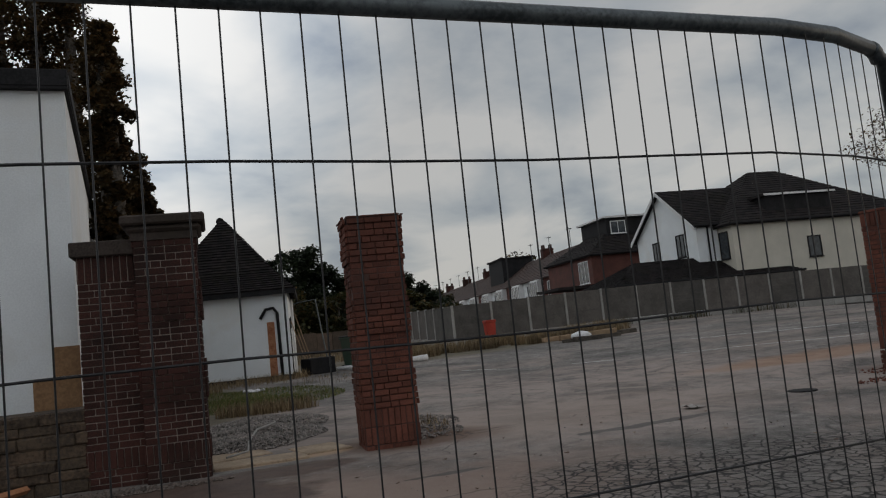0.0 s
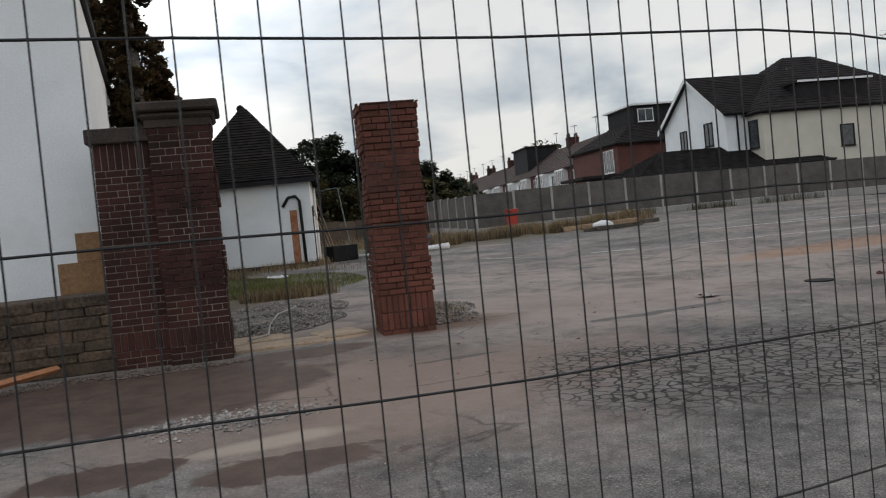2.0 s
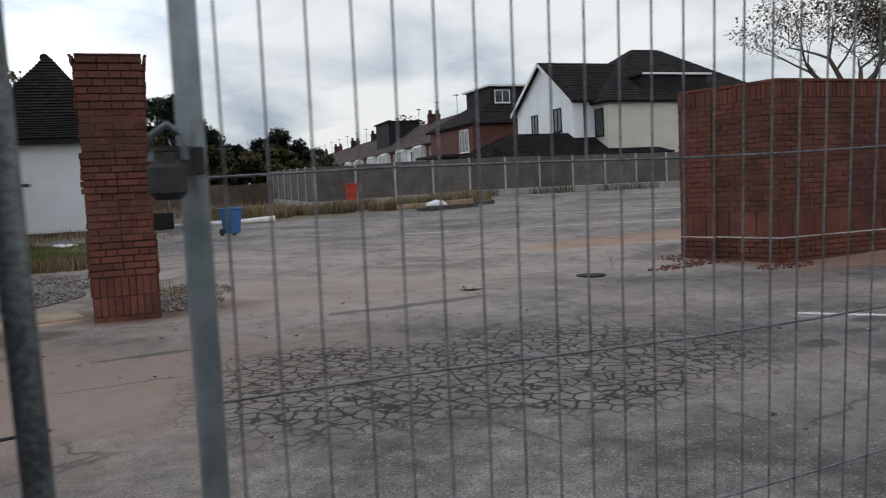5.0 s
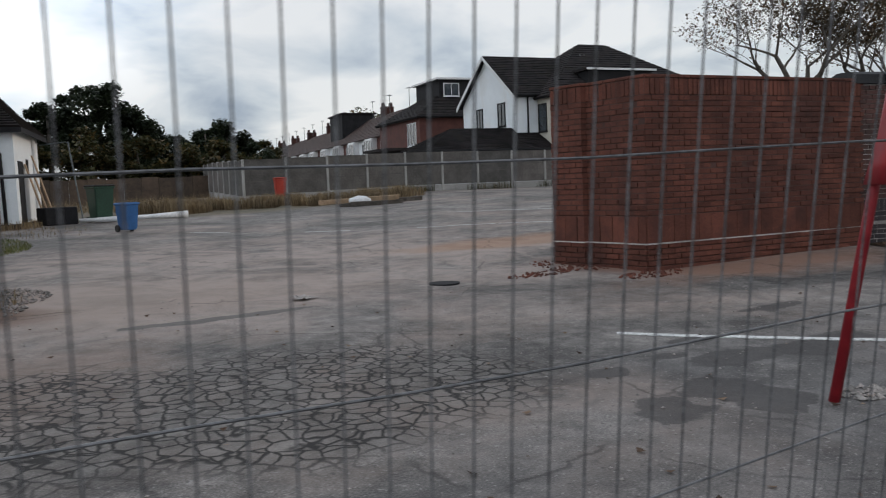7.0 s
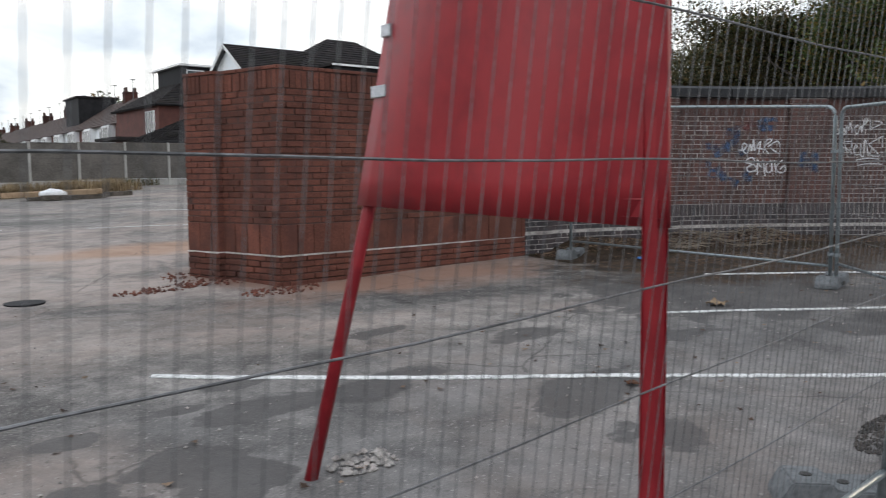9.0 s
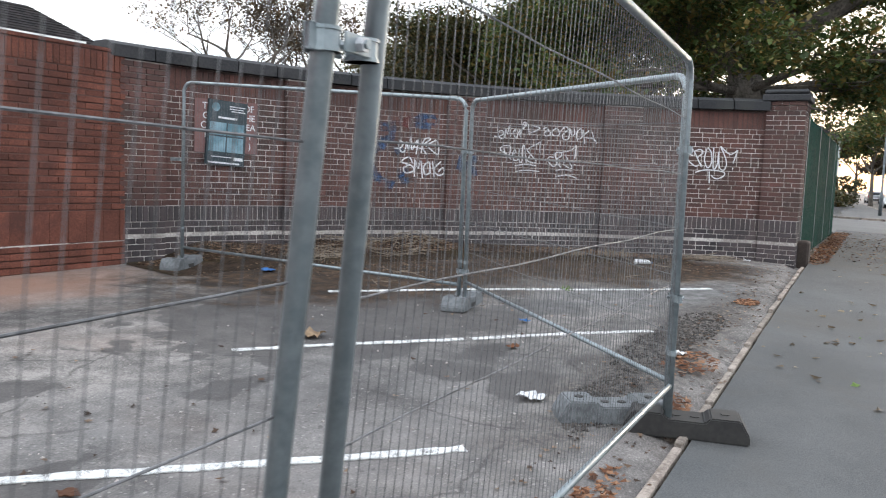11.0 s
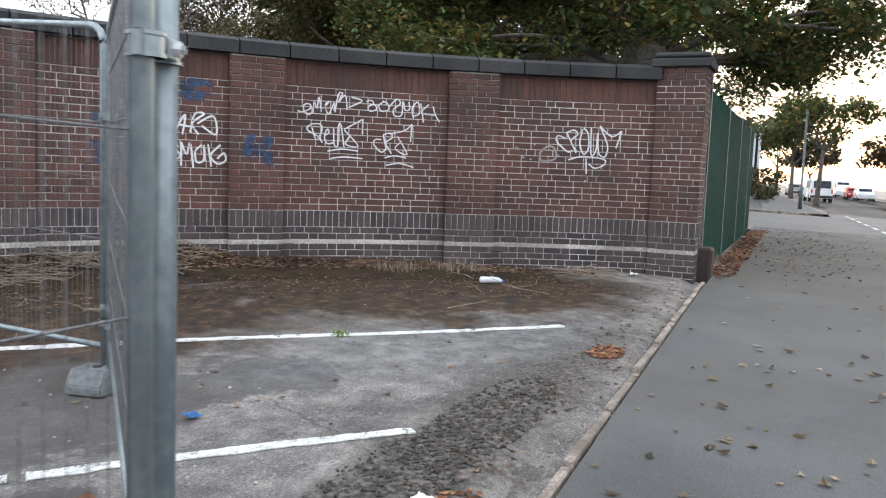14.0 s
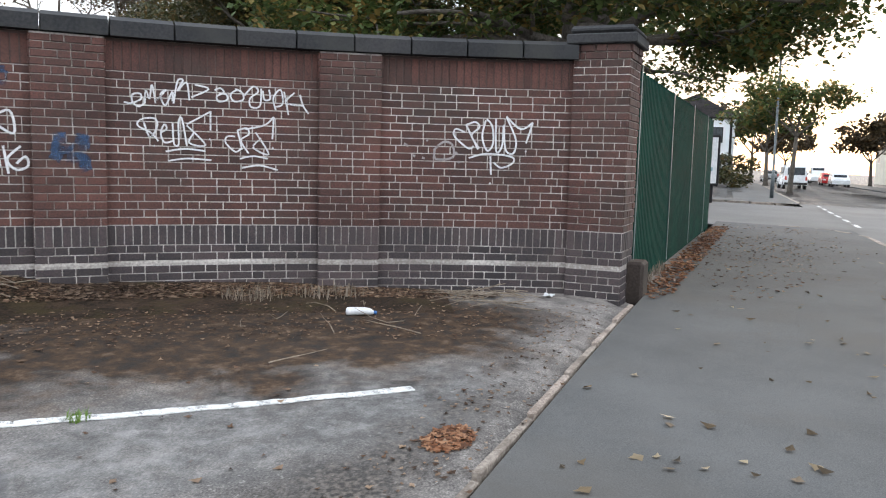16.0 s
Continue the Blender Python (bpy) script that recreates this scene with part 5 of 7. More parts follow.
def pitched_house(name, m, w, d, eave, ridge, wall_m, roof_m, label, gable=True, group=""):
    """A house in the local frame m (x along the front, y to the back): gable ends at x = 0 and x = w, or a hipped roof."""
    top = thing(name, Matrix(), label, "house", group)
    bm = bmesh.new()
    o = 0.3
    if gable:
        prof = [(0, 0.0), (d, 0.0), (d, eave), (d / 2, ridge - 0.05), (0, eave)]
        a = [bm.verts.new(m @ Vector((0, y, z))) for y, z in prof]
        b = [bm.verts.new(m @ Vector((w, y, z))) for y, z in prof]
        bm.faces.new(a)
        bm.faces.new(b[::-1])
        for i in range(5):
            bm.faces.new((a[i], b[i], b[(i + 1) % 5], a[(i + 1) % 5]))
        bmesh.ops.recalc_face_normals(bm, faces=bm.faces)
    else:
        add_box(bm, 0, 0, 0, w, d, eave, m)
    part("wall", bm, wall_m, top)
    k = (ridge - eave) / (d / 2)
    bm = bmesh.new()
    if gable:
        f = [(-o, -o, eave - o * k), (w + o, -o, eave - o * k), (w + o, d / 2, ridge), (-o, d / 2, ridge)]
        r = [(w + o, d + o, eave - o * k), (-o, d + o, eave - o * k), (-o, d / 2, ridge), (w + o, d / 2, ridge)]
        slab(bm, f, 0.12, m)
        slab(bm, r, 0.12, m)
        planes = [f]
    else:
        h = d / 2
        c = [(-o, -o, eave), (w + o, -o, eave), (w + o, d + o, eave), (-o, d + o, eave)]
        r0, r1 = (h, d / 2, ridge), (max(w - h, h + 0.01), d / 2, ridge)
        f = [c[0], c[1], r1, r0]
        slab(bm, f, 0.12, m)
        slab(bm, [c[1], c[2], r1], 0.12, m)
        slab(bm, [c[2], c[3], r0, r1], 0.12, m)
        slab(bm, [c[3], c[0], r0], 0.12, m)
        planes = [f]
        tile_planes = [(c[3], c[0], r0, r0)]
    roof = part("roof", bm, roof_m, top)
    for i, f in enumerate(planes):
        tile_plane(roof, *f, 22, max(6, round(w / 0.33)), roof_m, m, i + 7)
    if not gable:
        tile_plane(roof, *tile_planes[0], 22, round(d / 0.33), roof_m, m, 9)
    part("gutter", tube([m @ Vector((-o, -o - 0.05, eave - (o * k if gable else 0) + 0.02)), m @ Vector((w + o, -o - 0.05, eave - (o * k if gable else 0) + 0.02))], 0.07, 6), M["black_trim"], top, "black gutter")
    if gable:
        for s in (1, -1):
            y0, z0 = (-o, eave - o * k) if s > 0 else (d + o, eave - o * k)
            bm = bmesh.new()
            slab(bm, [(-o - 0.02, y0, z0 - 0.02), (-o - 0.02, d / 2, ridge - 0.02), (-o - 0.02, d / 2, ridge - 0.26), (-o - 0.02, y0, z0 - 0.26)], 0.05, m)
            part("bargeboard", bm, M["fascia"], top, "white bargeboard")
    return top


def side_window(parent, y, z, w, h, m, bars=1):
    """A window in the gable end wall at x = 0."""
    mm = m @ Matrix.Rotation(radians(-90), 4, "Z")
    return window(parent, -y, z, w, h, 0.0, mm, bars, M["black_trim"])


def frame_at(x, y, dx, dy):
    return Matrix.Translation((x, y, ground_z(x, y))) @ Matrix.Rotation(math.atan2(dy, dx), 4, "Z")


# the white house: a gabled wing and a hipped main block
gm = frame_at(31.9, 39.2, 0.9915, -0.13)
wing = pitched_house("white_house_wing", gm, 6.0, 7.4, 5.35, 7.95, M["render_white"], M["roof_tile"], "white rendered gabled house wing with dark roof tiles")
side_window(wing, 1.9, 3.55, 0.85, 1.3, gm)
side_window(wing, 4.9, 3.45, 0.75, 1.3, gm)
part("drain_pipe", tube([gm @ Vector((0.7, -0.08, 5.2)), gm @ Vector((0.7, -0.08, 0.3))], 0.05, 6), M["black_trim"], wing)
mm_ = frame_at(33.1, 37.56, 0.9915, -0.13)
main = pitched_house("white_house", mm_, 12.9, 10.9, 5.0, 8.95, M["render_cream"], M["roof_tile"], "large cream rendered house with a dark hipped roof", gable=False)
window(main, 5.4, 2.75, 0.8, 1.15, 0.0, mm_, 0, M["black_trim"])
window(main, 9.4, 2.75, 0.8, 1.15, 0.0, mm_, 0, M["black_trim"])
mw = mm_ @ Matrix.Rotation(radians(-90), 4, "Z")
window(main, -0.9, 3.1, 0.8, 1.5, 0.0, mw, 0, M["black_trim"])
bm = bmesh.new()
slab(bm, [(4.5, 3.30, 7.46), (5.1, 3.30, 7.46), (5.1, 4.25, 8.13), (4.5, 4.25, 8.13)], 0.06, mm_)
part("skylight", bm, M["fascia"], main, "pale roof window")
dm = bmesh.new()
add_box(dm, 3.0, 0.7, 5.3, 7.6, 3.6, 6.6, mm_)
part("dormer", dm, M["black_trim"], main, "wide dark flat-roofed dormer")
part("dormer_roof", box(2.8, 0.5, 6.6, 7.8, 3.9, 6.74, mm_), M["roof_tile"], main)
part("dormer_fascia", box(2.8, 0.46, 6.61, 7.8, 0.50, 6.73, mm_), M["fascia"], main)
om = frame_at(25.4, 38.3, 0.9915, -0.13)
pitched_house("outbuilding", om, 11.5, 5.0, 1.95, 3.35, M["render_white"], M["roof_tile"], "low outbuilding with a dark hipped tile roof behind the fence", gable=False)
# the brick house next to it, and the terrace that runs away from it
bh = frame_at(33.0, 52.8, 0.9915, -0.13)
brick_house = pitched_house("brick_house", bh, 9.0, 9.0, 5.0, 8.0, M["brick_far"], M["roof_tile"], "red brick end house with a hipped roof and a box dormer", gable=False)
part("dormer", box(2.6, 2.2, 5.5, 8.6, 7.0, 8.0, bh), M["black_trim"], brick_house, "dark box dormer")
part("dormer_roof", box(2.3, 1.9, 8.0, 8.9, 7.3, 8.14, bh), M["fascia"], brick_house)
window(brick_house, 3.6, 6.8, 1.2, 0.9, 2.2, bh, 1)
bl = bh @ Matrix.Rotation(radians(-90), 4, "Z")
window(brick_house, -1.6, 3.0, 1.7, 1.6, 0.0, bl, 2)
part("porch_roof", box(-2.8, 0.2, 2.6, 0, 5, 2.8, bh), M["roof_tile"], brick_house)


def terrace_house(m, seed):
    """One house of the terrace: x runs along the row, the front looks to -y."""
    top = thing("terraced_house", m, "terraced house with white bay windows and a brown tiled roof", "house", "terraced houses")
    w, d, e, r = 6.2, 8.0, 4.7, 7.4
    bm = bmesh.new()
    prof = [(0, -0.5), (d, -0.5), (d, e), (d / 2, r - 0.05), (0, e)]
    a = [bm.verts.new((0, y, z)) for y, z in prof]
    b = [bm.verts.new((w, y, z)) for y, z in prof]
    bm.faces.new(a)
    bm.faces.new(b[::-1])
    for i in range(5):
        bm.faces.new((a[i], b[i], b[(i + 1) % 5], a[(i + 1) % 5]))
    bmesh.ops.recalc_face_normals(bm, faces=bm.faces)
    part("wall", bm, M["render_white"] if seed % 2 else M["brick_far"], top)
    bm = bmesh.new()
    slab(bm, [(0, -0.35, e - 0.2), (w, -0.35, e - 0.2), (w, d / 2, r), (0, d / 2, r)], 0.1)
    slab(bm, [(w, d + 0.35, e - 0.2), (0, d + 0.35, e - 0.2), (0, d / 2, r), (w, d / 2, r)], 0.1)
    roof = part("roof", bm, M["roof_red"], top, "brown tiled roof")
    tile_plane(roof, (0, -0.35, e - 0.2), (w, -0.35, e - 0.2), (w, d / 2, r), (0, d / 2, r), 14, 12, M["roof_red"], None, seed)
    if seed % 2 == 0:
        part("chimney", box(w - 0.4, d / 2 - 0.6, r - 0.8, w + 0.4, d / 2 + 0.6, r + 0.75, None, 0.03), M["brick_dark"], roof, "brick chimney stack")
        part("chimney_band", box(w - 0.45, d / 2 - 0.65, r + 0.56, w + 0.45, d / 2 + 0.65, r + 0.66, None, 0.02), M["brick_dark"], roof)
    for i in range(4 if seed % 2 == 0 else 0):
        bm = bmesh.new()
        add_tube(bm, [(w - 0.25 + 0.5 * (i % 2), d / 2 - 0.4 + 0.8 * (i // 2), r + 0.75), (w - 0.25 + 0.5 * (i % 2), d / 2 - 0.4 + 0.8 * (i // 2), r + 1.15)], [0.14, 0.11], 8)
        part("chimney_pot", bm, M["roof_red"], roof)
    for z in (0.5, 2.75):
        window(top, 1.9, z, 2.2, 1.5, -0.55, Matrix(), 3)
        part("bay", box(0.7, -0.5, z - 0.7, 3.1, 0.05, z + 1.7), M["fascia"], top, "white bay front")
    window(top, 4.9, 2.8, 1.1, 1.3, 0.0, Matrix(), 1)
    part("aerial_mast", tube([(1.0, d / 2, r), (1.0, d / 2, r + 1.9)], 0.03, 5), M["galv_dark"], top)
    bm = bmesh.new()
    for i in range(5):
        add_tube(bm, [(0.7 + 0.15 * i, d / 2 - 0.3 + 0.03 * i, r + 1.8), (0.7 + 0.15 * i, d / 2 + 0.3 - 0.03 * i, r + 1.8)], 0.012, 4)
    add_tube(bm, [(0.6, d / 2, r + 1.8), (1.5, d / 2, r + 1.8)], 0.015, 4)
    part("aerial", bm, M["galv_dark"], top)
    return top


tdir = Vector((0.167, 0.986, 0)).normalized()
tstart = Vector((36.2, 64.5, 0))
first = {}
for i in range(16):
    p = tstart + tdir * 6.2 * i
    m = Matrix.Translation((p.x, p.y, ground_z(p.x, p.y))) @ Matrix.Rotation(math.atan2(tdir.y, tdir.x) , 4, "Z")
    m = m @ Matrix.Rotation(math.pi, 4, "Z") @ Matrix.Translation((-6.2, 0, 0))
    if i % 2 not in first:
        first[i % 2] = terrace_house(m, i)
    else:
        copy_thing(first[i % 2], m)
loft = thing("loft_extension", Matrix(), "dark box loft extension on a terrace roof", "dormer")
lm = Matrix.Translation((*(tstart + tdir * 18.5).xy, 1.0)) @ Matrix.Rotation(math.atan2(tdir.y, tdir.x), 4, "Z")
part("box", box(0.3, -4.5, 5.6, 5.9, -0.8, 8.3, lm), M["black_trim"], loft)
part("flat_roof", box(0.1, -4.7, 8.3, 6.1, -0.6, 8.45, lm), M["roof_tile"], loft)


# ---------------------------------------------------------------- trees
def leaf_cloud(centres, n, size, rng, flat=0.6):
    """Many small folded leaves scattered about the clump centres (x, y, z, radius)."""
    verts, faces = [], []
    for _ in range(n):
        cx, cy, cz, r = rng.choice(centres)
        while True:
            p = Vector((rng.uniform(-1, 1), rng.uniform(-1, 1), rng.uniform(-1, 1)))
            if p.length < 1:
                break
        p = p * (0.55 + 0.45 * rng.random()) * r
        c = Vector((cx, cy, cz)) + Vector((p.x, p.y, p.z * flat))
        s = size * rng.uniform(0.6, 1.3)
        a = Vector((rng.uniform(-1, 1), rng.uniform(-1, 1), rng.uniform(-0.7, 0.4))).normalized()
        b = a.cross(Vector((rng.uniform(-0.4, 0.4), rng.uniform(-0.4, 0.4), 1))).normalized()
        k = len(verts)
        verts += [tuple(c - a * s * 0.5), tuple(c + b * s * 0.38), tuple(c + a * s * 0.5 - Vector((0, 0, s * 0.15))), tuple(c - b * s * 0.38)]
        faces.append((k, k + 1, k + 2, k + 3))
    return verts, faces


def grow(bm, start, direction, length, radius, depth, rng, tips, spread_a=0.6, sides=6, up=0.1, kids=3):
    """Limbs that bend and fork; the ends are gathered in tips."""
    pts, radii = [Vector(start)], [radius]
    d = Vector(direction).normalized()
    n = 4
    for i in range(n):
        d = (d + Vector((rng.uniform(-1, 1), rng.uniform(-1, 1), rng.uniform(-0.6, 0.6) + up)) * 0.16).normalized()
        pts.append(pts[-1] + d * length / n)
        radii.append(radius * (1 - 0.45 * (i + 1) / n))
    add_tube(bm, pts, radii, sides, caps=False)
    if depth == 0:
        tips.append(pts[-1])
        return
    for k in range(kids):
        a = rng.uniform(0, math.tau)
        side = Vector((math.cos(a), math.sin(a), rng.uniform(-0.1, 0.5)))
        at = pts[-1] if k == 0 else pts[rng.choice((2, 3, 4))]
        grow(bm, at, d * (1 - spread_a) + side * spread_a, length * rng.uniform(0.6, 0.85), radii[-1] * 0.75, depth - 1, rng, tips, spread_a, max(3, sides - 1), up, kids)
    tips.append(pts[-1])


def tree(name, x, y, trunk_h, trunk_r, limb, depth, leaf_m, n_leaves, leaf, clump, seed, label, kids=3, spread_a=0.55, up=0.12, flat=0.7, z=None, group="", boughs=()):
    rng = random.Random(seed)
    z = ground_z(x, y) if z is None else z
    top = thing(name, Matrix.Translation((x, y, z)), label, "tree", group)
    bm = bmesh.new()
    tips = []
    lean = Vector((rng.uniform(-0.08, 0.08), rng.uniform(-0.08, 0.08), 1))
    pts = [Vector((0, 0, -0.2)), Vector((0, 0, 0.3)), lean * trunk_h * 0.5 + Vector((rng.uniform(-0.1, 0.1), 0, 0)), lean * trunk_h]
    add_tube(bm, pts, [trunk_r * 1.35, trunk_r * 1.05, trunk_r * 0.9, trunk_r * 0.75], 10)
    for k in range(kids + 1):
        a = math.tau * k / (kids + 1) + rng.uniform(-0.4, 0.4)
        grow(bm, pts[-1], (math.cos(a) * 0.7, math.sin(a) * 0.7, 0.75), limb, trunk_r * 0.5, depth, rng, tips, spread_a, 6, up, kids)
    for dx, dy, dz, ln in boughs:
        grow(bm, pts[-1] * 0.9, (dx, dy, dz), ln, trunk_r * 0.2, 2, rng, tips, 0.45, 6, -0.22, 3)
    part("trunk", bm, M["bark"], top, "grey bark trunk and limbs", True)
    if n_leaves:
        centres = [(t.x, t.y, t.z, clump * rng.uniform(0.6, 1.25)) for t in tips]
        v, f = leaf_cloud(centres, n_leaves, leaf, rng, flat)
        ob = new("crown", soup("crown", v, f, leaf_m))
        ob.parent = top
        tagged(ob, kind="stuff")
    return top


def conifer_mass(name, x, y, h, r, leaf_m, n, leaf, seed, label, shape="tall", group=""):
    """An evergreen or shrub: a trunk and a crown of uneven clumps."""
    rng = random.Random(seed)
    z = ground_z(x, y)
    top = thing(name, Matrix.Translation((x, y, z)), label, "tree" if h > 3 else "shrub", group)
    part("trunk", tube([(0, 0, -0.2), (0.05, 0, h * 0.5), (0.0, 0.05, h * 0.9)], [0.05 * h ** 0.8, 0.035 * h ** 0.8, 0.01 * h], 8), M["bark"], top, smooth=True)
    cs = []
    for _ in range(int(14 + h * (20 if shape == "column" else 5))):
        u = rng.uniform(0.04 if shape == "column" else 0.12 if shape != "pine" else 0.42, 1.0)
        prof = {"column": math.sin(math.pi * (0.10 + 0.87 * u)) ** 0.6, "tall": math.sin(math.pi * (0.12 + 0.84 * u)) ** 0.7, "pine": 0.5 + 0.6 * math.sin(math.pi * u), "cone": 1.05 - u, "round": math.sqrt(max(0.05, 1 - (2 * u - 1) ** 2))}[shape]
        a = rng.uniform(0, math.tau)
        q = r * prof * math.sqrt(rng.random())
        cs.append((q * math.cos(a), q * math.sin(a), h * u, r * rng.uniform(0.22, 0.42)))
    v, f = leaf_cloud(cs, n, leaf, rng, 0.75)
    ob = new("crown", soup("crown", v, f, leaf_m))
    ob.parent = top
    tagged(ob, kind="stuff")
    return top


# trees behind the yard
for i, (x, y, h, r, shp, lm_) in enumerate(((8.6, 55, 6.0, 2.0, "pine", "leaf_dark"), (11.6, 56, 7.4, 2.8, "pine", "leaf_dark"), (13.8, 58, 6.0, 2.4, "tall", "leaf_dark"), (16.6, 62, 4.4, 2.6, "round", "leaf_dark"), (19.3, 60, 4.9, 2.2, "round", "leaf_dark"), (21.4, 62, 5.5, 2.5, "round", "leaf_dark"),
                                            (5.5, 52, 5.0, 2.4, "round", "leaf_olive"), (9.8, 51, 4.0, 2.2, "round", "leaf_olive"), (13.0, 51.5, 3.6, 2.2, "round", "leaf_olive"), (16.0, 51.5, 3.0, 2.0, "round", "leaf_olive"), (18.6, 53, 3.2, 2.0, "round", "leaf_olive"), (23.6, 64, 3.9, 2.2, "round", "leaf_dark"), (26.5, 70, 4.2, 2.6, "round", "leaf_olive"))):
    conifer_mass("evergreen_tree" if h > 4.3 else "shrub", x, y, h, r, M[lm_], 14000 if h > 4.3 else 6000, 0.25, 20 + i, "dark evergreen tree behind the yard" if h > 4.3 else "olive green shrub behind the yard fence", shp, "background trees")
conifer_mass("evergreen_tree", 1.5, 44, 7.9, 2.2, M["leaf_olive"], 11000, 0.24, 41, "tall olive green tree behind the cottage", "round", "background trees")
conifer_mass("evergreen_tree", 47, 92, 9.0, 4.0, M["leaf_olive"], 1600, 0.5, 42, "dark round tree beyond the terrace", "round", "background trees")
# tall columnar trees beside the white building
for i, (x, y, h, r) in enumerate(((0.10, 18.4, 7.4, 0.62), (-0.08, 20.6, 9.4, 0.85), (-1.8, 25.3, 14.2, 1.2), (-0.9, 25.2, 12.5, 1.1), (-2.9, 25.8, 15.5, 1.5), (-5.2, 25.8, 15.0, 1.4), (0.62, 19.4, 5.2, 0.6))):
    conifer_mass("columnar_tree", x, y, h, r, M["leaf_brown"], 24000, 0.12, 60 + i, "tall brownish columnar tree beside the white building", "column", "columnar trees")
# trees behind the curved wall
tree("bare_tree", 58.0, 39.0, 5.0, 0.5, 4.3, 5, M["leaf_brown"], 5000, 0.22, 0.8, 71, "nearly bare autumn tree with fine twigs", 3, 0.55, 0.18)
tree("bare_tree", 66.0, 38.0, 5.0, 0.5, 4.0, 5, M["leaf_brown"], 9000, 0.24, 0.9, 72, "nearly bare autumn tree with fine twigs", 3, 0.55, 0.18)
for i, (x, y, th, n, lf) in enumerate(((35.0, 12.6, 2.0, 30000, "leaf_olive"), (30.3, 9.0, 2.0, 34000, "leaf_olive"), (30.5, 6.4, 2.0, 34000, "leaf_plane"), (34.0, 10.0, 2.2, 26000, "leaf_olive"), (27.6, 4.8, 2.2, 36000, "leaf_plane"), (39.0, 13.5, 2.2, 24000, "leaf_olive"))):
    tree("broadleaf_tree", x, y, th, 0.20, 2.0, 3, M[lf], n, 0.105, 0.8, 80 + i, "leafy autumn tree behind the curved brick wall", 3, 0.6, 0.05, group="trees behind the wall")
tree("plane_tree", 27.6, 1.95, 3.6, 0.50, 2.9, 3, M["leaf_plane"], 88000, 0.115, 0.85, 95, "large street tree with a grey trunk and autumn leaves", 3, 0.62, -0.10,
     boughs=((0.5, -1, 0.2, 2.3), (-0.1, -1, 0.2, 2.0), (1, -0.3, 0.1, 3.0), (0.2, 1, 0.1, 3.0), (-0.8, 0.5, 0.1, 2.6), (-0.7, -0.6, 0.25, 2.4)))


# ---------------------------------------------------------------- graffiti and poster on the curved wall
def ribbon(bm, pts, width, lift=0.0):
    """A painted stroke on the curved wall along (angle, height) points."""
    r = R_BAY - 0.0135 - lift
    n = len(pts)
    sm = []
    for i in range(n - 1):
        p0, p1, p2, p3 = (pts[max(i - 1, 0)], pts[i], pts[i + 1], pts[min(i + 2, n - 1)])
        for k in range(5):
            t = k / 5
            sm.append(tuple(0.5 * (2 * b + (c - a) * t + (2 * a - 5 * b + 4 * c - d) * t * t + (3 * b - a - 3 * c + d) * t ** 3) for a, b, c, d in zip(p0, p1, p2, p3)))
    sm.append(pts[-1])
    flat = [(-radians(a) * r, z) for a, z in sm]
    prev = None
    for i, (s, z) in enumerate(flat):
        s0, z0 = flat[max(i - 1, 0)]
        s1, z1 = flat[min(i + 1, len(flat) - 1)]
        l = math.hypot(s1 - s0, z1 - z0) or 1
        nx, nz = -(z1 - z0) / l * width / 2, (s1 - s0) / l * width / 2
        cur = []
        for k in (1, -1):
            ss, zz = s + nx * k, z + nz * k
            a = -ss / r
            cur.append((bm.verts.new((CX + r * math.cos(a), CY + r * math.sin(a), zz)), bm.verts.new((CX + (r + 0.003) * math.cos(a), CY + (r + 0.003) * math.sin(a), zz))))
        if prev:
            bm.faces.new((prev[0][0], prev[1][0], cur[1][0], cur[0][0]))
            bm.faces.new((prev[0][1], cur[0][1], cur[1][1], prev[1][1]))
            bm.faces.new((prev[0][0], cur[0][0], cur[0][1], prev[0][1]))
            bm.faces.new((prev[1][0], prev[1][1], cur[1][1], cur[1][0]))
        prev = cur


def tag(label, strokes, a0, z0, ka, kz, tilt, width, material, lift=0.0):
    """Spray-painted strokes; each stroke is a flat run of x, y pairs in a drawing of its own scale."""
    top = thing("graffiti", Matrix(), label, "graffiti", "graffiti tags")
    for st in strokes:
        pts = [(a0 - ka * st[i], z0 - kz * st[i + 1] + tilt * st[i]) for i in range(0, len(st), 2)]
        bm = bmesh.new()
        ribbon(bm, pts, width, lift)
        part("stroke", bm, material, top)
    return top


WHITE = M["spray_white"]
# drawing units: a third of a unit is about 6 mm on the wall
S1 = [[40, 145, 70, 150, 110, 130, 105, 105, 75, 110, 75, 145, 100, 165, 125, 150], [125, 150, 130, 90, 145, 130, 155, 62, 170, 150], [175, 135, 215, 85, 190, 110, 210, 160, 240, 95, 240, 140], [245, 150, 262, 45, 285, 40, 262, 90, 300, 50, 312, 135], [335, 60, 395, 80, 320, 120]]
S2 = [[420, 85, 445, 75, 460, 95, 430, 115, 440, 140, 475, 130, 470, 105, 440, 100], [520, 80, 490, 105, 505, 138, 545, 130, 540, 95, 510, 78], [550, 110, 590, 65, 612, 90, 575, 125, 580, 165, 620, 160, 625, 75], [632, 85, 640, 130, 665, 125, 660, 80], [690, 180, 680, 120, 712, 80, 722, 150, 690, 165], [728, 90, 748, 205], [775, 95, 735, 145, 820, 160], [800, 105, 815, 160, 840, 200]]
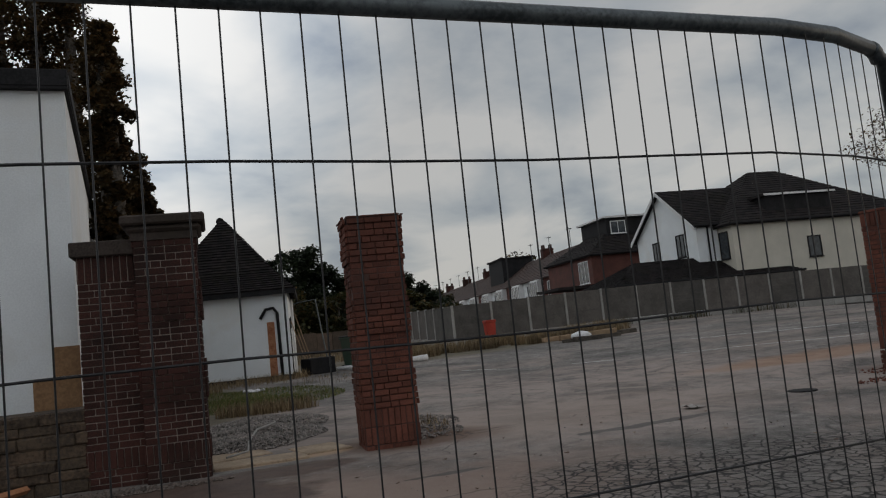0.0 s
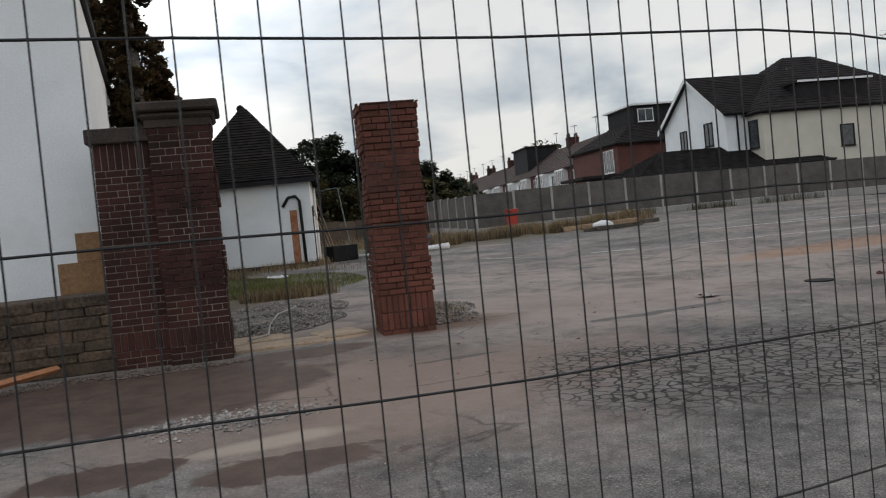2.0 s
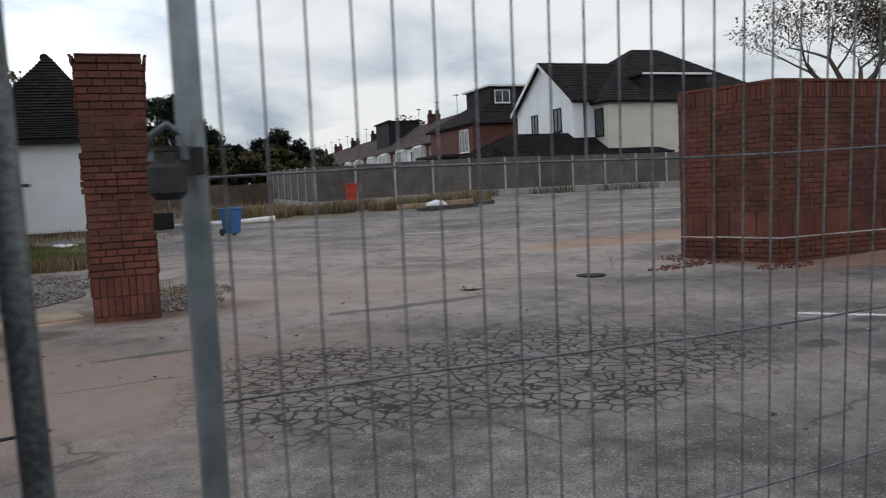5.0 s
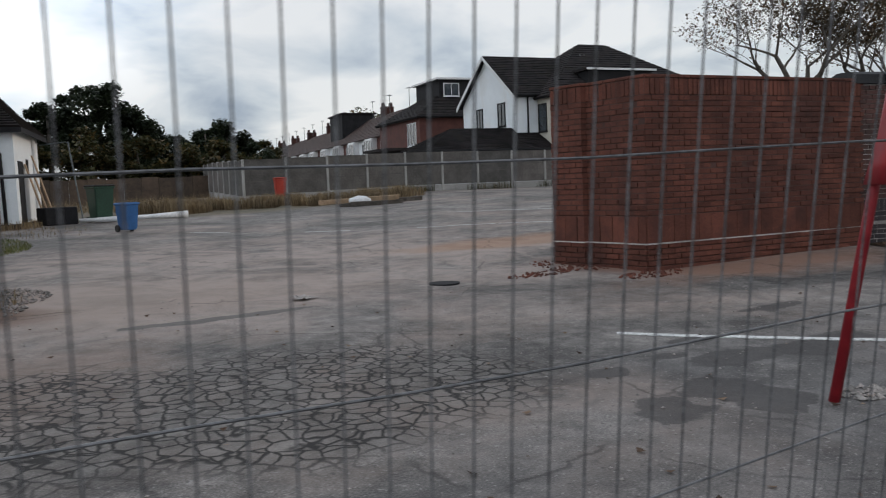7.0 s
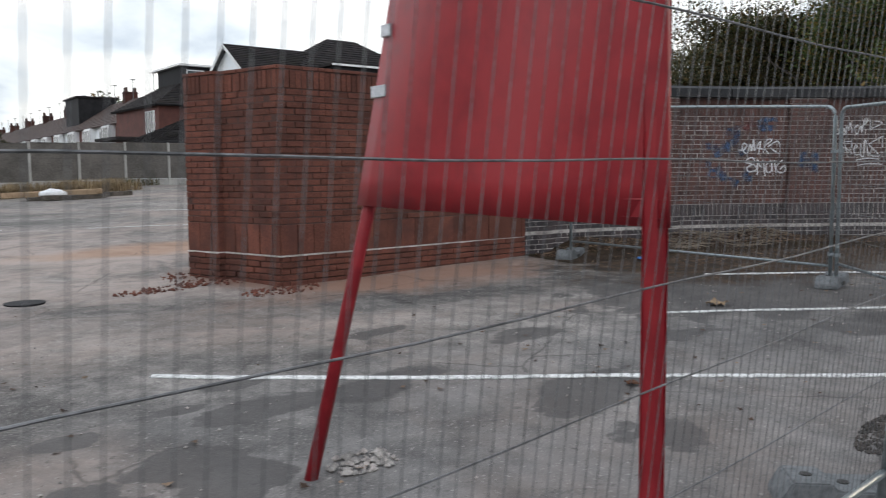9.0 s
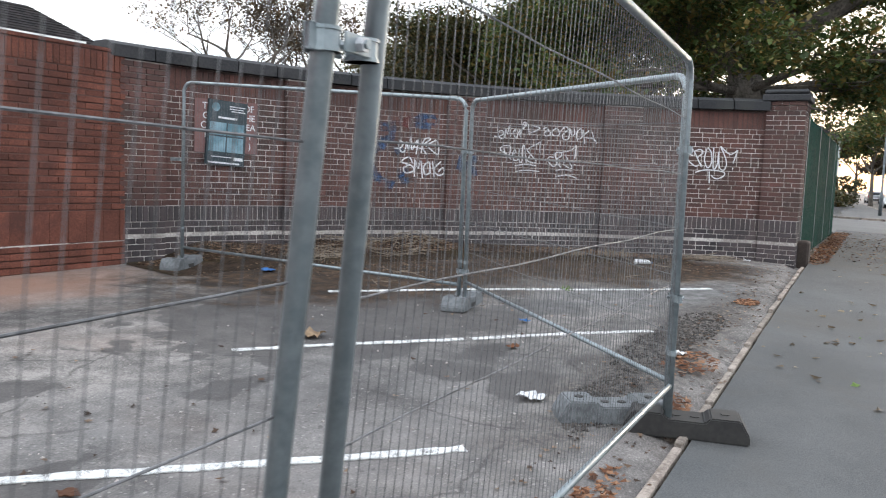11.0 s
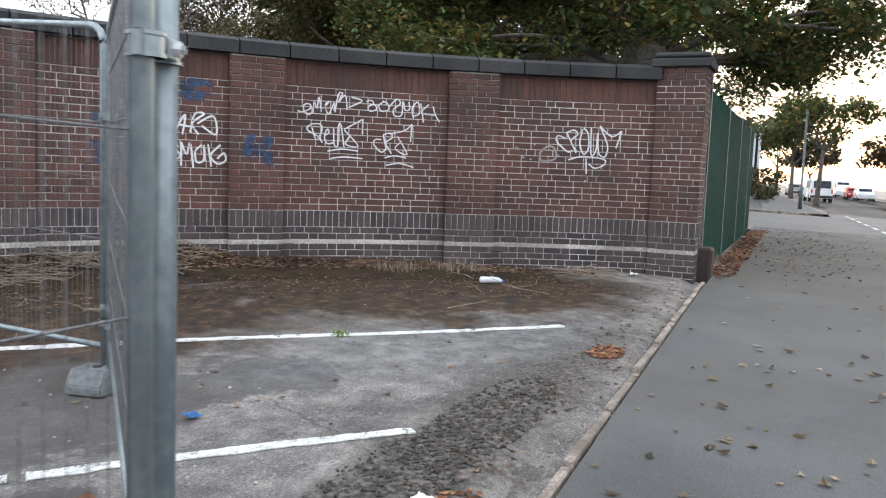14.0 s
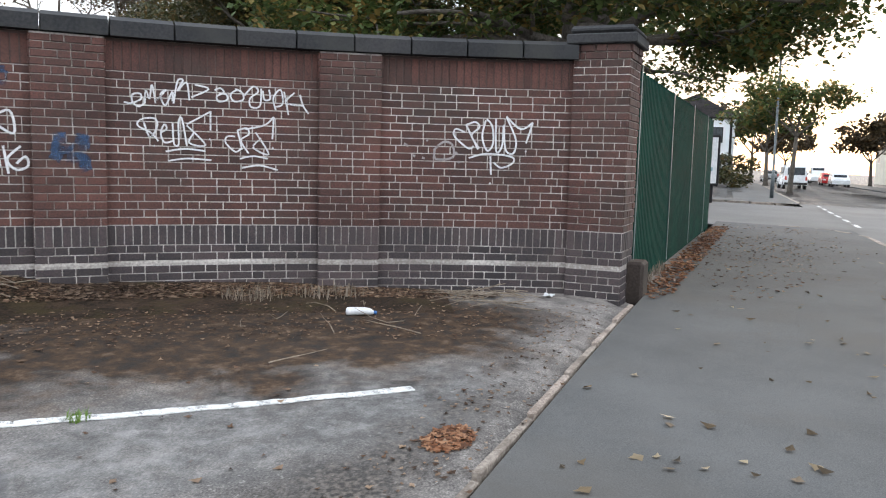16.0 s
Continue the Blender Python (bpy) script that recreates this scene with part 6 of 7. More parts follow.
S3 = [[180, 330, 150, 290, 95, 255, 110, 225, 165, 222, 175, 260, 145, 310, 120, 240], [190, 290, 215, 270, 205, 250, 190, 290, 205, 335, 240, 330], [240, 245, 245, 340, 265, 345, 265, 240, 280, 225, 300, 355], [300, 250, 400, 190], [300, 255, 380, 350, 310, 340, 330, 290], [402, 185, 402, 280], [395, 322, 404, 326], [160, 350, 165, 354], [210, 380, 290, 368, 380, 380], [220, 425, 300, 415, 405, 425]]
S4 = [[510, 310, 475, 310, 468, 340, 510, 385, 535, 370], [520, 280, 540, 375], [520, 280, 560, 270, 570, 300, 535, 330, 570, 395], [555, 275, 640, 255, 682, 215], [600, 290, 660, 400, 590, 365, 625, 320], [682, 215, 676, 325], [674, 368, 682, 372], [530, 420, 590, 408, 655, 422], [540, 465, 620, 455, 700, 480]]
S5 = [[320, 295, 375, 290, 400, 250, 370, 235, 360, 280, 390, 322, 420, 310], [420, 310, 430, 240, 450, 300, 465, 195, 475, 300], [480, 300, 530, 215, 515, 335], [490, 275, 560, 285], [560, 320, 585, 210, 640, 205, 570, 265, 610, 330], [600, 265, 695, 215, 712, 325, 625, 275]]
S6 = [[490, 410, 455, 360, 390, 400, 480, 430, 500, 470, 430, 490, 410, 450, 460, 425], [510, 380, 508, 520], [510, 385, 540, 450, 560, 380, 580, 530], [630, 390, 590, 430, 600, 495, 640, 480, 640, 390, 650, 490], [665, 385, 685, 520], [740, 385, 680, 450, 720, 500, 770, 480, 760, 435, 720, 470]]
S7 = [[285, 140, 245, 125, 240, 160, 300, 215, 325, 205], [290, 105, 345, 220], [290, 105, 330, 90, 348, 115, 315, 155, 350, 215], [375, 80, 362, 160, 385, 225, 410, 190, 405, 110, 380, 75], [420, 70, 425, 225, 450, 200, 455, 100, 465, 215, 500, 235, 510, 170, 465, 60], [465, 60, 530, 118, 582, 85], [582, 85, 555, 185], [552, 222, 558, 226], [305, 262, 380, 240, 490, 250, 500, 280, 450, 305, 415, 280], [400, 250, 405, 340], [400, 378, 404, 384]]
K = 1 / 3
tag("white spray-painted graffiti scrawl in one line on brown brick", S1 + S2, 43.02, 2.368, 0.03817 * K, 0.00585 * K, 0.00026 * K, 0.016, WHITE)
tag("white spray-painted graffiti tag with a double underline", S3, 43.02, 2.368, 0.03817 * K, 0.00585 * K, 0.00026 * K, 0.016, WHITE)
tag("white spray-painted graffiti tag with an underline", S4, 43.02, 2.368, 0.03817 * K, 0.00585 * K, 0.00026 * K, 0.016, WHITE)
tag("white spray-painted graffiti tag in angular letters", S5, 55.73, 2.355, 0.03284 * K, 0.00542 * K, 0.0, 0.021, WHITE)
tag("white spray-painted graffiti tag in round letters", S6, 55.73, 2.355, 0.03284 * K, 0.00542 * K, 0.0, 0.021, WHITE)
tag("white spray-painted graffiti tag with a loop below", S7, 26.9, 2.217, 0.0418 * K, 0.00636 * K, 0.0, 0.018, WHITE)
tag("faded grey spray-paint scrawl", [[20, 200, 40, 215], [60, 255, 70, 262], [100, 265, 112, 270], [118, 180, 124, 186], [150, 230, 190, 190, 230, 200, 235, 260, 160, 270, 155, 220], [245, 235, 255, 245], [258, 280, 266, 286]], 26.9, 2.217, 0.0418 * K, 0.00636 * K, 0.0, 0.022, M["spray_grey"])
tag("faded blue spray-paint clouds and streaks on brown brick", [[500, 60, 600, 50, 690, 65], [520, 30, 680, 40], [500, 95, 640, 90], [285, 75, 300, 150, 270, 260], [255, 100, 240, 220, 200, 300], [230, 220, 160, 300, 90, 335], [200, 130, 330, 150], [10, 265, 120, 262], [0, 420, 60, 440], [20, 480, 140, 520], [120, 440, 200, 560], [360, 520, 420, 480, 430, 580], [200, 560, 330, 600], [330, 260, 380, 330]], 55.73, 2.355, 0.03284 * K, 0.00542 * K, 0.0, 0.13, M["spray_blue"], -0.002)
tag("faded red spray-paint streak on brown brick", [[330, 60, 480, 55], [350, 90, 440, 95]], 55.73, 2.355, 0.03284 * K, 0.00542 * K, 0.0, 0.10, M["spray_red"], -0.002)
tag("faded blue spray-paint on a pilaster", [[910, 310, 905, 400, 880, 450], [870, 380, 930, 390, 960, 360], [1020, 330, 1015, 440, 1030, 500], [940, 430, 1050, 440], [980, 340, 1040, 350]], 55.73, 2.355, 0.03284 * K, 0.00542 * K, 0.0, 0.10, M["spray_blue"], 0.085)


def text_mesh(s, size):
    cu = bpy.data.curves.new("letters", "FONT")
    cu.body, cu.size, cu.extrude, cu.align_x, cu.align_y = s, size, 0.002, "CENTER", "CENTER"
    ob = new("letters", cu)
    bpy.context.view_layer.update()
    me = bpy.data.meshes.new_from_object(ob.evaluated_get(bpy.context.evaluated_depsgraph_get()))
    bpy.data.objects.remove(ob)
    bpy.data.curves.remove(cu)
    return me


M["sign_brown"] = mat("brown_sign_paint", (0.13, 0.062, 0.058), (0.18, 0.088, 0.08), 30, 3, 0.6)
M["poster_dark"] = mat("dark_teal_poster", (0.010, 0.022, 0.030), (0.02, 0.04, 0.05), 20, 3, 0.35)
M["poster_blue"] = mat("blue_poster_print", (0.07, 0.16, 0.20), (0.20, 0.32, 0.38), 6, 5, 0.35)
M["poster_white"] = mat("white_print", (0.6, 0.62, 0.64), (0.75, 0.76, 0.78), 20, 3, 0.5)


def wall_sign():
    a = radians(67.5)
    r = R_BAY - 0.014
    d, out = Vector((math.sin(a), -math.cos(a), 0)), Vector((-math.cos(a), -math.sin(a), 0))
    base = Matrix.Translation((CX + r * math.cos(a), CY + r * math.sin(a), 1.97)) @ Matrix((d, out, (0, 0, 1))).transposed().to_4x4()
    sign = thing("wall_sign", Matrix(), "old brown painted wall sign with white capital letters", "sign")
    part("board", box(-0.44, 0.0, -0.34, 0.44, 0.02, 0.33, base), M["sign_brown"], sign)
    flip = Matrix.Rotation(radians(90), 4, "X")
    for s, x, z in (("TI", -0.29, 0.24), ("OF", 0.31, 0.24), ("G", -0.29, 0.12), ("HE", 0.33, 0.12), ("CA", -0.28, 0.0), ("EA", 0.34, 0.0), ("IS", -0.27, -0.12), ("Y", 0.33, -0.12), ("P", -0.27, -0.24), (")", 0.33, -0.24)):
        ob = new("letters", text_mesh(s, 0.12))
        ob.data.materials.append(M["poster_white"])
        ob.parent = sign
        ob.matrix_world = Matrix.Translation(base @ Vector((x, 0.022, z))) @ Matrix((d, (0, 0, 1), out)).transposed().to_4x4()
    post = thing("poster_board", Matrix(), "tilted dark teal poster board with blue pictures over an old sign", "poster")
    pb = base @ Matrix.Translation((-0.02, 0.03, -0.09)) @ Matrix.Rotation(radians(3), 4, "Y")
    part("board", box(-0.27, 0.0, -0.41, 0.27, 0.03, 0.41, pb, 0.004), M["poster_dark"], post)
    for x0, z0, x1, z1 in ((-0.24, -0.03, -0.01, 0.13), (0.01, -0.03, 0.24, 0.13), (-0.24, -0.24, -0.01, -0.05), (0.01, -0.24, 0.24, -0.05)):
        part("picture", box(x0, 0.03, z0, x1, 0.034, z1, pb), M["poster_blue"], post, "blurred pale blue picture")
    for x0, z0, x1, z1 in ((0.02, 0.34, 0.24, 0.352), (0.02, 0.31, 0.22, 0.322), (0.05, 0.28, 0.24, 0.292), (-0.13, 0.18, 0.14, 0.205), (-0.2, -0.30, 0.1, -0.31), (-0.24, -0.39, 0.2, -0.37), (0.12, -0.34, 0.25, -0.30)):
        part("text_bar", box(x0, 0.03, min(z0, z1), x1, 0.034, max(z0, z1), pb), M["poster_white"], post, "pale bar of small print")
    part("round_badge", tube([pb @ Vector((-0.17, 0.03, 0.32)), pb @ Vector((-0.17, 0.034, 0.32))], 0.055, 16), M["poster_blue"], post)


wall_sign()


# ---------------------------------------------------------------- litter, leaves, stones, weeds
def scatter_leaves(name, label, spots, n, size, material, seed, on=None):
    """Small curled leaves lying on the ground. spots: (x, y, rx, ry, turn) ellipses."""
    rng = random.Random(seed)
    verts, faces = [], []
    zf = on or gz
    for _ in range(n):
        x, y, rx, ry, tn = rng.choice(spots)
        q, a = math.sqrt(rng.random()), rng.uniform(0, math.tau)
        u, v = q * rx * math.cos(a), q * ry * math.sin(a)
        t = radians(tn)
        px, py = x + u * math.cos(t) - v * math.sin(t), y + u * math.sin(t) + v * math.cos(t)
        s, yaw = size * rng.uniform(0.5, 1.4), rng.uniform(0, math.tau)
        d, e = Vector((math.cos(yaw), math.sin(yaw), rng.uniform(-0.12, 0.2))), Vector((-math.sin(yaw), math.cos(yaw), rng.uniform(-0.3, 0.3)))
        c = Vector((px, py, zf(px, py) + 0.006 + rng.uniform(0.0, 0.12) * s))
        k = len(verts)
        tip = Vector((0, 0, rng.uniform(0.0, 0.25) * s))
        verts += [tuple(c - d * s * 0.5 + tip), tuple(c + e * s * 0.36 - d * s * 0.14), tuple(c + e * s * 0.13 + d * s * 0.10), tuple(c + d * s * 0.5 + tip * 0.6), tuple(c - e * s * 0.15 + d * s * 0.12), tuple(c - e * s * 0.33 - d * s * 0.10)]
        faces += [(k, k + 1, k + 2), (k, k + 2, k + 3), (k, k + 3, k + 4), (k, k + 4, k + 5)]
    ob = new(name, soup(name, verts, faces, material))
    return tagged(ob, label, "leaves", kind="stuff")


def mound_z(x, y):
    """Leaf mound against the curved wall."""
    r = math.hypot(x - CX, y - CY)
    a = math.degrees(math.atan2(y - CY, x - CX))
    along = step((a - 27) / 12) * (1 - step((a - 69) / 5))
    high = 0.05 + 0.13 * step((a - 38) / 14)
    return gz(x, y) + along * high * step((r - 8.7) / 0.8) * (0.8 + 0.5 * noise.noise(Vector((x * 1.7, y * 1.7, 2))))


def leaf_mound():
    bm = bmesh.new()
    rows = []
    for i in range(90):
        a = radians(24 + 52 * i / 89)
        rows.append([bm.verts.new((CX + r * math.cos(a), CY + r * math.sin(a), mound_z(CX + r * math.cos(a), CY + r * math.sin(a)) - 0.012 + 0.02 * step((r - 8.1) / 0.5))) for r in np.linspace(7.9, R_BAY - 0.0, 16)])
    for p, q in zip(rows, rows[1:]):
        for k in range(15):
            bm.faces.new((p[k], p[k + 1], q[k + 1], q[k]))
    ob = link("leaf_mould", bm, mat("dark_leaf_mould", (0.012, 0.008, 0.005), (0.060, 0.038, 0.025), 30, 4, 0.95, strength=0.8, dist=0.02, stain=(0.040, 0.030, 0.012), spec=0.2), True)
    tagged(ob, "dark rotting leaf mould heaped along the wall", "leaf litter", kind="stuff")


leaf_mound()
arc_spots = [(CX + 9.25 * math.cos(radians(a)), CY + 9.25 * math.sin(radians(a)), 0.9, 0.26, a + 90) for a in range(26, 73, 4)]
scatter_leaves("leaf_litter", "thick brown fallen leaves along the foot of the wall", arc_spots, 9000, 0.05, M["leaf_fallen"], 1, mound_z)
in_spots = [(CX + 8.1 * math.cos(radians(a)), CY + 8.1 * math.sin(radians(a)), 1.3, 0.7, a + 90) for a in range(24, 70, 6)]
scatter_leaves("leaf_litter", "loose brown leaves on damp ground before the wall", in_spots, 2600, 0.032, M["leaf_fallen"], 2, mound_z)
scatter_leaves("leaf_litter", "orange leaves in drifts beside the kerb", [(14.6, 1.0, 0.42, 0.2, -3), (17.75, 0.86, 0.2, 0.12, -3), (13.4, 0.98, 0.3, 0.14, 0), (11.5, 1.05, 0.7, 0.12, -3), (10.2, 1.12, 0.7, 0.14, -3)], 1300, 0.048, M["leaf_orange"], 3)
scatter_leaves("leaf_litter", "brown leaf scraps along the kerb", [(12.0 + i, 1.12 - 0.045 * i, 0.8, 0.32, -3) for i in range(10)], 750, 0.035, M["leaf_fallen"], 4)
scatter_leaves("leaf_litter", "rusty leaves along the foot of the green fence", [(23.2 + i, 0.22 - 0.055 * i, 0.8, 0.2, -3) for i in range(11)], 1700, 0.075, M["leaf_orange"], 5, ground_z)
scatter_leaves("pavement_leaves", "single dry leaves scattered over the pavement", [(20, -0.8, 7.0, 1.1, -3), (16, -0.6, 2.5, 1.2, 0), (28, -1.6, 8, 1.6, 0)], 190, 0.075, M["leaf_pale"], 6, ground_z)
scatter_leaves("pavement_leaves", "brown leaf crumbs trodden into the far pavement", [(27.5, -0.9, 4.5, 0.9, -3), (31, -1.2, 4.5, 1.6, 0)], 900, 0.055, M["leaf_fallen"], 16, ground_z)
scatter_leaves("pavement_leaves", "few green leaves fallen on the pavement", [(15.6, -0.35, 1.5, 0.5, 0), (24, -2.6, 0.4, 0.2, 0)], 5, 0.075, M["leaf_green"], 7, ground_z)
scatter_leaves("yard_litter", "pale scraps and leaves scattered over the yard", [(13, 3, 3.5, 2.0, -20), (9, 4, 4, 2.5, 0), (5, 7, 4, 3, 0), (17, 3, 2, 1.6, 0)], 260, 0.05, M["leaf_fallen"], 8)


def stones(name, label, spots, n, size, material, seed, lift=0.0):
    """Rough little stones, joined."""
    rng = random.Random(seed)
    verts, faces = [], []
    octa = [(1, 0, 0), (-1, 0, 0), (0, 1, 0), (0, -1, 0), (0, 0, 1), (0, 0, -1)]
    tri = [(0, 2, 4), (2, 1, 4), (1, 3, 4), (3, 0, 4), (2, 0, 5), (1, 2, 5), (3, 1, 5), (0, 3, 5)]
    for _ in range(n):
        x, y, rx, ry, tn = rng.choice(spots)
        q, a = math.sqrt(rng.random()), rng.uniform(0, math.tau)
        u, v = q * rx * math.cos(a), q * ry * math.sin(a)
        t = radians(tn)
        px, py = x + u * math.cos(t) - v * math.sin(t), y + u * math.sin(t) + v * math.cos(t)
        s = size * rng.uniform(0.4, 1.5)
        yaw = Matrix.Rotation(rng.uniform(0, 6.3), 3, "Z")
        k = len(verts)
        heap = lift * max(0, 1 - q * q)
        for o in octa:
            w = yaw @ Vector((o[0] * rng.uniform(0.6, 1.2), o[1] * rng.uniform(0.5, 1.0), o[2] * rng.uniform(0.4, 0.8))) * s * 0.5
            verts.append((px + w.x, py + w.y, gz(px, py) + s * 0.16 + heap + w.z))
        faces += [(k + i, k + j, k + m) for i, j, m in tri]
    ob = new(name, soup(name, verts, faces, material))
    return tagged(ob, label, "gravel", kind="stuff")


stones("gravel_bed", "pale crushed stone heap between the gate piers", [(1.75, 12.6, 1.1, 1.1, 0), (1.5, 11.9, 0.9, 0.7, 0), (2.1, 14.0, 1.1, 1.3, 0)], 9500, 0.05, M["gravel"], 1, 0.12)
stones("gravel_patch", "patch of pale rubble stones in the mud", [(0.70, 6.5, 0.5, 0.30, 6), (0.25, 6.6, 0.4, 0.22, 0), (0.6, 6.5, 0.8, 0.45, 0)], 700, 0.036, M["rubble"], 2)
stones("rubble", "broken stone at the foot of the red pier", [(3.75, 10.6, 0.5, 0.7, 0), (4.1, 11.6, 0.5, 0.7, 0)], 700, 0.055, M["gravel"], 3, 0.06)
stones("rubble", "grit and broken brick by the stone wall", [(-1.2, 9.5, 1.6, 0.22, 0), (0.3, 9.3, 0.8, 0.16, 0)], 700, 0.04, M["grit_dark"], 4)
stones("rubble", "brick rubble at the foot of the new wall", [(11.0, 9.2, 0.35, 0.7, 10), (11.2, 7.8, 0.5, 0.25, 0), (10.4, 8.9, 0.7, 0.2, 0)], 380, 0.05, M["brick_new"], 5)
stones("broken_tar", "broken black tar lumps beside the kerb", [(14.9, 1.32, 0.9, 0.26, -4), (16.0, 1.2, 0.9, 0.26, -4), (13.3, 1.35, 0.7, 0.2, 0), (10.8, 1.4, 0.5, 0.15, 0)], 2600, 0.026, mat("tar_lumps", (0.016, 0.014, 0.013), (0.085, 0.074, 0.066), 50, 6, 0.8, per_piece=0.3), 6)
stones("rubble", "loose stone in the socket beside the board post", [(8.43, 3.19, 0.2, 0.13, 0)], 90, 0.05, M["rubble"], 7)
stones("yard_grit", "loose grit and chips scattered over the yard", [(6, 6, 5, 4, 0), (9, 5, 4, 3, 0), (13, 3, 3, 1.8, 0)], 700, 0.022, M["rubble"], 8)


def grass(name, label, spots, n, h, material, seed):
    """Grass blades as thin bent leaves."""
    rng = random.Random(seed)
    verts, faces = [], []
    for _ in range(n):
        x, y, rx, ry, tn = rng.choice(spots)
        q, a = math.sqrt(rng.random()), rng.uniform(0, math.tau)
        u, v = q * rx * math.cos(a), q * ry * math.sin(a)
        t = radians(tn)
        px, py = x + u * math.cos(t) - v * math.sin(t), y + u * math.sin(t) + v * math.cos(t)
        hh, yaw = h * rng.uniform(0.4, 1.3), rng.uniform(0, math.tau)
        w = 0.004 + hh * 0.012
        d = Vector((math.cos(yaw), math.sin(yaw), 0))
        e = Vector((-d.y, d.x, 0))
        b = Vector((px, py, gz(px, py) - 0.01))
        bend = rng.uniform(0.1, 0.6) * hh
        k = len(verts)
        verts += [tuple(b - e * w), tuple(b + e * w), tuple(b + d * bend * 0.35 + e * w * 0.8 + Vector((0, 0, hh * 0.6))), tuple(b + d * bend * 0.35 - e * w * 0.8 + Vector((0, 0, hh * 0.6))), tuple(b + d * bend + Vector((0, 0, hh)))]
        faces += [(k, k + 1, k + 2, k + 3), (k + 3, k + 2, k + 4)]
    ob = new(name, soup(name, verts, faces, material))
    return tagged(ob, label, "grass", kind="stuff")


grass("grass", "short green grass behind the gravel heap", [(2.4, 19.0, 1.5, 2.2, 0), (3.6, 20.5, 1.4, 3.0, 0), (1.6, 21.5, 1.8, 2.5, 0)], 20000, 0.075, M["green_grass"], 1)
grass("dry_grass", "dry straw-coloured weeds before the cottage", [(2.5, 26.5, 2.4, 1.6, 0), (4.6, 27.5, 1.2, 1.2, 0), (1.2, 24.5, 1.4, 1.4, 0), (2.6, 16.4, 1.0, 0.4, 0)], 5000, 0.24, M["dry_grass"], 2)
wr = random.Random(77)
WEED_SPOTS = [(wr.uniform(9.5, 20.5), 0, wr.uniform(0.25, 0.9), wr.uniform(0.2, 0.6), wr.uniform(-20, 20)) for _ in range(46)]
WEED_SPOTS = [(x, 31.2 - 0.1 * (x - 12) + wr.gauss(0.6, 1.0) + max(0, 13 - x) * 0.5, rx, ry, t) for x, _, rx, ry, t in WEED_SPOTS] + [(9.5, 38.0, 4.5, 3.0, 0)] * 6
grass("dry_grass", "tall dry weeds along the back of the yard", WEED_SPOTS, 17000, 0.42, M["dry_grass"], 3)
grass("dry_grass", "weeds in the joint at the yard's edge", [(3.9, 11.3, 0.35, 0.9, 0), (5.6, 24.5, 1.2, 2.5, 0)], 420, 0.14, M["dry_grass"], 4)
grass("fence_weeds", "dark weeds at the foot of the panel fence", [(26.5, 34.1, 1.4, 0.35, -7), (31, 33.6, 2.0, 0.3, -7), (22.5, 34.6, 1.0, 0.3, -7)], 700, 0.38, M["leaf_olive"], 5)
grass("wall_weed", "dry weed tuft at the foot of the curved wall", [(20.75, 3.1, 0.35, 0.2, 120), (20.3, 3.6, 0.3, 0.15, 120), (23.6, 0.42, 0.5, 0.1, 0), (24.6, 0.36, 0.5, 0.1, 0)], 360, 0.13, M["twig"], 6)
grass("grass", "green sprout in the tarmac", [(17.2, 2.75, 0.07, 0.07, 0)], 40, 0.06, M["leaf_green"], 7)


def sticks(name, label, spots, n, length, material, seed, zf):
    top = thing(name, Matrix(), label, "twigs", kind="stuff")
    rng = random.Random(seed)
    bm = bmesh.new()
    for _ in range(n):
        x, y, rx, ry, tn = rng.choice(spots)
        a, l = radians(tn) + rng.uniform(-1.1, 1.1), length * rng.uniform(0.4, 1.2)
        px, py = x + rng.uniform(-rx, rx), y + rng.uniform(-ry, ry)
        pts = [(px + math.cos(a) * l * u + rng.uniform(-0.02, 0.02), py + math.sin(a) * l * u + rng.uniform(-0.02, 0.02), zf(px + math.cos(a) * l * u, py + math.sin(a) * l * u) + 0.03 + 0.07 * rng.random()) for u in (-0.5, -0.15, 0.2, 0.5)]
        add_tube(bm, pts, [0.005, 0.004, 0.0035, 0.002], 4)
    ob = part("twigs", bm, material, top)
    tagged(ob, kind="stuff")


sticks("twig_heap", "heap of dry grey twigs against the curved wall", [(17.6, 6.2, 0.7, 0.35, 150), (18.6, 5.6, 0.6, 0.35, 140)], 90, 0.7, M["twig"], 1, mound_z)
sticks("twig_heap", "pale dry sticks lying beside the end pier", [(21.3, 1.7, 0.35, 0.3, 115)], 26, 0.8, M["twig"], 2, mound_z)
sticks("twig_heap", "few thin sticks on the damp ground", [(19.6, 2.6, 1.0, 0.6, 20), (16.2, 4.9, 0.8, 0.5, 60)], 16, 0.5, M["twig"], 3, mound_z)


def bottle():
    x, y = 20.2, 2.5
    top = thing("plastic_bottle", Matrix.Translation((x, y, mound_z(x, y) + 0.038)) @ Matrix.Rotation(radians(-68), 4, "Z"), "crushed clear plastic bottle lying on leaves", "bottle")
    part("body", tube([(-0.12, 0, 0), (-0.11, 0, 0), (0.04, 0.004, 0.003), (0.08, 0, 0), (0.12, 0, -0.008)], [0.02, 0.036, 0.034, 0.03, 0.014], 12), M["sheeting"], top, smooth=True)
    part("cap", tube([(0.12, 0, -0.008), (0.145, 0, -0.009)], 0.016, 10), M["plastic_blue"], top)


bottle()


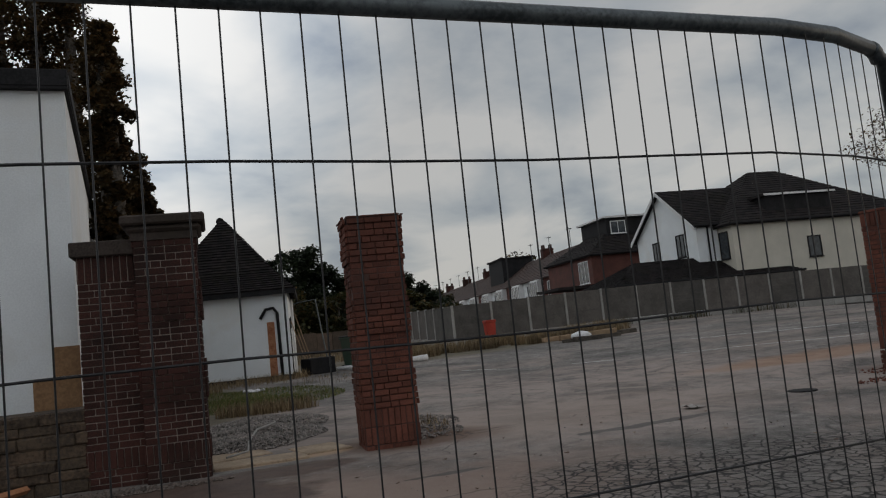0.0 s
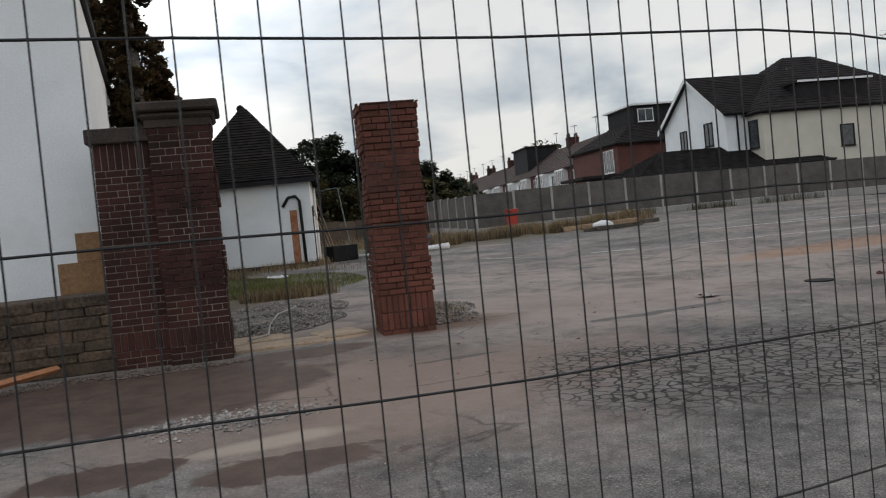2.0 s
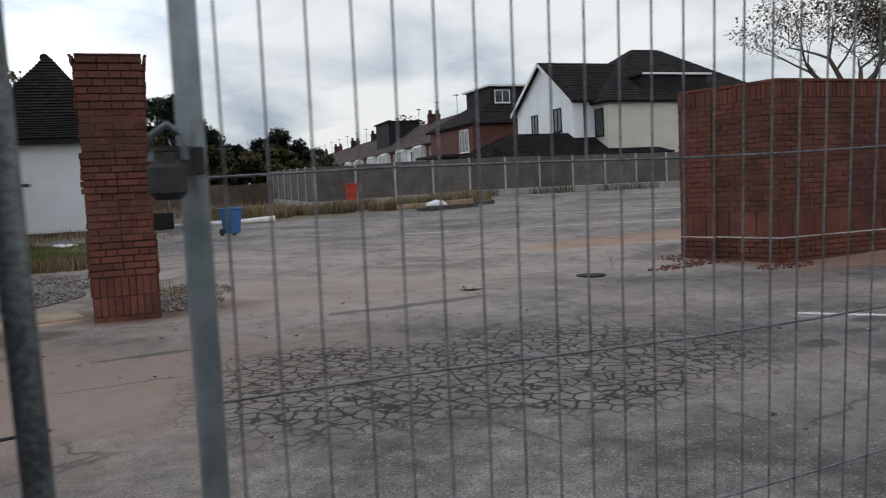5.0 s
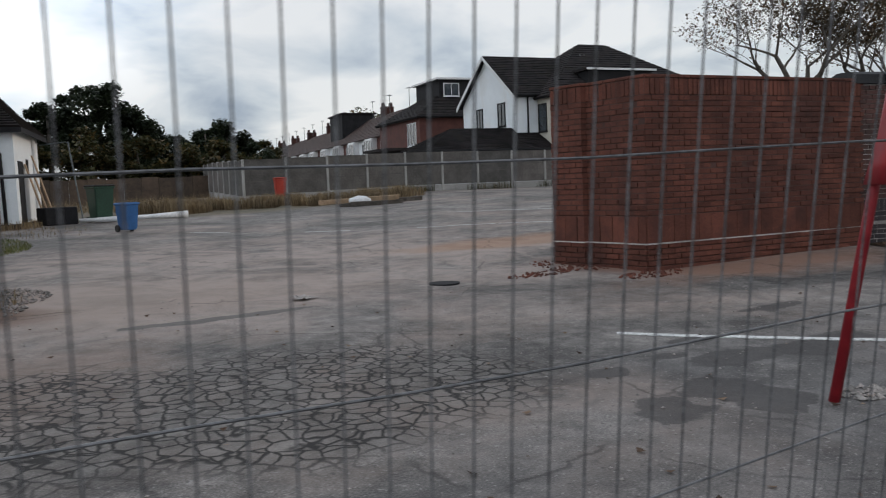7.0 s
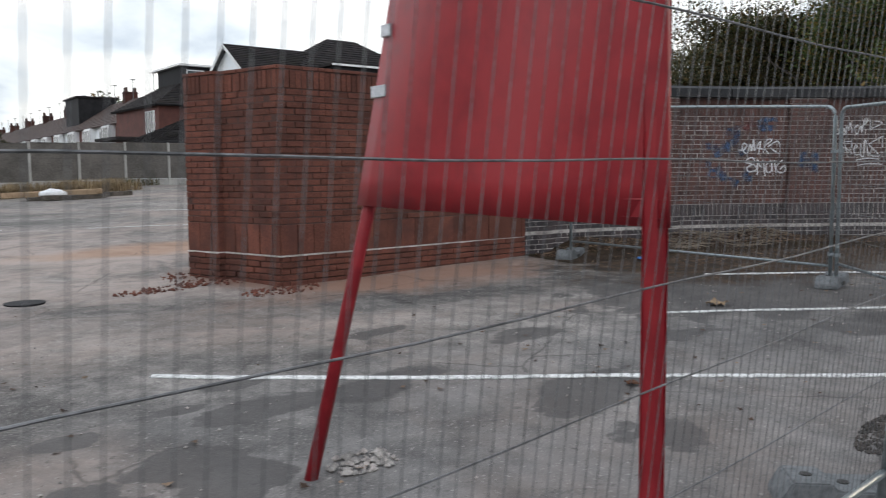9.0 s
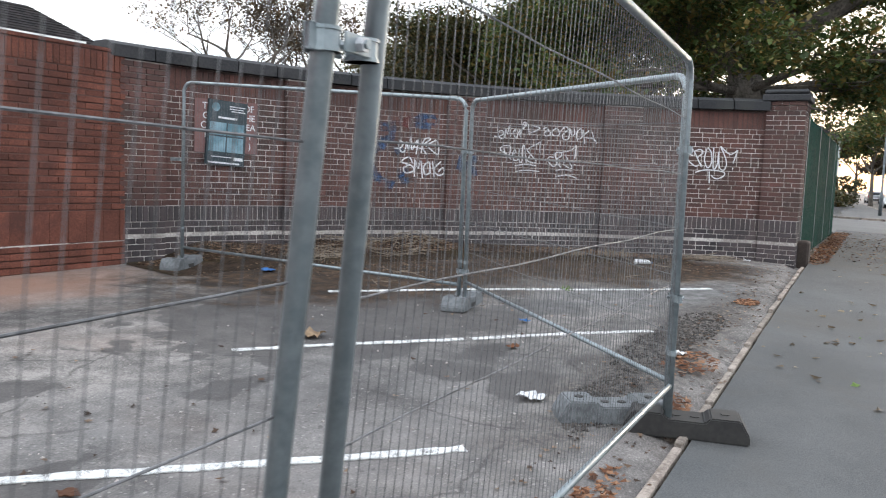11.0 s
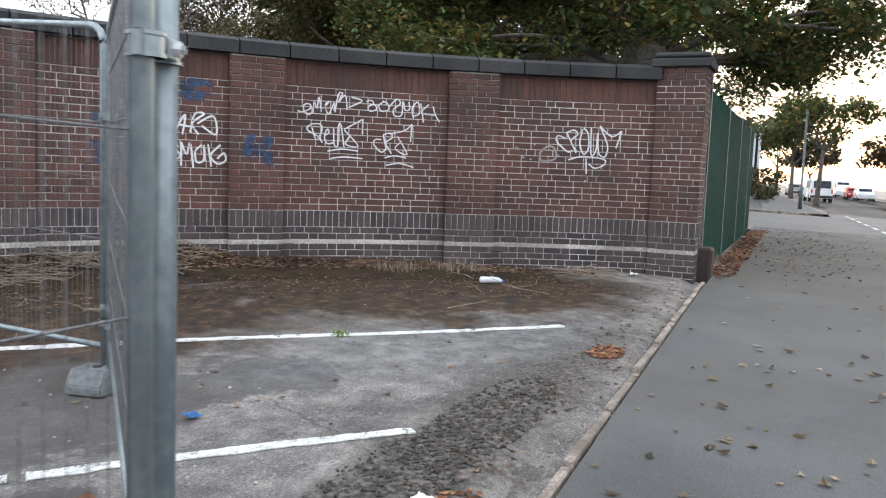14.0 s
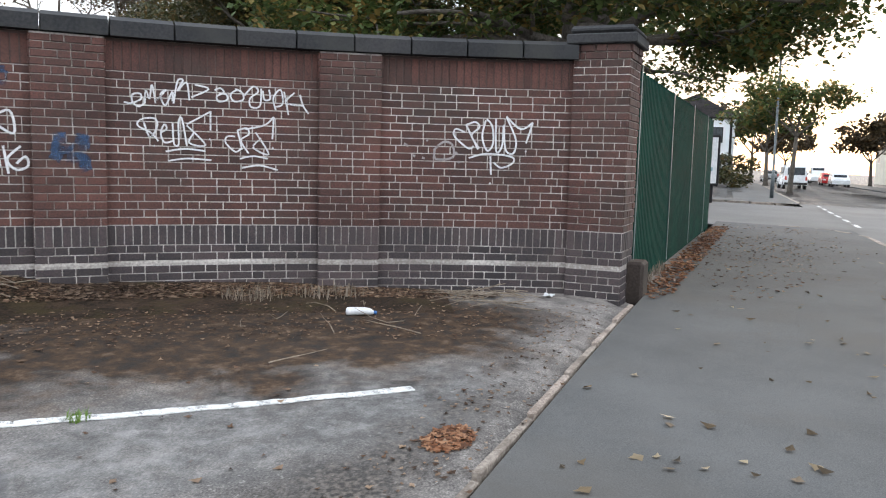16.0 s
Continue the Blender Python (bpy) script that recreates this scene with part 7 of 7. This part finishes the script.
def scrap(x, y, s, material, label, seed):
    rng = random.Random(seed)
    bm = bmesh.new()
    bmesh.ops.create_grid(bm, x_segments=5, y_segments=4, size=s)
    for v in bm.verts:
        v.co.z = abs(rng.gauss(0, s * 0.22)) + 0.01
        v.co.x += rng.uniform(-1, 1) * s * 0.2
    ext = bmesh.ops.extrude_face_region(bm, geom=bm.faces[:])["geom"]
    for v in ext:
        if isinstance(v, bmesh.types.BMVert):
            v.co.z += 0.003
    ob = link("litter_scrap", bm, material)
    ob.matrix_world = Matrix.Translation((x, y, gz(x, y) + 0.004)) @ Matrix.Rotation(rng.uniform(0, 6), 4, "Z")
    tagged(ob, label, "litter", "litter scraps")


for i, (x, y, s, mm, lb) in enumerate(((13.6, 3.77, 0.09, "wood", "crumpled brown paper scrap on the yard"), (13.05, 1.75, 0.07, "sheeting", "crumpled white plastic scrap by the fence foot"), (15.2, 2.55, 0.035, "plastic_blue", "small blue plastic scrap on the yard"), (14.2, 2.3, 0.04, "leaf_orange", "rusty crumpled leaf scrap"), (16.0, 6.0, 0.08, "plastic_blue", "blue plastic scrap among leaves"),
                                     (14.8, 1.12, 0.05, "sheeting", "white paper scrap among orange leaves"), (10.6, 2.95, 0.04, "leaf_orange", "orange leaf scrap on the parking line"), (3.2, 22.5, 0.22, "sheeting", "white plastic sheet scrap on the grass"), (21.9, 1.2, 0.05, "sheeting", "white paper scrap by the pier"), (7.0, 9.1, 0.12, "rubble", "flat stone lump on the yard"))):
    scrap(x, y, s, M[mm], lb, i)
strap = thing("white_strap", Matrix(), "short white plastic strap tied to the fence wire", "strap")
part("band", tube([(5.99, 1.065, 1.235), (5.975, 1.055, 1.19), (5.93, 1.06, 1.15), (5.89, 1.07, 1.12)], [0.005, 0.004, 0.004, 0.003], 6), M["sheeting"], strap)
cover = link("drain_cover", tube([(8.9, 9.1, gz(8.9, 9.1) - 0.02), (8.9, 9.1, gz(8.9, 9.1) + 0.012)], 0.2, 20), M["black_trim"])
tagged(cover, "round dark iron drain cover in the yard", "drain cover")


# ---------------------------------------------------------------- timber, slab, bins and clutter in the yard
pk = thing("orange_plank", Matrix(), "long orange timber plank propped by the stone wall", "plank")
part("plank", tube([(-2.05, 8.0, 0.34), (-0.98, 9.86, 0.32)], 0.042, 4), M["wood_orange"], pk)
wb = thing("timber_block", Matrix(), "sawn timber end block beside the fence", "timber")
part("block", box(-0.3, -0.12, 0, 0.3, 0.12, 0.24, Matrix.Translation((-1.55, 7.75, gz(-1.55, 7.75))) @ Matrix.Rotation(0.5, 4, "Z"), 0.015), M["wood"], wb)
sl = thing("concrete_slab", Matrix(), "broken pale concrete slabs in the gateway between piers", "slab")
for i, (x, y, w, d, t) in enumerate(((1.5, 10.25, 1.1, 0.75, -4), (2.3, 10.55, 0.6, 0.8, 6), (1.3, 11.0, 0.8, 0.6, 10))):
    part("slab_piece", box(-w / 2, -d / 2, -0.05, w / 2, d / 2, 0.018, Matrix.Translation((x, y, gz(x, y))) @ Matrix.Rotation(radians(t), 4, "Z") @ Matrix.Rotation(radians(1.5 * (i - 1)), 4, "X"), 0.012), M["slab_tan"], sl)
hs = thing("hose", Matrix(), "pale hose lying over the gravel", "hose")
part("pipe", tube([(1.15, 10.6, 0.26), (1.45, 10.9, 0.27), (1.55, 11.5, 0.33), (1.75, 12.1, 0.42), (2.1, 12.6, 0.45)], 0.014, 8), M["concrete"], hs, smooth=True)


def wheelie_bin(x, y, turn, material, lid_m, label, h=1.05, w=0.56, lid=True):
    g = gz(x, y)
    top = thing("wheelie_bin", Matrix.Translation((x, y, g)) @ Matrix.Rotation(radians(turn), 4, "Z"), label, "bin", "wheelie bins")
    bm = bmesh.new()
    lo = [bm.verts.new((sx * w * 0.40, sy * w * 0.45, 0.06)) for sx, sy in ((-1, -1), (1, -1), (1, 1), (-1, 1))]
    hi = [bm.verts.new((sx * w * 0.5, sy * w * 0.60, h)) for sx, sy in ((-1, -1), (1, -1), (1, 1), (-1, 1))]
    bm.faces.new(lo[::-1])
    bm.faces.new(hi)
    for i in range(4):
        bm.faces.new((lo[i], lo[(i + 1) % 4], hi[(i + 1) % 4], hi[i]))
    bmesh.ops.bevel(bm, geom=bm.edges[:], offset=0.03, segments=2, affect="EDGES")
    part("body", bm, material, top)
    part("rim", box(-w * 0.54, -w * 0.64, h - 0.07, w * 0.54, w * 0.64, h - 0.01, None, 0.015), material, top)
    if lid:
        part("lid", box(-w * 0.54, -w * 0.66, h - 0.005, w * 0.54, w * 0.66, h + 0.05, None, 0.02), lid_m, top)
    part("handle", tube([(-w * 0.4, w * 0.74, h - 0.03), (w * 0.4, w * 0.74, h - 0.03)], 0.02, 8), material, top)
    for sx in (-1, 1):
        part("wheel", tube([(sx * w * 0.42, w * 0.42, 0.1), (sx * w * 0.52, w * 0.42, 0.1)], 0.1, 14), M["plastic_black"], top)


wheelie_bin(7.45, 22.9, 20, M["plastic_blue"], M["plastic_blue"], "blue plastic wheelie bin with no lid", 0.78, 0.42, False)
wheelie_bin(7.55, 28.2, 15, M["plastic_green"], M["plastic_black"], "dark green wheelie bin with closed lid", 1.15, 0.62)
wheelie_bin(15.7, 34.4, -8, M["plastic_red"], M["plastic_red"], "red orange plastic bin among weeds", 1.0, 0.46)


def timber_pile():
    rng = random.Random(4)
    for i in range(9):
        p = thing("loose_timber", Matrix(), "weathered timber length in a loose pile", "timber", "timber pile")
        x, y = 16.6 + rng.uniform(-1.3, 1.5), 27.2 + rng.uniform(-0.5, 0.5)
        l, a = rng.uniform(1.0, 2.2), rng.uniform(-0.5, 0.2)
        g = gz(x, y) + 0.03 + 0.07 * (i % 3)
        part("beam", box(-l / 2, -0.10, -0.05, l / 2, 0.10, 0.12, Matrix.Translation((x, y, g)) @ Matrix.Rotation(a, 4, "Z") @ Matrix.Rotation(rng.uniform(-0.05, 0.05), 4, "Y"), 0.01), M["wood"] if i % 3 else M["bark"], p)
    s = thing("white_sack", Matrix.Translation((16.0, 26.9, gz(16, 26.9))), "full white sack lying on the timber pile", "sack")
    bm = bmesh.new()
    bmesh.ops.create_icosphere(bm, subdivisions=3, radius=1)
    for v in bm.verts:
        n = noise.noise(v.co * 2.2)
        v.co = Vector((v.co.x * 0.42, v.co.y * 0.25, max(v.co.z, -0.6) * 0.17 + 0.2)) * (1 + 0.12 * n)
    part("sack", bm, M["sheeting"], s, smooth=True)


timber_pile()
pr = thing("plastic_roll", Matrix(), "long roll of white plastic sheeting on the ground", "sheeting")
part("roll", tube([(6.9, 28.2, 0.72), (7.8, 27.6, 0.73), (8.9, 28.0, 0.74), (10.2, 28.0, 0.76)], [0.06, 0.09, 0.07, 0.12], 9), M["sheeting"], pr, smooth=True)
cb = thing("scrap_crates", Matrix(), "dark scrap crate beside the cottage", "crate")
part("crate", box(-0.5, -0.35, 0, 0.5, 0.35, 0.55, Matrix.Translation((6.3, 28.4, gz(6.3, 28.4))) @ Matrix.Rotation(0.3, 4, "Z"), 0.03), M["black_trim"], cb)
st_ = thing("clothes_post", Matrix(), "thin leaning metal post beside the cottage", "post")
part("pole", tube([(7.4, 31.4, 0.6), (7.1, 31.6, 3.4), (6.2, 31.7, 3.3)], 0.03, 6), M["galv_dark"], st_)


# ---------------------------------------------------------------- street: green fence, sign, vehicles, trees
def green_fence():
    top = thing("green_hoarding", Matrix(), "tall dark green steel hoarding along the pavement", "fence")
    a, b = Vector((22.75, 0.50)), Vector((33.0, -0.07))
    d = (b - a).normalized()
    L = (b - a).length
    ang = math.atan2(d.y, d.x)
    n = int(L / 0.115)
    for i in range(n):
        c = a + d * (L * (i + 0.5) / n)
        g = ground_z(c.x, c.y)
        h = 2.34 + 0.05 * step((i / n)) - (0.03 if i % 2 else 0)
        m = Matrix.Translation((c.x, c.y, g)) @ Matrix.Rotation(ang, 4, "Z")
        bm = bmesh.new()
        prof = [(-0.058, 0.0), (-0.03, -0.022), (0.03, -0.022), (0.058, 0.0), (0.058, 0.006), (-0.058, 0.006)]
        add_prism(bm, prof, 0.02, h, m)
        part("pale", bm, M["green_sheet"], top)
    for z in (0.45, 1.95):
        part("rail", tube([(a.x, a.y + 0.05, ground_z(a.x, a.y) + z), (b.x, b.y + 0.05, ground_z(b.x, b.y) + z)], 0.03, 6), M["green_sheet"], top)
    for k in (0.0, 2.9, 5.8, 8.7):
        c = a + d * k
        part("joint_strip", box(-0.012, -0.034, 0.05, 0.012, -0.026, 2.4, Matrix.Translation((c.x, c.y, ground_z(c.x, c.y))) @ Matrix.Rotation(ang, 4, "Z")), M["galv"], top, "pale vertical joint strip")
    e = thing("green_hoarding_return", Matrix(), "end panel of the green hoarding", "fence")
    part("panel", box(32.97, -0.05, 0.2, 33.03, 6.0, 2.7), M["green_sheet"], e)


green_fence()


def advert_sign():
    top = thing("advert_panel", Matrix.Translation((49.0, 0.62, ground_z(49.0, 0.62) - 0.09)), "lit advertising panel on a dark stand", "sign")
    part("stand", box(-0.1, -0.55, 0, 0.1, 0.55, 0.75, None, 0.02), M["black_trim"], top)
    part("case", box(-0.12, -0.75, 0.7, 0.12, 0.75, 2.75, None, 0.03), M["black_trim"], top)
    part("poster", box(-0.135, -0.66, 0.8, -0.12, 0.66, 2.65), M["sheeting"], top, "pale poster face")
    for y0, z0, y1, z1 in ((-0.4, 1.7, 0.3, 2.0), (-0.5, 1.3, 0.1, 1.45)):
        part("print_patch", box(-0.14, y0, z0, -0.134, y1, z1), M["poster_blue"], top)


advert_sign()


def vehicle(x, y, turn, l, w, h, paint, label, van=False):
    """A parked car or van: shaped body, glass, wheels and lights. It points along its own +x."""
    top = thing("van" if van else "car", Matrix.Translation((x, y, ground_z(x, y) - 0.10)) @ Matrix.Rotation(radians(turn), 4, "Z"), label, "van" if van else "car", "parked vehicles")
    if van:
        prof = [(-l / 2, 0.35), (l / 2, 0.35), (l / 2, 0.85), (l / 2 - 0.75, 1.15), (l / 2 - 1.25, h - 0.1), (l / 2 - 1.7, h), (-l / 2 + 0.1, h), (-l / 2, h - 0.2)]
    else:
        prof = [(-l / 2, 0.3), (l / 2, 0.3), (l / 2, 0.7), (l / 2 - 0.9, 0.92), (l / 2 - 1.6, h), (-l / 2 + 0.7, h), (-l / 2 + 0.1, 0.95), (-l / 2, 0.85)]
    bm = bmesh.new()
    a = [bm.verts.new((px, -w / 2 * (0.86 if pz > 1.0 else 1), pz)) for px, pz in prof]
    b = [bm.verts.new((px, w / 2 * (0.86 if pz > 1.0 else 1), pz)) for px, pz in prof]
    bm.faces.new(a)
    bm.faces.new(b[::-1])
    for i in range(len(prof)):
        j = (i + 1) % len(prof)
        bm.faces.new((a[j], a[i], b[i], b[j]))
    bmesh.ops.recalc_face_normals(bm, faces=bm.faces)
    bmesh.ops.bevel(bm, geom=bm.edges[:], offset=0.06, segments=2, affect="EDGES")
    body = part("body", bm, paint, top)
    zg = (h * 0.60, h - 0.18)
    part("rear_window", box(-l / 2 - 0.012 + (0.0 if van else 0.22), -w * 0.36, zg[0], -l / 2 + (0.03 if van else 0.4), w * 0.36, zg[1]), M["glass"], top)
    part("windscreen", box(l / 2 - 1.45, -w * 0.36, zg[0], l / 2 - 1.05, w * 0.36, zg[1]), M["glass"], top)
    for s in (-1, 1):
        part("side_window", box(-l * 0.28, s * w * 0.455 - 0.02, zg[0], l * 0.16, s * w * 0.455 + 0.02, zg[1]), M["glass"], top)
        part("tail_light", box(-l / 2 - 0.015, s * w * 0.43 - 0.07, 0.75, -l / 2 + 0.05, s * w * 0.43 + 0.07, 1.05), M["plastic_red"], top, "red tail light")
        part("headlight", box(l / 2 - 0.06, s * w * 0.36 - 0.14, 0.62, l / 2 + 0.012, s * w * 0.36 + 0.14, 0.76), M["sheeting"], top, "clear headlight")
        for fx in (-l * 0.31, l * 0.31):
            wh = part("wheel", tube([(fx, s * (w / 2 - 0.2), 0.31), (fx, s * (w / 2 + 0.01), 0.31)], 0.31, 18), M["plastic_black"], top)
            part("rim", tube([(fx, s * (w / 2 + 0.005), 0.31), (fx, s * (w / 2 + 0.02), 0.31)], 0.19, 14), M["galv"], wh)
    part("bumper", box(-l / 2 - 0.05, -w * 0.48, 0.38, -l / 2 + 0.05, w * 0.48, 0.56, None, 0.02), M["plastic_black"], top)
    part("number_plate", box(-l / 2 - 0.06, -0.26, 0.6, -l / 2 - 0.02, 0.26, 0.71), M["sheeting"], top, "plain plate")
    return top


M["paint_white"] = mat("white_car_paint", (0.62, 0.64, 0.66), (0.72, 0.74, 0.76), 5, 1, 0.25, strength=0.0)
M["paint_red"] = mat("red_car_paint", (0.36, 0.02, 0.02), (0.42, 0.03, 0.03), 5, 1, 0.25, strength=0.0)
M["paint_grey"] = mat("grey_car_paint", (0.2, 0.21, 0.22), (0.28, 0.29, 0.30), 5, 1, 0.25, strength=0.0)
vehicle(88.0, -5.6, 4, 4.4, 1.8, 1.95, M["paint_white"], "small white van parked at the kerb", True)
vehicle(112.0, -12.0, 180, 4.2, 1.75, 1.5, M["paint_white"], "white hatchback parked across the road")
vehicle(118.0, -11.6, 180, 4.2, 1.75, 1.45, M["paint_red"], "red car parked across the road")
vehicle(134.0, -11.9, 180, 4.8, 1.9, 2.2, M["paint_white"], "white van parked far along the road", True)
vehicle(122.0, -5.4, 3, 4.3, 1.75, 1.5, M["paint_grey"], "grey car parked far along the kerb")
vehicle(146.0, -11.9, 180, 4.3, 1.75, 1.5, M["paint_white"], "pale car parked far along the road")
# trees of the street
tree("street_tree", 72.0, -4.4, 3.6, 0.16, 2.0, 3, M["leaf_plane"], 3600, 0.28, 1.0, 101, "slim street tree with autumn leaves", 3, 0.6, 0.0, group="street trees")
tree("street_tree", 96.0, -3.9, 3.0, 0.2, 2.4, 3, M["leaf_plane"], 2600, 0.42, 1.2, 102, "street tree with brown autumn leaves", 3, 0.6, 0.02, group="street trees")
tree("street_tree", 112.0, -3.0, 3.0, 0.2, 2.8, 3, M["leaf_brown"], 2600, 0.55, 1.5, 103, "street tree with brown autumn leaves", 3, 0.6, 0.02, group="street trees")
for i, (x, y) in enumerate(((78.0, -16.5), (100.0, -16.5), (125.0, -17.0), (150.0, -9.0))):
    tree("street_tree", x, y, 2.8, 0.22, 2.4, 3, M["leaf_brown"], 3200, 0.5, 1.3, 110 + i, "broad street tree with brown autumn leaves across the road", 3, 0.6, 0.0, group="street trees")
tree("street_tree", 44.0, 5.0, 3.2, 0.25, 2.8, 3, M["leaf_plane"], 8000, 0.30, 1.2, 121, "street tree with autumn leaves over the side road", 3, 0.6, -0.02, group="street trees")
for i, (x, y) in enumerate(((86, -17.5), (92, -17.8), (98, -17.6))):
    conifer_mass("hedge", x, y, 2.6, 2.6, M["leaf_olive"], 1200, 0.3, 130 + i, "green garden hedge across the road", "round", "hedges")
conifer_mass("hedge", 82.0, -0.8, 2.4, 2.0, M["leaf_olive"], 1400, 0.28, 140, "green garden hedge beside the far pavement", "round", "hedges")
conifer_mass("hedge", 76.0, 0.2, 1.5, 2.4, M["leaf_olive"], 1200, 0.28, 141, "low green garden hedge beside the far pavement", "round", "hedges")
wh1 = frame_at(102.0, 8.0, 0.0, -1.0)
hh = pitched_house("white_villa", wh1, 9.0, 10.0, 6.2, 9.0, M["render_white"], M["roof_tile"], "white rendered house beyond the side road", gable=False)
for xx in (1.8, 4.5, 7.2):
    window(hh, xx, 1.0, 1.2, 1.4, 0.0, wh1, 1, M["black_trim"])
    window(hh, xx, 3.8, 1.2, 1.4, 0.0, wh1, 1, M["black_trim"])
part("drain_pipe", tube([wh1 @ Vector((8.6, -0.1, 0)), wh1 @ Vector((8.6, -0.1, 6.2))], 0.12, 8), M["black_trim"], hh)
lp = thing("street_lamp", Matrix.Translation((57.5, -2.6, ground_z(57.5, -2.6))), "slim grey street lamp post on the far pavement", "street lamp")
part("pole", tube([(0, 0, 0), (0, 0, 1.2), (0, 0, 1.25), (0, 0, 7.5), (0, -0.4, 8.0), (0, -1.2, 8.1)], [0.09, 0.09, 0.06, 0.05, 0.04, 0.035], 10), M["galv_dark"], lp, smooth=True)
part("lamp_head", box(-0.1, -1.7, 8.02, 0.1, -1.1, 8.16, None, 0.03), M["galv_dark"], lp)
# plain far houses that close the street behind and across the road
for i in range(9):
    hm = frame_at(-60 + i * 16.0, -24.0, -1.0, 0.0)
    oh = pitched_house("street_house", hm, 11.0, 9.0, 5.2, 8.2, M["brick_old"] if i % 2 else M["render_cream"], M["roof_red"], "plain two storey house across the road", gable=False, group="houses across the road")
    window(oh, 3.0, 3.2, 1.4, 1.3, 0.0, hm, 1)
    window(oh, 8.0, 3.2, 1.4, 1.3, 0.0, hm, 1)
for i in range(4):
    hm = frame_at(104 + i * 17.0, -22.0, -1.0, 0.0)
    oh = pitched_house("street_house", hm, 11.0, 9.0, 5.2, 8.2, M["render_cream"] if i % 2 else M["brick_old"], M["roof_red"], "plain two storey house across the road", gable=False, group="houses across the road")
    window(oh, 3.0, 3.2, 1.4, 1.3, 0.0, hm, 1)


# ---------------------------------------------------------------- the single bricks of the walls
def joined(name, bricks, parent):
    by = {}
    for material, m, l, d, h in bricks:
        by.setdefault(material.name, (material, []))[1].append((m, l, d, h))
    for material, items in by.values():
        verts, faces = [], []
        for m, l, d, h in items:
            base = len(verts)
            e = 0.004
            for y, k in ((-d / 2, 0), (d / 2 - e, 0), (d / 2, e)):
                for sx, sz in ((-1, -1), (1, -1), (1, 1), (-1, 1)):
                    verts.append(tuple(m @ Vector((sx * (l / 2 - k), y, sz * (h / 2 - k)))))
            for r in (0, 4):
                for k in range(4):
                    faces.append((base + r + k, base + r + (k + 1) % 4, base + r + 4 + (k + 1) % 4, base + r + 4 + k))
            faces.append((base + 8, base + 9, base + 10, base + 11))
        ob = new(name, soup(name, verts, faces, material))
        ob.parent = parent
        tagged(ob, kind="stuff")


for parent, bricks, singles in PENDING:
    for material, m, l, d, h in bricks[:singles]:
        ob = new("brick", brick_mesh(material, l, d, h))
        ob.parent = parent
        ob.matrix_world = m
    if bricks[singles:]:
        joined("brickwork", bricks[singles:], parent)
